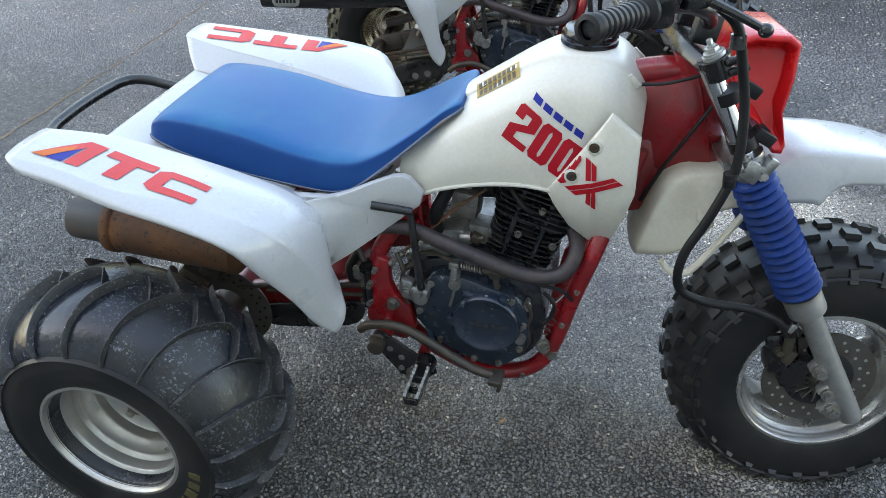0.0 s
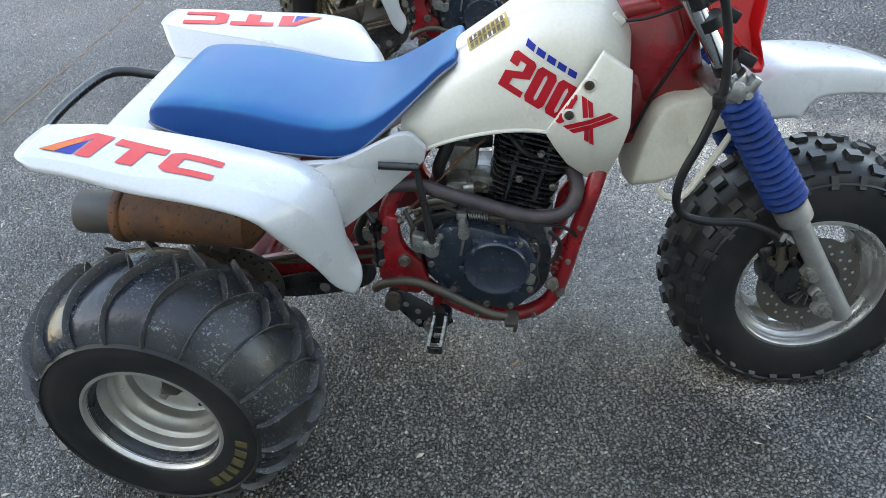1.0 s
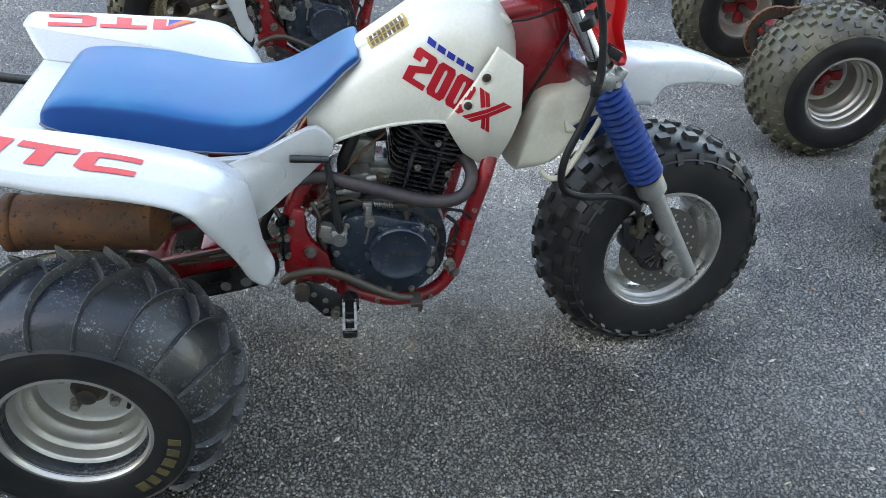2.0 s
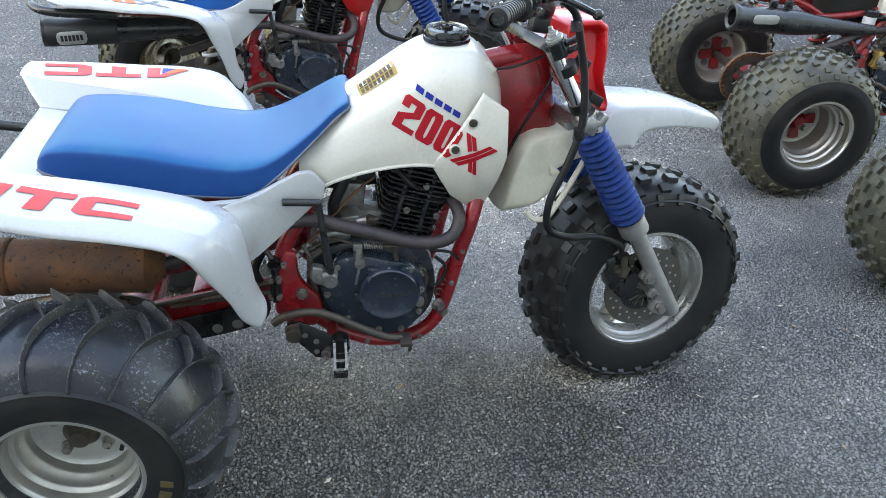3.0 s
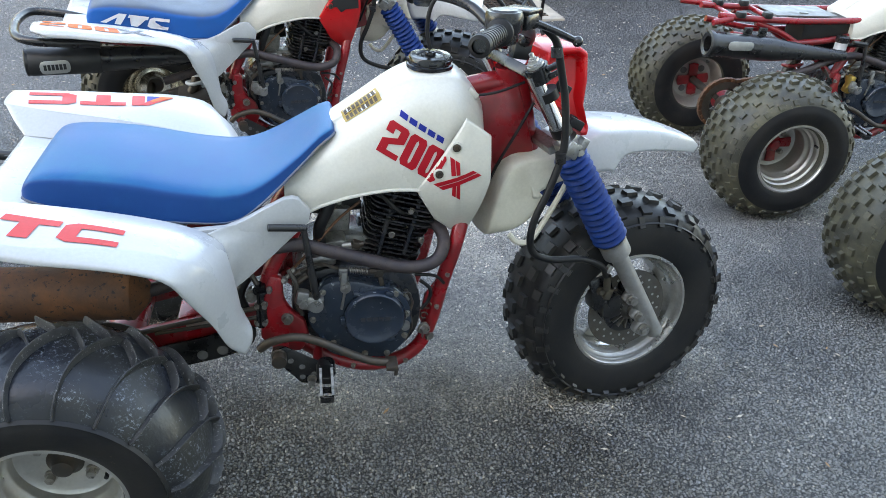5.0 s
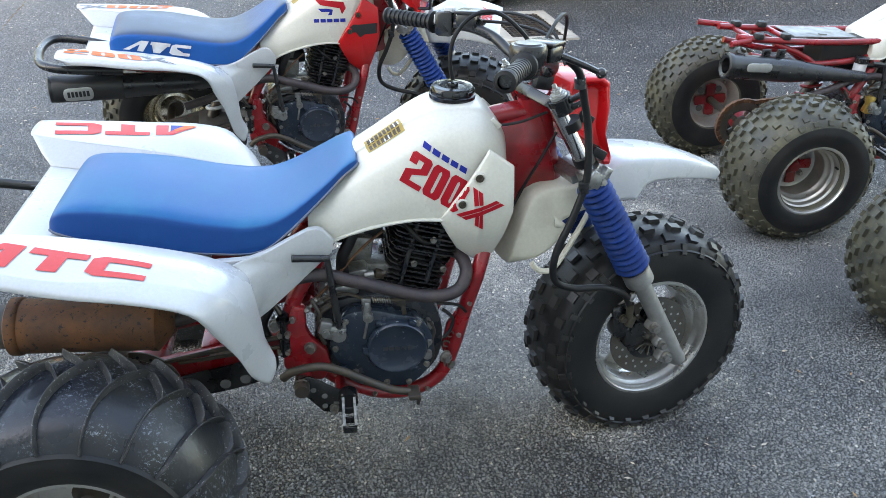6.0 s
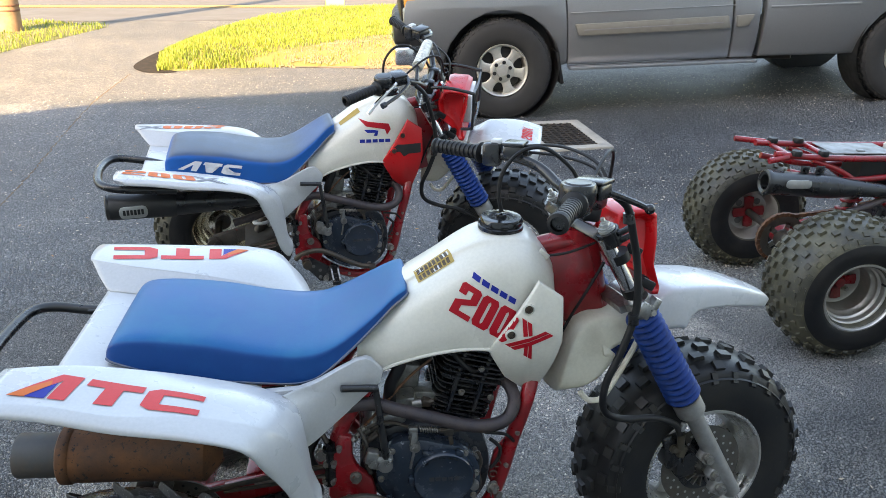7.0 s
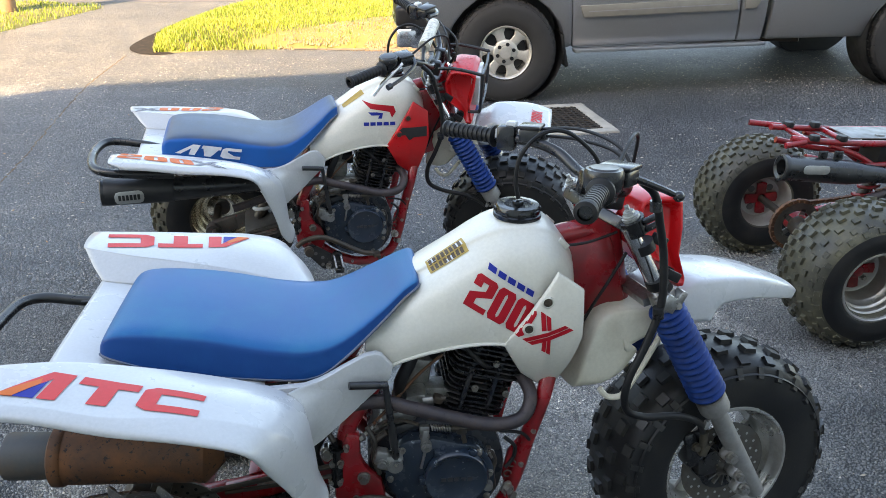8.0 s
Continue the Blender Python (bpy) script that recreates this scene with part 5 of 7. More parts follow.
        tube(peg, [(.456, s * .195, .250), (.456, s * .225, .250)], .021, 14, False)
        fp = part("foot_peg", peg, BLACK, root, "worn black steel toothed foot peg")
        for dx in (-.012, .012):
            b = bmesh.new()
            box(b, (.456 + dx, s * .263, .2615), (.0052, .098, .003), (0, 0, 0), .0008, 1)
            for k in range(10):
                box(b, (.456 + dx, s * (.219 + k * .0100), .2630), (.0055, .0055, .0055), (45, 0, 0))
            part("peg_teeth", b, PEG_EDGE, fp, "bare worn steel teeth")
    b = bmesh.new()
    tube(b, [(.318, -.190, .298), (.343, -.200, .322), (.394, -.205, .335), (.441, -.205, .321), (.513, -.205, .280), (.556, -.206, .260), (.592, -.207, .254)], .0095, 10)
    box(b, (.600, -.212, .254), (.026, .042, .012), (0, 0, 0), .003)
    box(b, (.609, -.212, .244), (.008, .040, .020), (0, 10, 0), .002)
    tube(b, [(.358, -.185, .284), (.358, -.225, .284)], .016, 14, False)
    part("brake_pedal", b, GREASE, root)
    b = bmesh.new()
    tube(b, [(.325, -.152, .430), (.325, -.152, .385), (.322, -.152, .33)], .009, 10, False)
    tube(b, [(.325, -.152, .345), (.325, -.152, .38)], .013, 12, False)
    bolt(b, (.325, -.152, .42), (0, 0, 1), .012, .02)
    part("rear_master_cylinder", b, BLACK, root)
    b = bmesh.new()
    tube(b, [(.30, -.12, .44), (.28, -.13, .40), (.29, -.13, .36)], .010, 10)
    part("rear_brake_line", b, HOSE, root)

    # grab bar
    b = bmesh.new()
    if o["grab"] == "none":
        pass
    elif o["grab"] == "plain":
        tube(b, [(-.10, -.165, .590), (-.24, -.165, .605), (-.30, -.160, .615), (-.335, -.128, .622), (-.345, -.05, .625), (-.345, .05, .625), (-.335, .128, .622), (-.30, .160, .615), (-.24, .165, .605), (-.10, .165, .590)], .0115, 12, True, 5)
        for s in (-1, 1):
            box(b, (-.20, s * .165, .606), (.055, .030, .006), (0, 0, 0), .002)
    else:
        tube(b, [(-.06, -.255, .622), (-.15, -.262, .630), (-.245, -.262, .640), (-.300, -.225, .646), (-.322, -.13, .648), (-.318, -.02, .648), (-.285, .035, .648), (-.19, .02, .640), (-.08, .0, .615)], .0140, 12, True, 5)
    if o["grab"] != "none":
        part("grab_bar", b, BLACK, root)

    # ---- front end, turned about the steering axis ----
    pivot = Vector((.905, 0, .70))
    axis = Vector((-math.sin(radians(STEER_LEAN)), 0, math.cos(radians(STEER_LEAN))))
    turn = Matrix.Translation(pivot) @ Matrix.Rotation(radians(o["steer"]), 4, axis) @ Matrix.Translation(-pivot)

    def add(name, bm, mat, label="", angle=40.0):
        ob = part(name, bm, mat, root, label, angle=angle)
        ob.matrix_basis = turn
        return ob

    fw = front_wheel(root, o["front_tread"])
    fw.matrix_basis = turn @ Matrix.Translation((1.192, 0, .256)) @ Matrix.Rotation(.3, 4, "Y")
    for s in (-1, 1):
        gaiter(add, s, BLUE_RUBBER)
        top, low = Vector((.856, s * .128, .870)), Vector((1.083, s * .128, .486))
        add("fork_tube", rod(top, low, .0165, 18), CHROME)
        way = (low - top).normalized()
        bm = bmesh.new()
        end = low + way * .318
        tube(bm, [low + way * .006, low + way * .02, low + way * .05, low + way * .20, end - way * .012, end], lambda t: .0275 - .007 * min(1, t * 2.5), 20, False)
        sl = add("fork_slider", bm, FORK_ALU)
        bm = bmesh.new()
        tube(bm, [low + way * .008, low + way * .012, low + way * .040, low + way * .046], lambda t: .0335 - .0015 * abs(t - .5), 22, False)
        box(bm, low + way * .075 + Vector((-.034, s * .004, -.012)), (.012, .012, .020), (0, 27, 0), .003)
        part("slider_collar", bm, FORK_ALU, sl)
        bm = bmesh.new()
        box(bm, end + Vector((-.036, s * .000, .030)), (.040, .030, .060), (0, 30, 0), .008)
        box(bm, end + Vector((-.056, s * .000, .062)), (.034, .026, .036), (0, 30, 0), .006)
        box(bm, end + Vector((-.084, s * .000, .112)), (.034, .026, .034), (0, 30, 0), .006)
        part("axle_lug", bm, FORK_ALU, sl)
        bolts("axle_bolt", [(*(end + Vector(q)), r) for q, r in (((-.046, s * .013, .024), .011), ((-.063, s * .012, .060), .009), ((-.090, s * .012, .112), .011))], sl, (0, s, 0), h=.016)
    bm = bmesh.new()
    tube(bm, [(1.190, -.13, .262), (1.190, .13, .262)], .010, 12, False)
    add("front_axle", bm, STEEL)
    # triple clamps
    lower = loft([[(.917 + dx, y, .704 + dz) for dx, dz in ((-.006, .006), (.022, .014), (.026, -.004), (.0, -.010))] for y in (-.115, -.06, 0, .06, .115)])
    lo = add("lower_clamp", lower, ALU, "bare alloy fork clamp")
    for s in (-1, 1):
        bm = bmesh.new()
        c = Vector((.949, s * .128, .716))
        w = Vector((.475, 0, -.88))
        tube(bm, [c - w * .020, c + w * .020], .0265, 20, False)
        box(bm, c + Vector((-.004, s * .026, 0)), (.032, .020, .034), (0, 28, 0), .004)
        box(bm, c + Vector((.022, s * .020, .008)), (.016, .024, .030), (0, 28, 0), .003)
        part("clamp_ring", bm, ALU, lo)
    for s in (-1, 1):
        bolts("clamp_bolt", [(.929, s * .156, .724)], lo, (-.9, 0, -.4), .008, .014)
        bolts("clamp_bolt", [(.964, s * .154, .709)], lo, (0, s, .1), .007, .010)
    bm2 = prism(round_outline([(.812, -.02), (.816, -.075), (.838, -.120), (.862, -.135), (.880, -.122), (.876, -.060), (.884, 0), (.876, .060), (.880, .122), (.862, .135), (.838, .120), (.816, .075), (.812, .02)], 3), -.011, .011, .003, axis="z")
    bm2.transform(Matrix.Translation((.848, 0, .872)) @ Matrix.Rotation(radians(27), 4, "Y") @ Matrix.Translation((-.848, 0, 0)))
    up_cl = add("upper_clamp", bm2, BLACK)
    for s in (-1, 1):
        bm = bmesh.new()
        c = Vector((.868, s * .128, .871))
        w = Vector((.475, 0, -.88))
        tube(bm, [c - w * .016, c + w * .016], .0245, 20, False)
        for k in (-.008, .008):
            tube(bm, [c + w * k + Vector((.010, s * .020, .004)), c + w * k + Vector((.036, s * .022, .016))], .0065, 10, False)
        part("clamp_ring", bm, BLACK, up_cl)
        b = rod((.861, s * .128, .886), (.858, s * .128, .891), .0175, 20)
        bolt(b, (.858, s * .128, .891), (-.45, 0, .88), .011, .010)
        bolt(b, (.8535, s * .128, .900), (-.45, 0, .88), .0048, .012)
        part("fork_cap", b, PLATE, up_cl, "pale zinc cap nut")
        # rubber clamps that hold the headlight shell to the fork
        for c in (Vector((.892, s * .128, .828)), Vector((.930, s * .128, .752))):
            w = Vector((.475, 0, -.88))
            b = bmesh.new()
            tube(b, [c - w * .010, c + w * .010], .0225, 18, False)
            box(b, c + Vector((.030, s * .006, .012)), (.034, .012, .020), (0, 28, 0), .003)
            part("shell_clamp", b, HOSE, up_cl, "black rubber clamp")
    # handlebar
    bm = bmesh.new()
    e = o["bar"]
    half = [(.647, .360 + e, .977 + e), (.690, .300 + e, .977 + e), (.735, .240 + e, .976 + e), (.790, .190 + e * .7, .972 + e), (.832, .150, .955 + e * .5), (.852, .100, .930), (.858, .05, .922)]
    tube(bm, [(x, -y, z) for x, y, z in half] + [(.859, 0, .922)] + half[::-1], .0115, 12, True, 5)
    bar = add("handlebar", bm, BLACK)
    clamp = Matrix.Translation((.858, 0, .922))
    bar.matrix_basis = turn @ clamp @ Matrix.Rotation(radians(o["bar_tilt"]), 4, "Y") @ clamp.inverted()
    for s in (-1, 1):
        bm = bmesh.new()
        box(bm, (.860, s * .055, .910), (.040, .030, .050), (0, 10, 0), .006)
        part("bar_mount", bm, BLACK, bar)
    for s in (-1, 1):
        a, b2 = Vector((.642, s * (.367 + e), .977 + e)), Vector((.728, s * (.250 + e), .976 + e))
        w = (b2 - a).normalized()
        L = (b2 - a).length
        prof = [(.012, 0), (.018, .002), (.0195, .008), (.0155, .012)]
        for k in range(9):
            h = .016 + k * (L - .03) / 9
            prof += [(.0172, h), (.0172, h + .006), (.0148, h + .007), (.0148, h + .0105)]
        prof += [(.024, L - .010), (.025, L - .004), (.013, L)]
        bm = lathe(bmesh.new(), prof, axis="z", segs=24)
        bm.transform(Matrix.Translation(a) @ w.to_track_quat("Z", "Y").to_matrix().to_4x4())
        part("grip", bm, HOSE, bar, "ribbed black rubber grip")
        sw = bmesh.new()
        c = Vector((.744, s * (.230 + e), .977 + e))
        box(sw, c, (.044, .042, .056), (0, 0, s * -35), .010)
        part("switch_housing", sw, BLACK, bar)
        bm = bmesh.new()
        q = Vector((.772, s * (.200 + e), .985 + e))
        box(bm, q + Vector((.016, 0, .002)), (.046, .056, .030), (0, 0, s * -35), .007)
        box(bm, q + Vector((.016, 0, .020)), (.050, .060, .008), (0, 0, s * -35), .003)
        part("brake_reservoir" if s < 0 else "lever_perch", bm, BLACK, bar)
        bm = bmesh.new()
        tube(bm, [(.805, s * .180, .985 + e), (.832, s * .200, .976), (.868, s * .212, .962), (.894, s * .218, .950)] if s < 0 and not o["pad"] else [(.805, s * .180, .985 + e), (.826, s * (.21 + e), .978 + e), (.808, s * (.28 + e), .968 + e), (.772, s * (.345 + e), .960 + e)], lambda t: .0075 - .002 * t, 8)
        if s < 0 and not o["pad"]:
            bmesh.ops.create_icosphere(bm, subdivisions=2, radius=.0105, matrix=Matrix.Translation((.897, s * .219, .949)))
        else:
            tube(bm, [(.772, s * (.343 + e), .960 + e), (.764, s * (.355 + e), .959 + e)], .010, 10, False)
        part("lever", bm, BLACK, bar)
    if o["pad"]:
        bm = bmesh.new()
        tube(bm, [(.690, -.245, .955), (.655, -.252, .925), (.618, -.255, .890), (.590, -.255, .856)], lambda t: .0055 + .002 * t, 8)
        part("brake_lever", bm, CHROME, root, "bent bright alloy lever")
        bm = bmesh.new()
        tube(bm, [(.838, -.150, .962 + e * .6), (.835, -.11, .985 + e), (.835, .11, .985 + e), (.838, .150, .962 + e * .6)], .007, 8, False)
        part("cross_bar", bm, BLACK, bar)
        part("bar_pad", rod((.835, -.105, .986 + e), (.835, .105, .986 + e), .021, 18), PAD, bar, "pale padded sleeve with dark print")
    drum = solid_lathe([(.028, -.020), (.033, -.014), (.034, .012), (.031, .018), (.026, .0185), (.024, .021), (.012, .022)], segs=28, axis="z")
    drum.transform(Matrix.Translation((.744, -.226 - e, .990 + e)))
    part("throttle_housing", drum, BLACK, bar)
    bm = bmesh.new()
    box(bm, (.752, .226 + e, 1.006 + e), (.022, .024, .014), (0, 0, -35), .003)
    part("switch_button", bm, WHITE_INK, bar, "pale switch plate")
    bm = bmesh.new()
    box(bm, (.726, .243 + e, .985 + e), (.006, .018, .020), (0, 0, -35), .001)
    part("switch_label", bm, WHITE_INK, bar)
    # mirror of cables over the bars
    bm = bmesh.new()
    tube(bm, [(.80, .19, 1.00), (.86, .10, 1.012), (.90, .0, .99), (.91, -.05, .93)], .0036, 8)
    tube(bm, [(.80, .20, .985), (.87, .13, .985), (.925, .05, .965), (.92, .02, .90)], .0036, 8)
    tube(bm, [(.80, -.17, 1.00), (.865, -.10, 1.035), (.905, -.05, 1.02), (.915, -.02, .95)], .0036, 8)
    part("cable", bm, HOSE, bar)
    bm = bmesh.new()
    tube(bm, [(.690, 0, .895), (.682, 0, .935), (.690, .0, .985), (.725, .0, 1.025), (.775, .0, 1.03), (.83, 0, .99), (.855, 0, .95)], .0045, 8)
    part("vent_hose", bm, HOSE, root)
    # front brake hose, caliper
    bm = bmesh.new()
    tube(bm, [(.838, -.192, .972), (.868, -.190, .945), (.887, -.185, .89), (.905, -.182, .82), (.912, -.180, .73), (.890, -.178, .645), (.862, -.172, .565), (.868, -.165, .500), (.920, -.155, .468), (1.00, -.150, .455), (1.060, -.140, .425), (1.090, -.12, .385)], .0078, 10, True, 6)
    bh = add("brake_hose", bm, HOSE)
    for q, r in (((.905, -.182, .722), (.908, -.181, .700)), ((.872, -.187, .935), (.874, -.187, .915))):
        bm = bmesh.new()
        tube(bm, [q, r], .0110, 12, False)
        part("hose_clip", bm, BLACK, bh)
    bm = bmesh.new()
    box(bm, (1.102, -0.075, 0.325), (.062, .050, .095), (0, -14, 0), .012)
    box(bm, (1.132, -0.082, 0.280), (.050, .040, .060), (0, -8, 0), .008)
    tube(bm, [(1.135, -.09, .300), (1.135, -.108, .300)], .020, 16, False)
    tube(bm, [(1.160, -.09, .335), (1.160, -.108, .335)], .015, 14, False)
    cal = add("front_caliper", bm, BLACK)
    bm = bmesh.new()
    tube(bm, [(1.095, -.12, .385), (1.100, -.115, .345)], .009, 12, False)
    box(bm, (1.108, -.11, .330), (.018, .014, .030), (0, 20, 0), .003)
    bolt(bm, (1.092, -.10, .335), r=.008, h=.012)
    part("hose_fitting", bm, DULL_BRASS, cal)
    ff = front_fender(add, o)
    ff.matrix_basis = turn @ Matrix.Translation(o["fender_shift"])
    bm = bmesh.new()
    tube(bm, [(.978, -.092, .628), (.962, -.095, .600), (.930, -.097, .545), (.903, -.097, .503), (.888, -.095, .492), (.866, -.090, .494), (.850, -.086, .512)], .0065, 8)
    part("hose_guide", bm, YELLOWED, ff)

    # headlight shell
    ring = [(.893, .862), (.912, .902), (.930, .909), (.985, .909), (1.002, .898), (1.000, .845), (.990, .792), (1.002, .742), (.998, .730), (.984, .730), (.952, .776), (.905, .806)]
    rows = []
    for f, sc in ((-.70, .60), (-.72, .70), (-.96, .84), (-1.0, .90), (-.97, .97), (-.88, 1.0), (0.0, 1.0), (.88, 1.0), (.97, .97), (1.0, .90), (.96, .84), (.72, .70), (.70, .60)):
        rows.append([(.950 + (x - .950) * sc, f * (.082 + max(0.0, .905 - z) * .24), .835 + (z - .835) * sc) for x, z in ring])
    hl = softened(add("headlight_shell", loft(rows), RED_PLASTIC, o["shell_label"], 30), .003)
    hl.matrix_basis = turn @ Matrix.Translation(o["shell_shift"])
    for s in (-1, 1):
        for q, y, r in (((.958, .765), .108, .013),):
            bm = bmesh.new()
            tube(bm, [(q[0], s * y, q[1]), (q[0], s * (y + .016), q[1])], r, 14, False)
            part("shell_grommet", bm, HOSE, hl)
    lens = prism([(.070, .782), (.070, .890), (-.070, .890), (-.070, .782)], .985, 1.016, .006, axis="x") if o["guard"] else prism([(.062, .785), (.062, .885), (-.062, .885), (-.062, .785)], .985, 1.003, .004, axis="x")
    part("headlight_lens", lens, LENS, hl, "pale headlight lens")
    if o["guard"]:
        bm = bmesh.new()
        for s in (-1, 1):
            tube(bm, [(.985, s * .108, .775), (1.016, s * .108, .778), (1.026, s * .107, .79), (1.026, s * .105, .905), (1.016, s * .105, .918), (.93, s * .105, .930), (.872, s * .105, .925)], .006, 8, True, 4)
        for z in (.790, .912):
            tube(bm, [(1.026, -.106, z), (1.030, 0, z), (1.026, .106, z)], .005, 8)
        g = add("headlight_guard", bm, BLACK)
        g.matrix_basis = turn @ Matrix.Translation(o["shell_shift"])
    return root, dict(fender=fend, seat=st, tank=tk, shrouds=shrouds, panels=panels, front_fender=ff)


# ---- ground, drive, road, grass ----
def rise(x, y):
    """The drive climbs gently where the truck stands."""
    f = max(0.0, min(1.0, (y - 2.5) / 1.8))
    return .058 * max(0.0, min(x, 9.0) - 1.4) * f * f * (3 - 2 * f)


def sheet(name, outline, z, material, label, category, kind="structure"):
    bm = bmesh.new()
    bm.faces.new([bm.verts.new((x, y, z)) for x, y in outline])
    bmesh.ops.triangulate(bm, faces=bm.faces)
    return tagged(part(name, bm, material, None), label, category, "", kind)


def ground():
    xs = [-300, -60, -12, -4, 0, 1.4] + [1.4 + .4 * k for k in range(1, 20)] + [9.4, 14, 60, 300]
    ys = [-300, -60, -12, -4, 0, 2.5] + [2.5 + .3 * k for k in range(1, 7)] + [6, 9, 14, 60, 300]
    bm = bmesh.new()
    rows = [[bm.verts.new((x, y, rise(x, y))) for x in xs] for y in ys]
    for a, b in zip(rows, rows[1:]):
        for k in range(len(xs) - 1):
            bm.faces.new((a[k], a[k + 1], b[k + 1], b[k]))
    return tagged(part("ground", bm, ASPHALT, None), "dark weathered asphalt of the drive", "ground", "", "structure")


ground()


def house():
    """An unseen house added behind the eye; its eave line is shaped so that its shadow lies over the machines."""
    root = thing("house", "unseen pale sided house with dark shingle roof, added for its shadow", "house", at=Matrix.Translation((0, -3.6, 0)))
    wall = surface("pale_siding", (0.62, 0.60, 0.55), 0.6, scale=4)
    roof = surface("roof_shingle", (0.08, 0.075, 0.07), 0.85, scale=5)
    # Eave heights are solved from the wanted shadow edge on the ground.
    eaves = [(-13.482, 1.122), (-6.327, 4.245), (-5.865, 4.508), (-4.735, 4.739), (-4.309, 4.821), (-3.856, 5.248), (-3.509, 5.969), (-1.809, 6.741), (4.658, 6.998), (26.518, 6.998)]
    part("wall", prism([(-13.482, 0)] + [(x, z - .12) for x, z in eaves] + [(26.518, 0)], -7.0, -.05), wall, root, smooth=False)
    part("roof", prism([(x, z - .10) for x, z in eaves[::-1]] + eaves, -7.2, 0.0), roof, root, smooth=False)
    for x in (-2.2, 2.6):
        b = bmesh.new()
        box(b, (x, 0.0, 1.1), (2.7, .06, 2.2), (0, 0, 0), .01)
        g = part("garage_door", b, surface("garage_door_paint", (0.66, 0.65, 0.62), 0.5), root)
    return root


house()


# ---- the machines ----
def decals_main(p):
    trees = tree_of([p["tank"]] + p["shrouds"])
    ft = tree_of([p["fender"]])
    for s in (-1, 1):
        way = (0, -s, 0)
        q = [(.569, s * .3, .729), (.738, s * .3, .628), (.765, s * .3, .692), (.600, s * .3, .789)]
        place = quad_map(q if s < 0 else [q[1], q[0], q[3], q[2]])
        for k, g in enumerate(number_polys()):
            if k < 3:
                decal("number_decal", g, place, trees[:1], way, RED_INK, p["tank"], "red model number decal", cell=.008)
            if k > 1:
                decal("number_decal", g, place, trees[1:], way, RED_INK, p["shrouds"][0 if s < 0 else 1], "red model number decal", cell=.004)
        q = [(.615, s * .3, .791), (.704, s * .3, .736), (.708, s * .3, .751), (.620, s * .3, .805)]
        place = quad_map(q if s < 0 else [q[1], q[0], q[3], q[2]])
        for k in range(5):
            bar = [[(k * .205, .25), (k * .205 + .16, .25), (k * .205 + .16, 1), (k * .205, 1)]]
            decal("maker_mark", bar, place, trees, way, BLUE_INK, p["tank"], "plain blue bar")
        # letters on the fender
        q = [(-.205, s * .327, .9), (.113, s * .365, .9), (.118, s * .307, .9), (-.187, s * .250, .9)]
        place = quad_map(q if s < 0 else [q[1], q[0], q[3], q[2]])
        for k, g in enumerate(text_polys("ATC", 0.08)):
            decal("letter_decal", g, place, ft, (0, 0, -1), CORAL_INK if k or s > 0 else CORAL_INK, p["fender"])
        decal("letter_accent", [[(.075, .0), (.195, .0), (.195, .64)]], place, ft, (0, 0, -1), BLUE_INK, p["fender"], "blue wedge of the first letter")
        decal("letter_accent", [[(.0, .0), (.09, .0), (.17, .50), (.155, .70)]], place, ft, (0, 0, -1), ORANGE_INK, p["fender"], "orange tip of the first letter", lift=.0022)
    place = quad_map([(.513, -.075, .772), (.586, -.075, .820), (.576, -.068, .862), (.504, -.068, .808)])
    lab = decal("warning_label", [[(0, 0), (1, 0), (1, 1), (0, 1)]], place, trees, (0, .75, -.66), LABEL_INK, p["tank"], "amber warning label")
    bars = [[(x, y), (x + .075, y), (x + .075, y + .36), (x, y + .36)] for x in (.06, .17, .28, .39, .50, .61, .72, .83) for y in (.10, .54)]
    pale = [[(x, y), (x + .20, y), (x + .20, y + .30), (x, y + .30)] for x, y in ((.05, .62), (.42, .08), (.74, .58))]
    decal("label_panel", pale, place, trees, (0, .75, -.66), WHITE_INK, p["tank"], "pale panels of the label", lift=.0021)
    decal("print_bar", bars, place, trees, (0, .75, -.66), BROWN_INK, p["tank"], "dark bars of small print", lift=.0026)


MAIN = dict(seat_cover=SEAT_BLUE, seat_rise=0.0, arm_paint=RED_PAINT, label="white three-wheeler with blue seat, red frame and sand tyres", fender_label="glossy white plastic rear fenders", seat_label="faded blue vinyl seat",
            tank_label="aged white plastic tank cover", shroud=CREAM, shroud_label="", front_fender_label="white plastic front fender", muffler="rusty", spin=0.1, rear_tyre="paddle",
            rear_rim=RIM_ALU, hub=None, grab="plain", steer=11.0, track=.415, axle_x=-.022, rear_brake=True, pad=False, fender_shift=(0, 0, -.006), shell_shift=(0, 0, 0), fender_tip=1.0, front_tread=RUBBER, shell_label="red plastic headlight shell", guard=False, body=True, fender_width=1.0, bar=0.0, bar_tilt=0.0, rear_sides=(-1, 1))
first, pieces = trike(MAIN)
decals_main(pieces)
first.matrix_world = pose(0, -.03, 0, 0, 0, 1.8)

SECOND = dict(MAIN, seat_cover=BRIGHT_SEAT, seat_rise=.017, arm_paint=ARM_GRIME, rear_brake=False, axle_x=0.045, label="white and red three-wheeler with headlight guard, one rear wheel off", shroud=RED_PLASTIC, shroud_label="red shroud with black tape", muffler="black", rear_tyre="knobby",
              grab="wide", steer=-24.0, guard=True, seat_label="bright blue seat with white letters", fender_width=.72, bar=.02, bar_tilt=-4.0, rear_sides=(1,), rear_rim=GOLD_CHROME, track=.285, pad=True, fender_shift=(.03, 0, .005), shell_shift=(.008, 0, .004), fender_tip=1.7)
second, pieces2 = trike(SECOND)


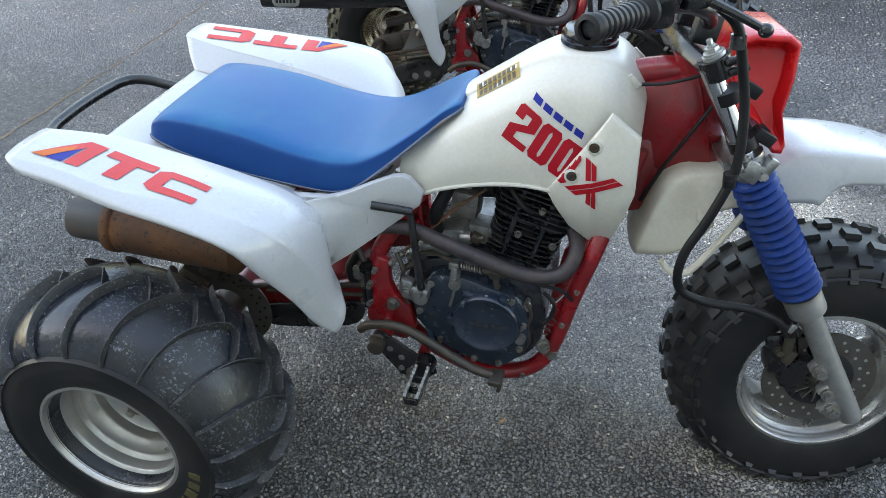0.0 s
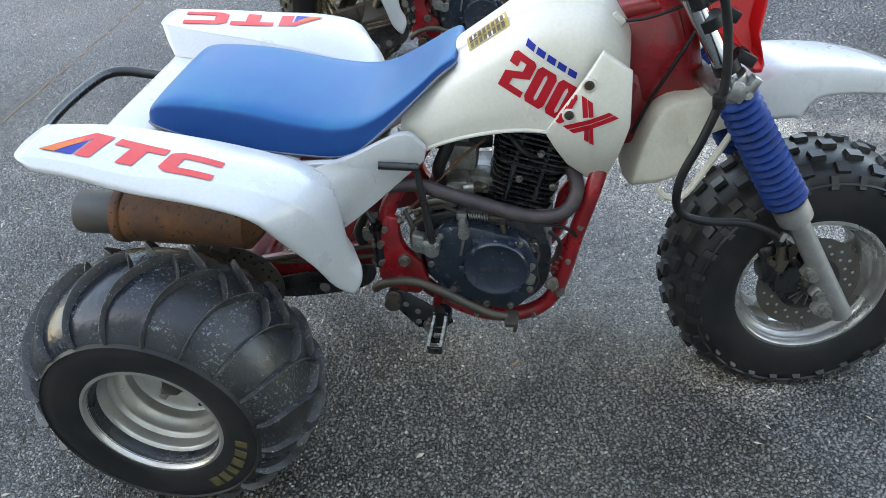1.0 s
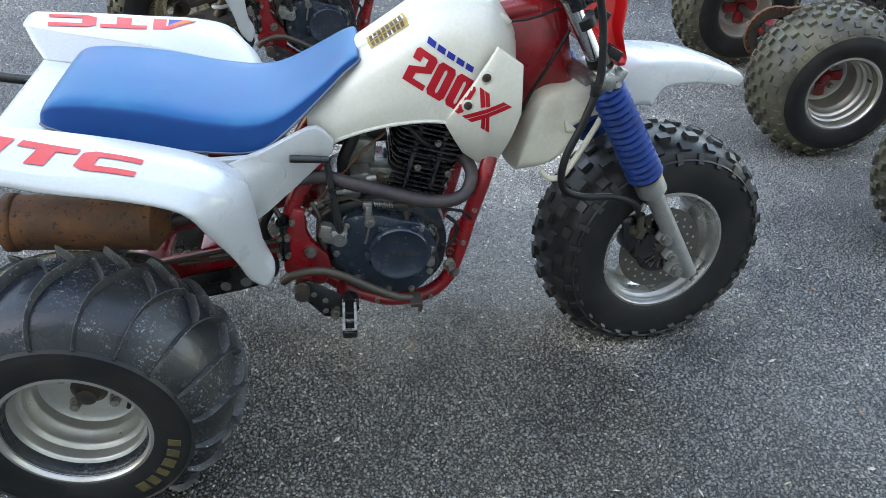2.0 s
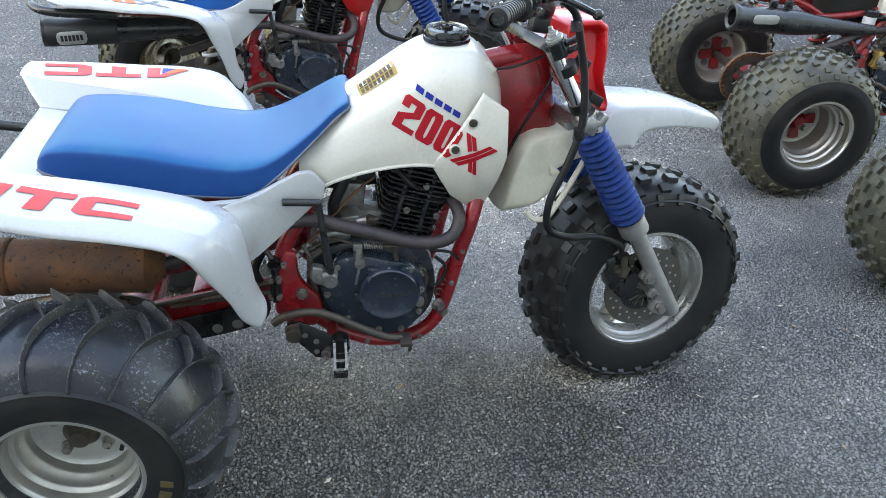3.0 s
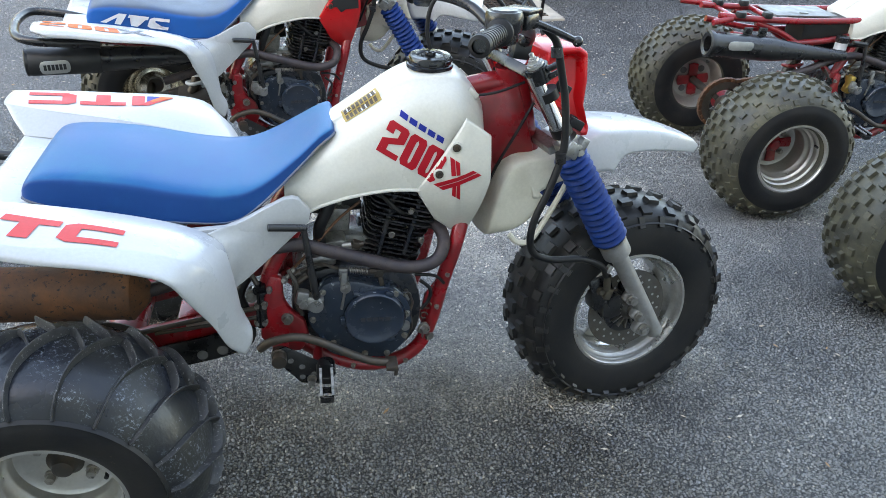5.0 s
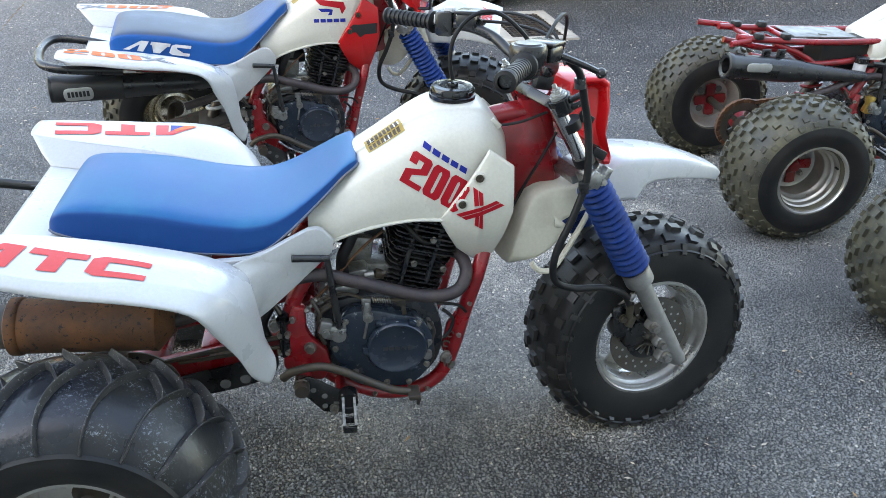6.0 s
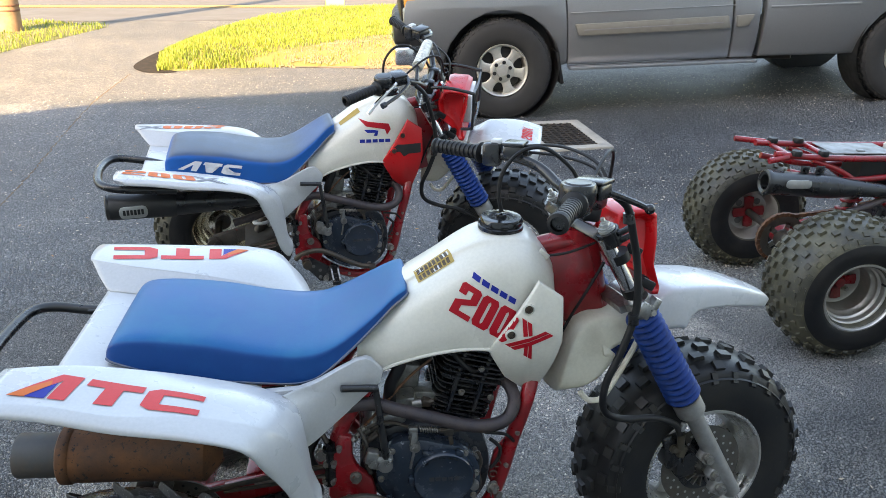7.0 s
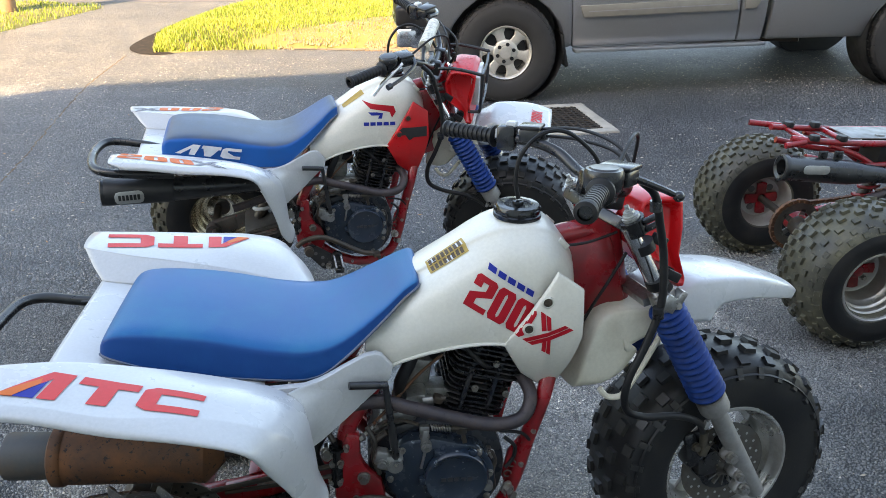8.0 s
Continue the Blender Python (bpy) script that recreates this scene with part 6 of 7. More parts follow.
def decals_second(p):
    trees = tree_of([p["tank"]] + p["shrouds"])
    st = tree_of([p["seat"]])
    ft = tree_of([p["fender"]])
    # white letters on the seat's side
    place = quad_map([(-.060, -.3, .662), (.146, -.3, .628), (.150, -.3, .664), (-.038, -.3, .694)])
    for g in text_polys("ATC", .08, .12):
        decal("letter_decal", g, place, st, (0, 1, 0), WHITE_INK, p["seat"], "white letter on the seat", lift=.009, cell=.006)
    # number on the fender
    q = [(-.222, -.272, .9), (.095, -.335, .9), (.070, -.288, .9), (-.212, -.234, .9)]
    for s in (-1, 1):
        r = [(x, -s * y, z) for x, y, z in q]
        place = quad_map(r if s < 0 else [r[1], r[0], r[3], r[2]])
        for k, g in enumerate(text_polys("200X", .12)):
            decal("number_decal", g, place, ft, (0, 0, -1), GREY_INK if k == 3 else ORANGE_INK, p["fender"])
    # winged badge, drawn as plain shapes
    place = quad_map([(.572, -.3, .703), (.690, -.3, .703), (.690, -.3, .795), (.572, -.3, .795)])
    decal("wing_badge", [[(.02, 1), (.30, .92), (.92, .84), (.98, .62), (.86, .40), (.80, .62), (.55, .68), (.24, .74)]], place, trees, (0, 1, 0), RED_INK, p["tank"], "red wing shape")
    decal("wing_badge", [[(.16, .62), (.42, .62), (.60, .58), (.56, .38), (.44, .38), (.50, .50), (.26, .50)]], place, trees, (0, 1, 0), BLUE_INK, p["tank"], "blue wing shape")
    for k in range(5):
        x = .02 + k * .195
        decal("maker_mark", [[(x, .12), (x + .155, .12), (x + .155, .25), (x, .25)]], place, trees, (0, 1, 0), BLUE_INK, p["tank"], "plain dark blue bar")
    place = quad_map([(.660, -.3, .640), (.800, -.3, .640), (.800, -.3, .760), (.660, -.3, .760)])
    decal("tape_patch", [[(.10, .30), (.32, .44), (.34, .58), (.94, .62), (.94, .32), (.62, .30), (.50, .20), (.40, .36)]], place, trees, (0, 1, 0), TAPE, p["shrouds"][0], "torn strip of black tape")
    place = quad_map([(.513, -.075, .772), (.586, -.075, .820), (.578, -.075, .852), (.509, -.075, .797)])
    decal("warning_label", [[(0, 0), (1, 0), (1, 1), (0, 1)]], place, trees, (0, .75, -.66), LABEL_INK, p["tank"], "amber warning label")


decals_second(pieces2)


def fender_number(p):
    tip = tree_of([p["front_fender"]])
    place = quad_map([(1.225, -.045, .9), (1.225, .045, .9), (1.185, .045, .9), (1.185, -.045, .9)])
    for g in text_polys("200X", .12):
        decal("number_decal", g, place, tip, (0, 0, -1), CORAL_INK, p["front_fender"], "small pink-red number decal")


fender_number(pieces2)
second.matrix_world = pose(-.2144, 1.2997, -.006, 2.69, -1.05, 8.69)

THIRD = dict(MAIN, rear_brake=False, axle_x=0.0, label="stripped three-wheeler with bare red frame and muddy tyres", muffler="high", rear_tyre="knobby", grab="none", steer=0.0, body=False, hub=RED_PAINT, shroud=WHITE)
third, _ = trike(THIRD)
third.matrix_world = pose(2.14, 1.385, 0, 0, 0, 0)


# ---- loose wheel standing beside the machines ----
def loose_wheel():
    w = rear_tyre(None, "knobby", "wheel")
    rear_rim(w, RED_PAINT)
    tagged(w, "muddy knobby wheel standing on the drive", "wheel")
    w.matrix_world = pose(2.262, .30, .268, 0, 20, -4)
    return w


loose_wheel()


# ---- drain ----
def drain():
    root = thing("drain", "square cast iron drain grate in a concrete collar", "drain", at=pose(1.78, 4.08, .024, 0, -2, 5))
    conc = surface("pale_concrete", (0.34, 0.32, 0.28), 0.85, dirt=(0.16, 0.15, 0.13), grime=0.7, scale=6, fine=90, relief=0.5)
    iron = surface("cast_iron", (0.030, 0.027, 0.025), 0.6, 0.5, dirt=(0.08, 0.05, 0.03), grime=0.7, scale=20)
    w, l, t = .27, .41, .085
    for cx, cy, sx, sy in ((0, -l + t / 2, 2 * w, t), (0, l - t / 2, 2 * w, t), (-w + t / 2, 0, t, 2 * (l - t)), (w - t / 2, 0, t, 2 * (l - t))):
        b = bmesh.new()
        box(b, (cx, cy, 0.0), (sx, sy, .024), (0, 0, 0), .004)
        part("collar", b, conc, root)
    b = bmesh.new()
    box(b, (0, 0, -.002), (2 * (w - t), 2 * (l - t), .010))
    part("pit", b, TAPE, root, smooth=False)
    for k in range(7):
        b = bmesh.new()
        box(b, (-w + t + (k + .5) * 2 * (w - t) / 7, 0, .006), (.018, 2 * (l - t), .012), (0, 0, 0), .002, 1)
        part("grate_bar", b, iron, root, smooth=False)
    for k in range(12):
        b = bmesh.new()
        box(b, (0, -l + t + (k + .5) * 2 * (l - t) / 12, .0055), (2 * (w - t), .018, .010), (0, 0, 0), .002, 1)
        part("grate_bar", b, iron, root, smooth=False)
    return root


drain()


# ---- pickup truck ----
def truck():
    root = thing("pickup_truck", "silver grey pickup truck parked on the drive", "truck", at=pose(1.44, 4.67, 0, 0, -3.3, 0))
    paint, pt, shader = shade("silver_truck_paint", (0.20, 0.207, 0.220), 0.30, 0.6, 0.6)
    pt.links.new(mixed(pt, ramp(pt, noise_tex(pt, 240, 3), [(0.35, (0, 0, 0)), (0.65, (1, 1, 1))]), (0.195, 0.203, 0.216), (0.240, 0.249, 0.263)), shader.inputs["Base Color"])
    tan = surface("pewter_trim", (0.15, 0.145, 0.128), 0.45, 0.2, grime=0.3)
    glass = surface("dark_truck_glass", (0.02, 0.022, 0.024), 0.08, grime=0.2, relief=0.0)
    amber = surface("amber_lens", (0.55, 0.22, 0.03), 0.2, grime=0.2)
    tyre_m = surface("truck_tyre", (0.010, 0.010, 0.011), 0.7, dirt=(0.022, 0.021, 0.019), grime=0.6, scale=8)
    wheel_m = surface("alloy_wheel", (0.52, 0.50, 0.46), 0.4, 0.7, dirt=(0.30, 0.27, 0.22), grime=0.5, scale=12)
    W = 1.98

    def tuck(z):
        """The sides lean in above and below the belt line."""
        return .42 * max(0.0, z - .80) ** 2 + .55 * max(0.0, .80 - z) ** 2

    def side_slab(name, outline, y0, y1, mat, bev=.012):
        bm = prism(outline, y0, y1, bev)
        for k in range(17):
            bmesh.ops.bisect_plane(bm, geom=bm.verts[:] + bm.edges[:] + bm.faces[:], plane_co=(0, 0, .44 + .045 * k), plane_no=(0, 0, 1))
        for v in bm.verts:
            v.co.y += tuck(v.co.z) * (1 if y0 < W / 2 else -1)
        return part(name, bm, mat, root)

    def arch(cx, r=.47, z0=.40, n=12, flat=1.0):
        out = []
        for k in range(n + 1):
            a = math.pi * k / n
            out.append((cx - r * math.cos(a), max(z0, .385 + r * flat * math.sin(a))))
        return out
    front = [(-.79, .70), (-.735, 1.03), (-.30, 1.10), (.48, 1.12), (.53, .42), (.49, .40)] + arch(0)[::-1] + [(-.50, .52), (-.77, .60)]
    door = [(.535, .405), (.485, 1.13), (1.81, 1.13), (1.865, .405)]
    rear_cab = [(1.877, .405), (1.822, 1.13), (2.055, 1.13), (2.075, .405)]
    bed = [(2.115, .41), (2.105, 1.16), (4.60, 1.16), (4.60, .55), (3.90, .50)] + arch(3.38, .45)[::-1] + [(2.90, .40)]
    for side, ys in (("near", (0.0, .10)), ("far", (W - .10, W))):
        f = side_slab("front_wing", front, *ys, paint)
        d = side_slab("door", door, *ys, paint)
        c = side_slab("cab_corner", rear_cab, *ys, paint)
        b = side_slab("bed_side", bed, *ys, paint)
        y = -.012 if side == "near" else W - .004
        part("door_moulding", prism([(.60, .640), (.57, .730), (1.80, .752), (1.82, .655)], y, y + .020, .006), tan, d)
        part("moulding_groove", prism([(.64, .682), (.64, .688), (1.76, .706), (1.76, .700)], y - .0015, y + .004), GREY_INK, d)
        part("corner_moulding", prism([(1.875, .66), (1.865, .752), (2.01, .755), (1.97, .665)], y, y + .020, .006), tan, c)
        part("sill", prism([(.54, .375), (.54, .402), (2.08, .402), (2.08, .375)], ys[0] - .004, ys[1], .006), paint, root)
        for u, z, r in ((2.55, .955, .10),):
            part("fuel_flap", lathe(bmesh.new(), [(r, y + .006), (r + .004, y + .010), (r + .006, y + .014)], (u, 0, z), "y", 40), GREY_INK, b)
        part("bed_crease", prism([(2.14, .800), (2.14, .815), (2.88, .820), (2.88, .802)], y + .004, y + .02, .004), paint, b)
        part("door_crease", prism([(.53, .812), (.53, .820), (1.845, .835), (1.845, .827)], y + .004, y + .02, .003), paint, d)
        part("mud_flap", prism([(.43, .52), (.45, .52), (.50, .27), (.475, .26)], ys[0] + .02, ys[0] + .28, .003), HOSE, root)
        for cx in (0, 3.38):
            inner = lathe(bmesh.new(), [(.46, .012), (.46, .30), (.1, .31)] if side == "near" else [(.46, W - .012), (.46, W - .30), (.1, W - .31)], (cx, 0, .42), "y", 40)
            part("wheel_well", inner, TAPE, root)
    # body between the sides
    b = bmesh.new()
    box(b, (-.13, W / 2, .95), (1.20, W - .20, .28), (0, 0, 0), .03)
    part("bonnet", b, paint, root)
    part("cab", loft([[(u, y, z) for u, y in ((u0, .09), (u1, .09), (u1, W - .09), (u0, W - .09))] for u0, u1, z in ((.49, 2.06, 1.11), (.60, 2.02, 1.30), (.95, 1.92, 1.72), (1.06, 1.82, 1.78))]), paint, root, angle=20)
    for y in (.062, W - .062):
        part("side_window", prism([(.78, 1.22), (1.04, 1.62), (1.75, 1.65), (1.80, 1.22)], y, y + .02, .004), glass, root)
    b = bmesh.new()
    box(b, (3.35, W / 2, .70), (2.46, W - .22, .08))
    part("bed_floor", b, TAPE, root, smooth=False)
    b = bmesh.new()
    box(b, (4.55, W / 2, .86), (.08, W - .22, .62), (0, 0, 0), .02)
    part("tailgate", b, paint, root)
    b = bmesh.new()
    box(b, (1.85, W / 2, .40), (4.3, .55, .14))
    part("chassis", b, TAPE, root, smooth=False)
    b = bmesh.new()
    box(b, (1.75, .55, .36), (.07, .30, .06), (0, 0, 0), .01)
    tube(b, [(1.1, .6, .36), (2.1, .5, .36), (2.5, .28, .38)], .035, 10)
    part("exhaust", b, GREASE, root)
    # nose
    def bumper(low, high, out):
        """A bar bowed across the nose, its ends swept back round the corners."""
        rows = []
        for k in range(17):
            f = -1 + k / 8
            u = -.83 - out + .05 * f * f + .06 * max(0.0, abs(f) - .80) / .20
            v = W / 2 + f * (W / 2 + .01)
            rows.append([(u, v, low), (u - .03, v, low + .03), (u - .03, v, high - .03), (u, v, high), (u + .10, v, high), (u + .10, v, low)])
        return loft(rows)
    bp = part("front_bumper", bumper(.46, .615, .0), CHROME, root, "chrome bumper bar")
    part("bumper_top", bumper(.617, .77, -.01), HOSE, bp, "black plastic bumper top")
    for y in (-.012,):
        b = bmesh.new()
        box(b, (-.765, y + .07, .695), (.17, .14, .145), (0, 0, 0), .03, 3)
        part("bumper_end", b, HOSE, bp, "black plastic bumper corner")
        b = bmesh.new()
        box(b, (-.765, y + .07, .540), (.17, .14, .150), (0, 0, 0), .03, 3)
        part("bumper_end", b, CHROME, bp, "bright bumper corner")
    for y in (.02, W - .20):
        b = bmesh.new()
        box(b, (-.710, y + .09, .935), (.10, .20, .085), (0, 0, 0), .02, 3)
        part("turn_lens", b, amber, root, "amber turn signal")
        b = bmesh.new()
        box(b, (-.720, y + .09, .835), (.10, .20, .105), (0, 0, 0), .02, 3)
        part("headlight", b, PLATE, root)
    b = bmesh.new()
    box(b, (-.755, W / 2, .90), (.06, W - .46, .26), (0, 0, 0), .02)
    part("grille", b, HOSE, root)
    # wheels
    for cx in (0, 3.38):
        for y, s in ((.14, -1), (W - .14, 1)):
            shape = [(.196, -.10), (.232, -.125), (.31, -.130), (.352, -.120), (.378, -.095), (.385, 0), (.378, .095), (.352, .120), (.31, .130), (.232, .125), (.196, .10)]
            w = part("wheel", lathe(bmesh.new(), arc_profile(shape, 3), segs=64, closed=True), tyre_m, root, angle=75)
            w.matrix_basis = Matrix.Translation((cx, y, .389)) @ Matrix.Rotation(0 if s < 0 else math.pi, 4, "Z") @ Matrix.Rotation(.2, 4, "Y") @ Matrix.Diagonal((1.04, 1, 1.04, 1))
            bm = bmesh.new()
            knob_ring(bm, [(.384, -.055, 0, 0), (.384, 0, 0, .5), (.384, .055, 0, 0)], 40, (.014, .042, .044), .3)
            knob_ring(bm, [(.366, -.106, -.8, .5), (.366, .106, .8, .5)], 40, (.014, .034, .040))
            part("tread", bm, tyre_m, w)
            part("rim", lathe(bmesh.new(), [(.197, -.095), (.201, -.110), (.195, -.119), (.186, -.112), (.180, -.085), (.176, -.02), (.18, .09)], segs=56), wheel_m, w, angle=50)
            part("brake_drum", solid_lathe([(.17, .03), (.17, -.02), (.06, -.03)], segs=36), TAPE, w)
            for k in range(6):
                sp = prism([(.055, -.055), (.102, -.032), (.145, -.036), (.182, -.066), (.182, .066), (.145, .036), (.102, .032), (.055, .055)], -.092, -.066, .008)
                sp.transform(Matrix.Rotation(-2 * math.pi * k / 6, 4, "Y"))
                part("spoke", sp, wheel_m, w)
            part("hub", solid_lathe([(.096, -.070), (.094, -.094), (.086, -.100), (.050, -.100), (.046, -.108), (.030, -.110)], segs=40), wheel_m, w)
            for k in range(6):
                a = 2 * math.pi * k / 6 + .5
                nb = bmesh.new()
                tube(nb, [(.064 * math.cos(a), -.098, .064 * math.sin(a)), (.064 * math.cos(a), -.112, .064 * math.sin(a))], .014, 12, False)
                part("wheel_nut", nb, HOSE, w)
    return root


truck()


# ---- lawns, road, far side ----
SOIL = surface("dry_soil", (0.12, 0.078, 0.045), 0.95, dirt=(0.23, 0.17, 0.10), grime=0.8, scale=9, fine=60, relief=0.8)
ROAD = surface("pale_road", (0.075, 0.071, 0.068), 0.8, dirt=(0.055, 0.052, 0.05), grime=0.5, scale=1.5, fine=70, relief=0.3)


def grass_material(name, low, high):
    m, nt, p = shade(name, low, 0.75)
    rnd = nt.nodes.new("ShaderNodeNewGeometry").outputs["Random Per Island"]
    patch = noise_tex(nt, 1.3, 4)
    col = mixed(nt, 1.0, ramp(nt, rnd, [(0.0, low), (0.75, high), (1.0, (0.42, 0.36, 0.14))]), ramp(nt, patch, [(0.3, (0.75, 0.85, 0.7)), (0.7, (1.25, 1.15, 1.0))]), "MULTIPLY")
    nt.links.new(col, p.inputs["Base Color"])
    p.inputs["Transmission Weight"].default_value = 0.0
    tr = nt.nodes.new("ShaderNodeBsdfTranslucent")
    nt.links.new(col, tr.inputs[0])
    mx = nt.nodes.new("ShaderNodeMixShader")
    mx.inputs[0].default_value = 0.45
    nt.links.new(p.outputs[0], mx.inputs[1])
    nt.links.new(tr.outputs[0], mx.inputs[2])
    nt.links.new(mx.outputs[0], nt.nodes["Material Output"].inputs[0])
    return m


GRASS = grass_material("grass_blades", (0.10, 0.155, 0.018), (0.22, 0.25, 0.035))
TURF = surface("turf", (0.10, 0.10, 0.025), 0.95, dirt=(0.15, 0.11, 0.05), grime=0.7, scale=5, fine=40, relief=0.6)


def inside(x, y, poly):
    hit = False
    for (x0, y0), (x1, y1) in zip(poly, poly[1:] + poly[:1]):
        if (y0 > y) != (y1 > y) and x < (x1 - x0) * (y - y0) / (y1 - y0) + x0:
            hit = not hit
    return hit


def edge_gap(x, y, poly):
    best = 9.0
    for (x0, y0), (x1, y1) in zip(poly, poly[1:] + poly[:1]):
        dx, dy = x1 - x0, y1 - y0
        t = max(0.0, min(1.0, ((x - x0) * dx + (y - y0) * dy) / (dx * dx + dy * dy)))
        best = min(best, math.hypot(x - x0 - t * dx, y - y0 - t * dy))
    return best


def lawn(name, poly, rise, label, soft=True):
    """A low mound of turf inside an outline."""
    xs, ys = [p[0] for p in poly], [p[1] for p in poly]
    top = lambda x, y: .012 + rise * min(1.0, edge_gap(x, y, poly) / .55) ** .8 + .02 * noise.noise((x * 2, y * 2, 0))
    bm = bmesh.new()
    n = len(poly)
    rim = [bm.verts.new((x, y, -.01)) for x, y in (round_outline(poly, 5) if soft else poly)]
    bm.faces.new(rim)
    bmesh.ops.triangulate(bm, faces=bm.faces)
    for _ in range(7):
        long = [e for e in bm.edges if e.calc_length() > (.35 if max(e.verts[0].co.y, e.verts[1].co.y) < 14 else 3.0)]
        if not long:
            break
        bmesh.ops.subdivide_edges(bm, edges=long, cuts=1)
        bmesh.ops.triangulate(bm, faces=[f for f in bm.faces if len(f.verts) > 3])
    for v in bm.verts:
        if not v.is_boundary:
            v.co.z = top(v.co.x, v.co.y)
    tagged(part(name, bm, TURF, None), label, "lawn", "", "structure")
    return top


def blades(name, poly, top, count, height, label, rng, cover=1.0):
    verts, faces = [], []
    xs, ys = [p[0] for p in poly], [p[1] for p in poly]
    x0, x1, y0, y1 = min(xs), max(xs), min(ys), max(ys)
    made = tries = 0
    while made < count and tries < count * 12:
        tries += 1
        x, y = rng.uniform(x0, x1), y0 + (y1 - y0) * rng.random() ** 1.5
        if not inside(x, y, poly) or noise.noise((x * 1.1, y * 1.1, 3)) > cover + .2 * edge_gap(x, y, poly):
            continue
        if inside(x, y, BARE) and rng.random() < .90:
            continue
        z = top(x, y)
        a, h = rng.uniform(0, 6.28), height * rng.uniform(.5, 1.3) * (1 + .25 * noise.noise((x * 3, y * 3, 8)))
        w, bend, b = rng.uniform(.0035, .007), rng.uniform(.2, .8) * h, rng.uniform(0, 6.28)
        dx, dy = w * math.cos(a), w * math.sin(a)
        i = len(verts)
        verts += [(x - dx, y - dy, z - .01), (x + dx, y + dy, z - .01), (x - dx * .6 + bend * .4 * math.cos(b), y - dy * .6 + bend * .4 * math.sin(b), z + h * .6),
                  (x + dx * .6 + bend * .4 * math.cos(b), y + dy * .6 + bend * .4 * math.sin(b), z + h * .6), (x + bend * math.cos(b), y + bend * math.sin(b), z + h)]
        faces += [(i, i + 1, i + 3, i + 2), (i + 2, i + 3, i + 4)]
        made += 1
    me = bpy.data.meshes.new(name)
    me.from_pydata(verts, [], faces)
    me.materials.append(GRASS)
    return tagged(new(name, me), label, "grass", "", "stuff")


rng = random.Random(7)
MOUND = [(-1.80, 6.62), (-1.20, 6.85), (-.40, 7.0), (.50, 7.15), (1.5, 7.6), (3.0, 8.4), (9.0, 10.2), (9.5, 15.6), (2.0, 13.6), (-.80, 12.0), (-1.55, 10.6), (-1.95, 9.0), (-2.02, 7.6)]
BARE = [(-1.0, 6.98), (-.3, 6.95), (.6, 6.98), (2.0, 7.2), (2.6, 8.9), (1.1, 8.6), (.35, 8.3), (-.1, 7.7), (-.6, 7.35)]
LEFT_LAWN = [(-3.75, 7.3), (-3.55, 8.6), (-3.30, 10.1), (-4.2, 10.35), (-5.2, 10.3), (-12, 8.6), (-12, 3.2), (-6.0, 5.6)]
t1 = lawn("lawn_mound", MOUND, .16, "sunlit grass mound beside the drive")
blades("mound_grass", MOUND, t1, 90000, .045, "long sunlit yellow-green grass", rng, .45)
t2 = lawn("lawn_left", LEFT_LAWN, .05, "sunlit grass verge by the road", False)
blades("verge_grass", LEFT_LAWN, t2, 26000, .045, "sunlit yellow-green grass", rng, .6)
sheet("soil", round_outline([(-.95, 7.02), (-.3, 6.98), (.6, 7.0), (1.9, 7.2), (2.4, 8.0), (.6, 7.5), (-.2, 7.2), (-.8, 7.1)], 5), .006, SOIL, "bare dry soil at the lawn's edge", "soil")
# This second sheet paints the shadow beside the mound as a dark strip.
sheet("soil", round_outline([(-1.60, 6.60), (-1.88, 6.52), (-2.10, 6.85), (-2.13, 7.45), (-2.08, 8.2), (-2.05, 8.9), (-2.00, 9.3), (-1.97, 8.9), (-2.00, 7.7), (-1.84, 6.85)], 5), .006, surface("painted_mound_shade", (0.022, 0.019, 0.017), 0.95, dirt=(0.06, 0.048, 0.036), grime=0.8, scale=14, fine=70, relief=0.8, spec=0.05), "shadow along the mound, painted as a dark strip", "soil")


def clods(name, poly, top, step, seed, label):
    """Crumbs of dry earth over a bare stretch of the mound."""
    r2 = random.Random(seed)
    verts, faces = [], []
    xs, ys = [p[0] for p in poly], [p[1] for p in poly]
    for _ in range(int((max(xs) - min(xs)) * (max(ys) - min(ys)) / step ** 2)):
        x, y = r2.uniform(min(xs), max(xs)), r2.uniform(min(ys), max(ys))
        if not inside(x, y, poly) or noise.noise((x * 2.2, y * 2.2, 5)) > .15 + edge_gap(x, y, poly):
            continue
        r, z, a = step * r2.uniform(.3, 1.1), (top(x, y) if inside(x, y, MOUND) else .004), r2.uniform(0, 6.28)
        i = len(verts)
        verts += [(x + r * math.cos(a + k * 1.571), y + r * math.sin(a + k * 1.571), z - .012) for k in range(4)] + [(x + r * .3 * r2.uniform(-1, 1), y + r * .3 * r2.uniform(-1, 1), z + r * r2.uniform(.25, .7))]
        faces += [(i, i + 1, i + 4), (i + 1, i + 2, i + 4), (i + 2, i + 3, i + 4), (i + 3, i, i + 4)]
    me = bpy.data.meshes.new(name)
    me.from_pydata(verts, [], faces)
    me.materials.append(SOIL)
    return tagged(new(name, me), label, "soil", "", "stuff")


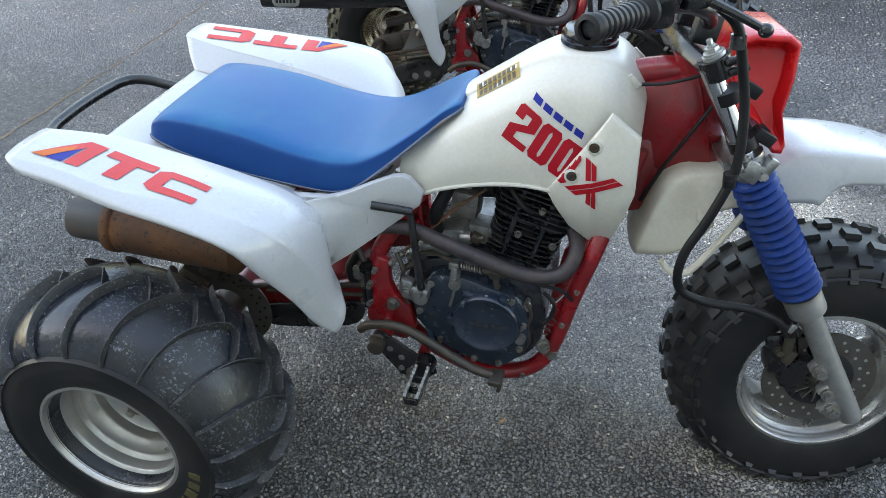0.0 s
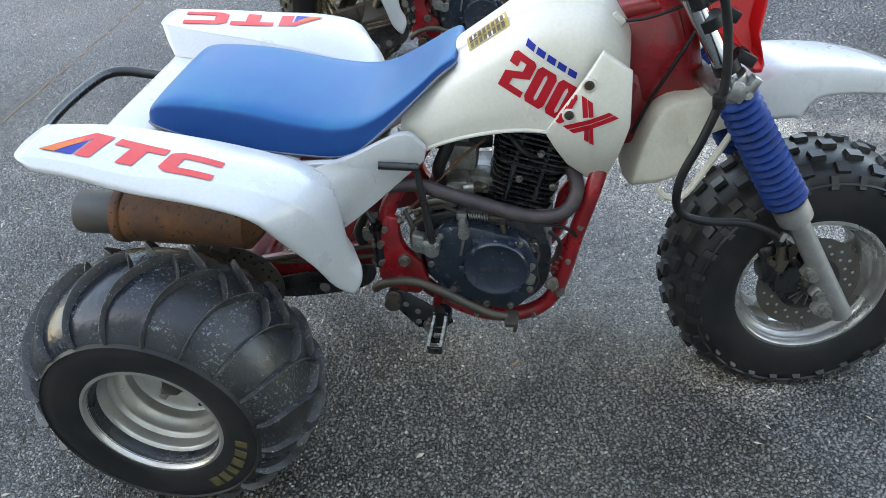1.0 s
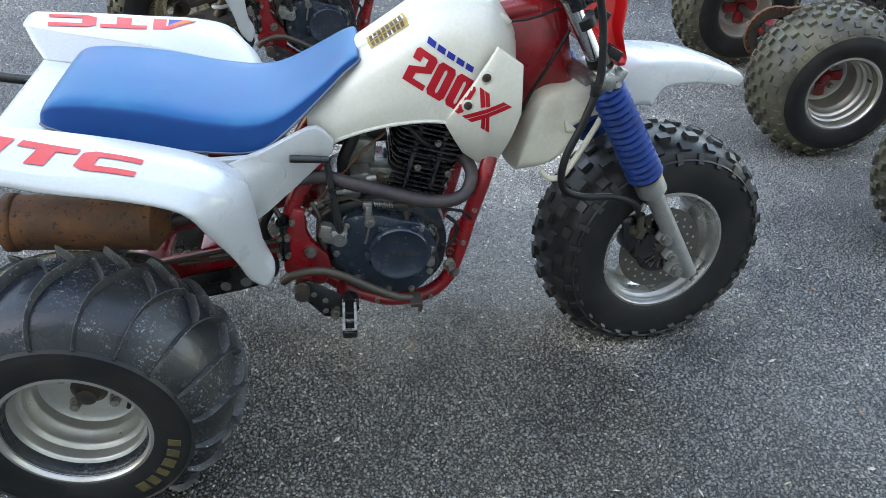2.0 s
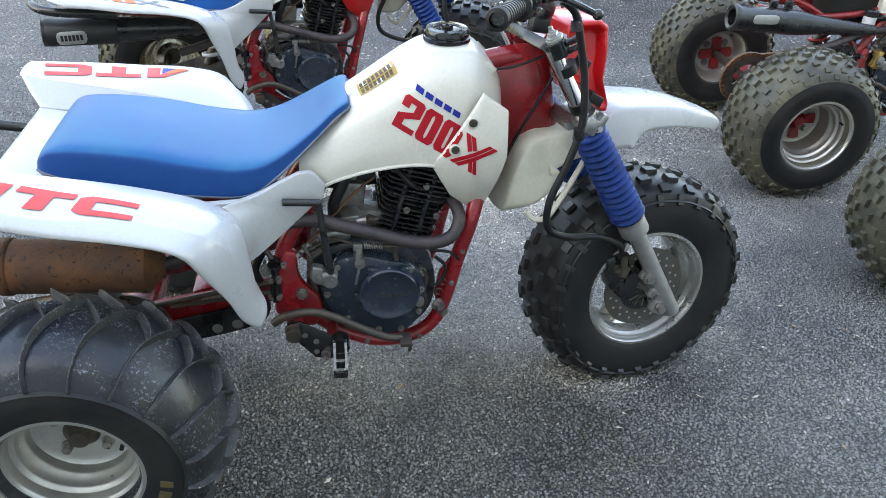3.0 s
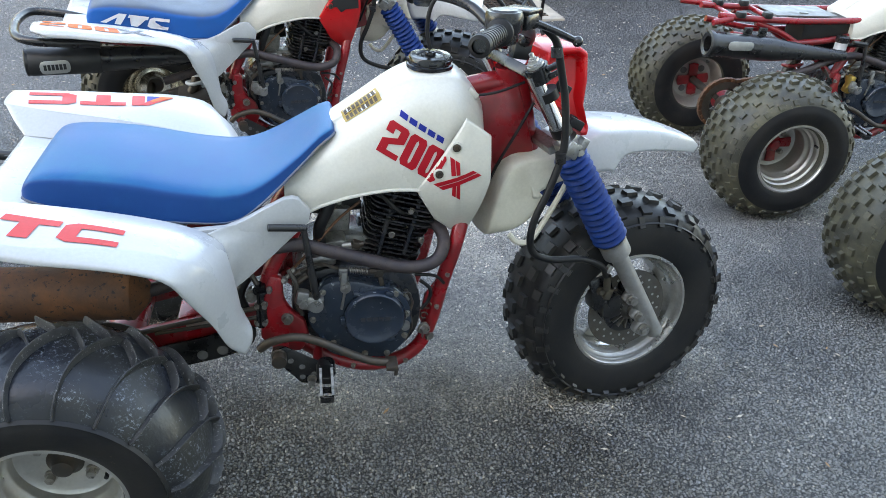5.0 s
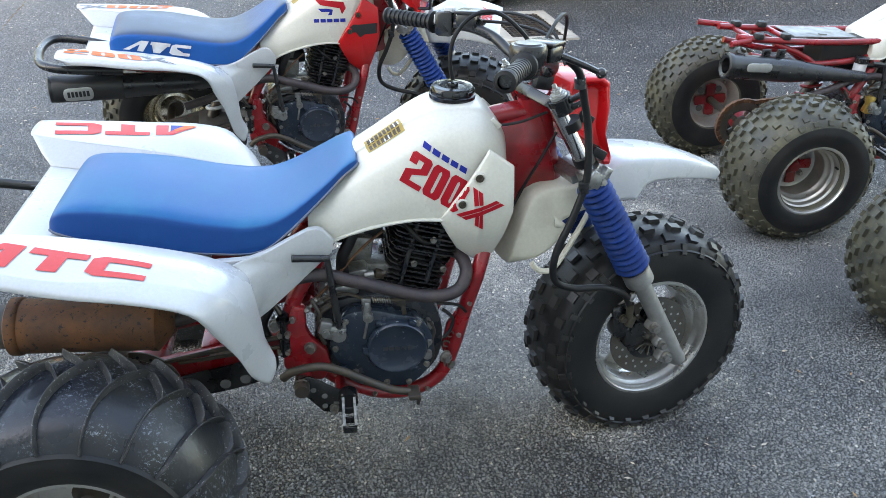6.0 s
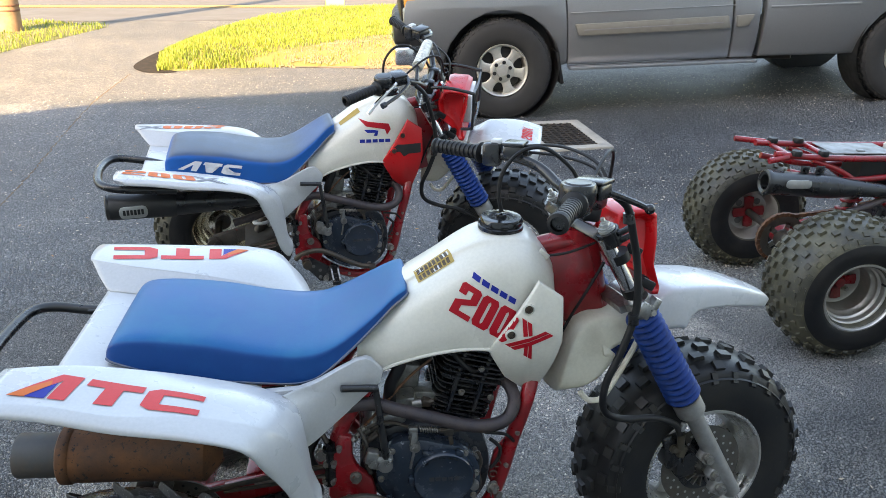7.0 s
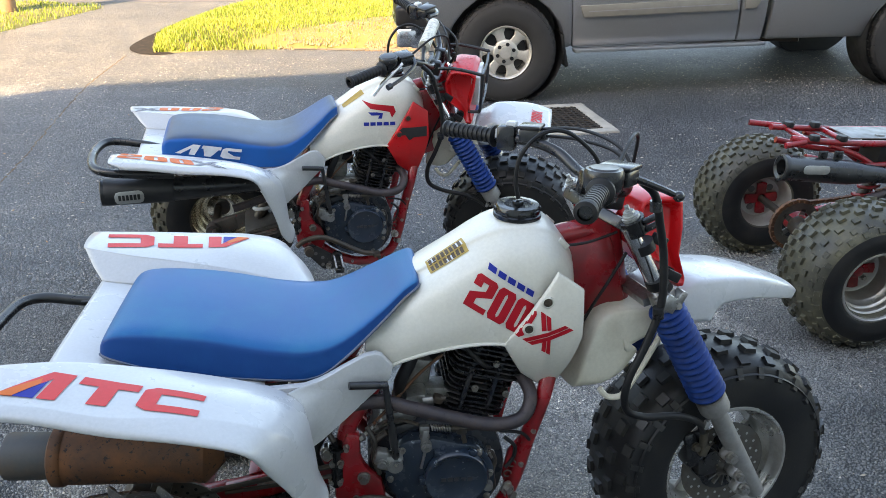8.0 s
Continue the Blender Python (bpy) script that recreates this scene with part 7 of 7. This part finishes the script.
clods("soil_crumbs", BARE, t1, .022, 3, "crumbled dry brown earth on the mound")
sheet("road", [(-120, -16), (120, 39), (120, 43.2), (-120, -11.8)], .004, ROAD, "pale asphalt road past the drive", "road")
for off in (0.0, .25):
    sheet("road_line", [(-120, -14.0 + off), (120, 41.0 + off), (120, 41.11 + off), (-120, -13.89 + off)], .010, surface("worn_yellow_line", (0.50, 0.32, 0.06), 0.7, scale=8), "worn yellow centre line", "road line")
FAR = [(-30, 9.3), (30, 23.2), (60, 80), (-60, 80)]
t3 = lawn("lawn_far", FAR, .10, "grass field across the road", False)
blades("far_grass", [(-12, 13.4), (3, 16.9), (3, 20), (-12, 18)], t3, 9000, .12, "uncut grass across the road", rng, 1.0)


def pole():
    wood = surface("weathered_pole", (0.22, 0.13, 0.07), 0.85, dirt=(0.12, 0.07, 0.04), grime=0.8, scale=8, fine=60, relief=0.6)
    root = thing("utility_pole", "weathered brown wooden utility pole in the verge", "pole", at=pose(-4.22, 9.02, 0))
    b = bmesh.new()
    tube(b, [(0, 0, -.05), (0, 0, 3), (0, .02, 8)], lambda t: .15 - .03 * t, 20, False)
    part("shaft", b, wood, root)
    for z in (.30, .36):
        part("band", lathe(bmesh.new(), [(.150, z), (.153, z + .005), (.153, z + .02), (.150, z + .025)], axis="z", segs=24), RUST, root)


pole()


def marker():
    root = thing("pipe_stub", "short yellow plastic pipe lying by the road", "pipe", at=pose(-.36, 13.3, .12, 0, 0, 8))
    yel = surface("pale_yellow_plastic", (0.62, 0.52, 0.16), 0.6, grime=0.4)
    b = solid_lathe([(.09, -.17), (.115, -.16), (.115, .16), (.09, .17)], axis="x", segs=28)
    part("shell", b, yel, root)
    part("mouth", solid_lathe([(.085, -.174), (.06, -.172)], axis="x", segs=24), TAPE, root)


marker()


# ---- woods beyond the field: out of view, added to darken the asphalt's low reflections ----
def unseen_woods():
    rng2 = random.Random(11)
    leaf = surface("far_foliage", (0.045, 0.07, 0.02), 0.9, dirt=(0.08, 0.10, 0.03), grime=0.8, scale=2, fine=12, relief=0.8)
    verts, faces = [], []
    for k in range(900):
        x = rng2.uniform(-70, 70)
        y = 46 + x * .23 + rng2.uniform(-4, 6)
        z, r = rng2.uniform(.5, 11) * rng2.uniform(.5, 1), rng2.uniform(.7, 1.8)
        for _ in range(14):
            c = Vector((x + rng2.gauss(0, r), y + rng2.gauss(0, r), max(.2, z + rng2.gauss(0, r * .8))))
            u = Vector((rng2.gauss(0, 1), rng2.gauss(0, 1), rng2.gauss(0, 1))).normalized()
            v = u.orthogonal().normalized()
            i, q = len(verts), rng2.uniform(.4, .9)
            verts += [tuple(c + u * q), tuple(c + v * q), tuple(c - u * q), tuple(c - v * q)]
            faces.append((i, i + 1, i + 2, i + 3))
    me = bpy.data.meshes.new("unseen_woods")
    me.from_pydata(verts, [], faces)
    me.materials.append(leaf)
    tagged(new("unseen_woods", me), "unseen dark green woods added beyond the field", "trees", "", "stuff")


unseen_woods()


# ---- crack and litter on the drive ----
def crack():
    pts = spline([(-2.02, 6.45, 0), (-1.98, 5.7, 0), (-1.93, 5.04, 0), (-1.80, 4.1, 0), (-1.66, 3.2, 0), (-1.58, 2.56, 0), (-1.50, 1.6, 0), (-1.46, .6, 0)], 14)
    bm = bmesh.new()
    rows = []
    for i, q in enumerate(pts):
        j = .018 * noise.noise((i * .7, 0, 0))
        w = .0055 + .004 * noise.noise((i * .9, 4, 0))
        rows.append([bm.verts.new((q.x + j - w, q.y, .0015)), bm.verts.new((q.x + j + w, q.y, .0015))])
    for a, b in zip(rows, rows[1:]):
        bm.faces.new((a[0], a[1], b[1], b[0]))
    return tagged(part("crack", bm, SOIL, None), "grit-filled crack across the drive", "crack", "", "structure")


crack()


def litter(name, count, area, size, material, label, rng):
    """Small husks and chips strewn over the drive."""
    verts, faces = [], []
    for _ in range(count):
        x, y = rng.uniform(*area[0]), rng.uniform(*area[1])
        if noise.noise((x * .6, y * .6, 1)) < rng.uniform(-.7, .15):
            continue
        l, a = size * rng.uniform(.5, 1.5), rng.uniform(0, 6.28)
        w, tip = l * rng.uniform(.25, .5), rng.uniform(.1, .5) * size
        c, s, ground_z = math.cos(a), math.sin(a), rise(x, y) + (.0035 if y < 5.0 else 0.0)
        i = len(verts)
        for u, v, z in ((-l, 0, .001), (0, -w, .002), (l, 0, .001 + tip), (0, w, .003), (0, 0, .004 + tip * .5)):
            verts.append((x + u * c - v * s, y + u * s + v * c, z + ground_z))
        faces += [(i, i + 1, i + 4), (i + 1, i + 2, i + 4), (i + 2, i + 3, i + 4), (i + 3, i, i + 4)]
    me = bpy.data.meshes.new(name)
    me.from_pydata(verts, [], faces)
    me.materials.append(material)
    return tagged(new(name, me), label, "litter", "", "stuff")


HUSK = surface("pale_husk", (0.50, 0.45, 0.38), 0.7, dirt=(0.38, 0.27, 0.16), grime=0.8, scale=3)
litter("seed_husks", 3200, ((-3.5, 5.5), (-1.2, 7.5)), .0075, HUSK, "pale seed husks strewn on the asphalt", rng)
litter("seed_husks", 4000, ((.3, 5.5), (1.4, 6.2)), .0085, HUSK, "pale seed husks strewn on the asphalt", rng)
litter("seed_husks", 900, ((-3.5, .6), (2.0, 6.6)), .0085, HUSK, "pale seed husks strewn on the asphalt", rng)
litter("small_grit", 14000, ((-3.0, 5.0), (-1.2, 6.5)), .0032, HUSK, "pale grit on the asphalt", rng)
litter("wood_chips", 160, ((-2.5, 4.0), (-1.2, 6.0)), .010, surface("tan_chip", (0.42, 0.25, 0.13), 0.8, grime=0.5), "tan wood chips on the asphalt", rng)


# ---- loose grain of the worn asphalt ----
def grain_material():
    m, nt, p = shade("asphalt_stones", (0.12, 0.12, 0.12), 0.30, spec=1.0)
    rnd = nt.nodes.new("ShaderNodeNewGeometry").outputs["Random Per Island"]
    patch, broad = noise_tex(nt, 3.5, 6, 0.6), noise_tex(nt, 0.9, 4, 0.55)
    col = ramp(nt, rnd, [(0.0, (0.066, 0.068, 0.071)), (0.50, (0.096, 0.097, 0.098)), (0.97, (0.135, 0.134, 0.132)), (1.0, (0.30, 0.285, 0.26))])
    col = mixed(nt, 1.0, col, ramp(nt, patch, [(0.30, (0.78, 0.78, 0.80)), (0.72, (1.28, 1.25, 1.19))]), "MULTIPLY")
    col = mixed(nt, 1.0, col, ramp(nt, broad, [(0.35, (0.62, 0.62, 0.64)), (0.65, (1.40, 1.38, 1.32))]), "MULTIPLY")
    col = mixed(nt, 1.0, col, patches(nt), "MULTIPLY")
    nt.links.new(col, p.inputs["Base Color"])
    return m


def grain(name, area, step, seed, low=1.0):
    """Small broken stones bedded in the surface, set on a shaken grid."""
    g = np.random.default_rng(seed)
    xs, ys = np.arange(*area[0], step), np.arange(*area[1], step)
    x, y = (a.ravel() for a in np.meshgrid(xs, ys))
    n = len(x)
    x, y = x + g.uniform(-.45, .45, n) * step, y + g.uniform(-.45, .45, n) * step
    edge = np.minimum.reduce([x - area[0][0], area[0][1] - x, y - area[1][0], area[1][1] - y])
    keep = (g.uniform(0, 1, n) < np.clip(edge / .35, .0, 1)) & (g.uniform(0, 1, n) < .93)
    x, y = x[keep], y[keep]
    n = len(x)
    r, h, a0 = g.uniform(.36, .66, n) * step, g.uniform(.18, .58, n) * step * low, g.uniform(0, 6.28, n)
    k = np.arange(5)
    ang = a0[:, None] + k * 2 * np.pi / 5 + g.uniform(-.3, .3, (n, 5))
    rr = r[:, None] * g.uniform(.75, 1.2, (n, 5))
    v = np.zeros((n, 6, 3))
    v[:, :5, 0], v[:, :5, 1], v[:, :5, 2] = x[:, None] + rr * np.cos(ang), y[:, None] + rr * np.sin(ang), -.0006
    v[:, 5, 0], v[:, 5, 1], v[:, 5, 2] = x + g.uniform(-.35, .35, n) * r, y + g.uniform(-.35, .35, n) * r, h
    f = np.stack([np.stack([k, (k + 1) % 5, np.full(5, 5)], 1)] * n) + (np.arange(n) * 6)[:, None, None]
    me = bpy.data.meshes.new(name)
    v[:, :, 2] += np.array([rise(px, py) for px, py in zip(x, y)])[:, None]
    me.from_pydata(v.reshape(-1, 3).tolist(), [], f.reshape(-1, 3).tolist())
    me.materials.append(grain_material())
    return tagged(new(name, me), "grey stones bedded in the worn asphalt", "stones", "", "stuff")


grain("asphalt_stones", ((-1.5, 2.6), (-1.0, 1.5)), .0088, 4)
grain("asphalt_stones", ((-2.8, 4.4), (1.15, 4.1)), .0135, 9, .8)
grain("asphalt_stones", ((-3.6, 6.0), (3.7, 5.2)), .0165, 12, .6)
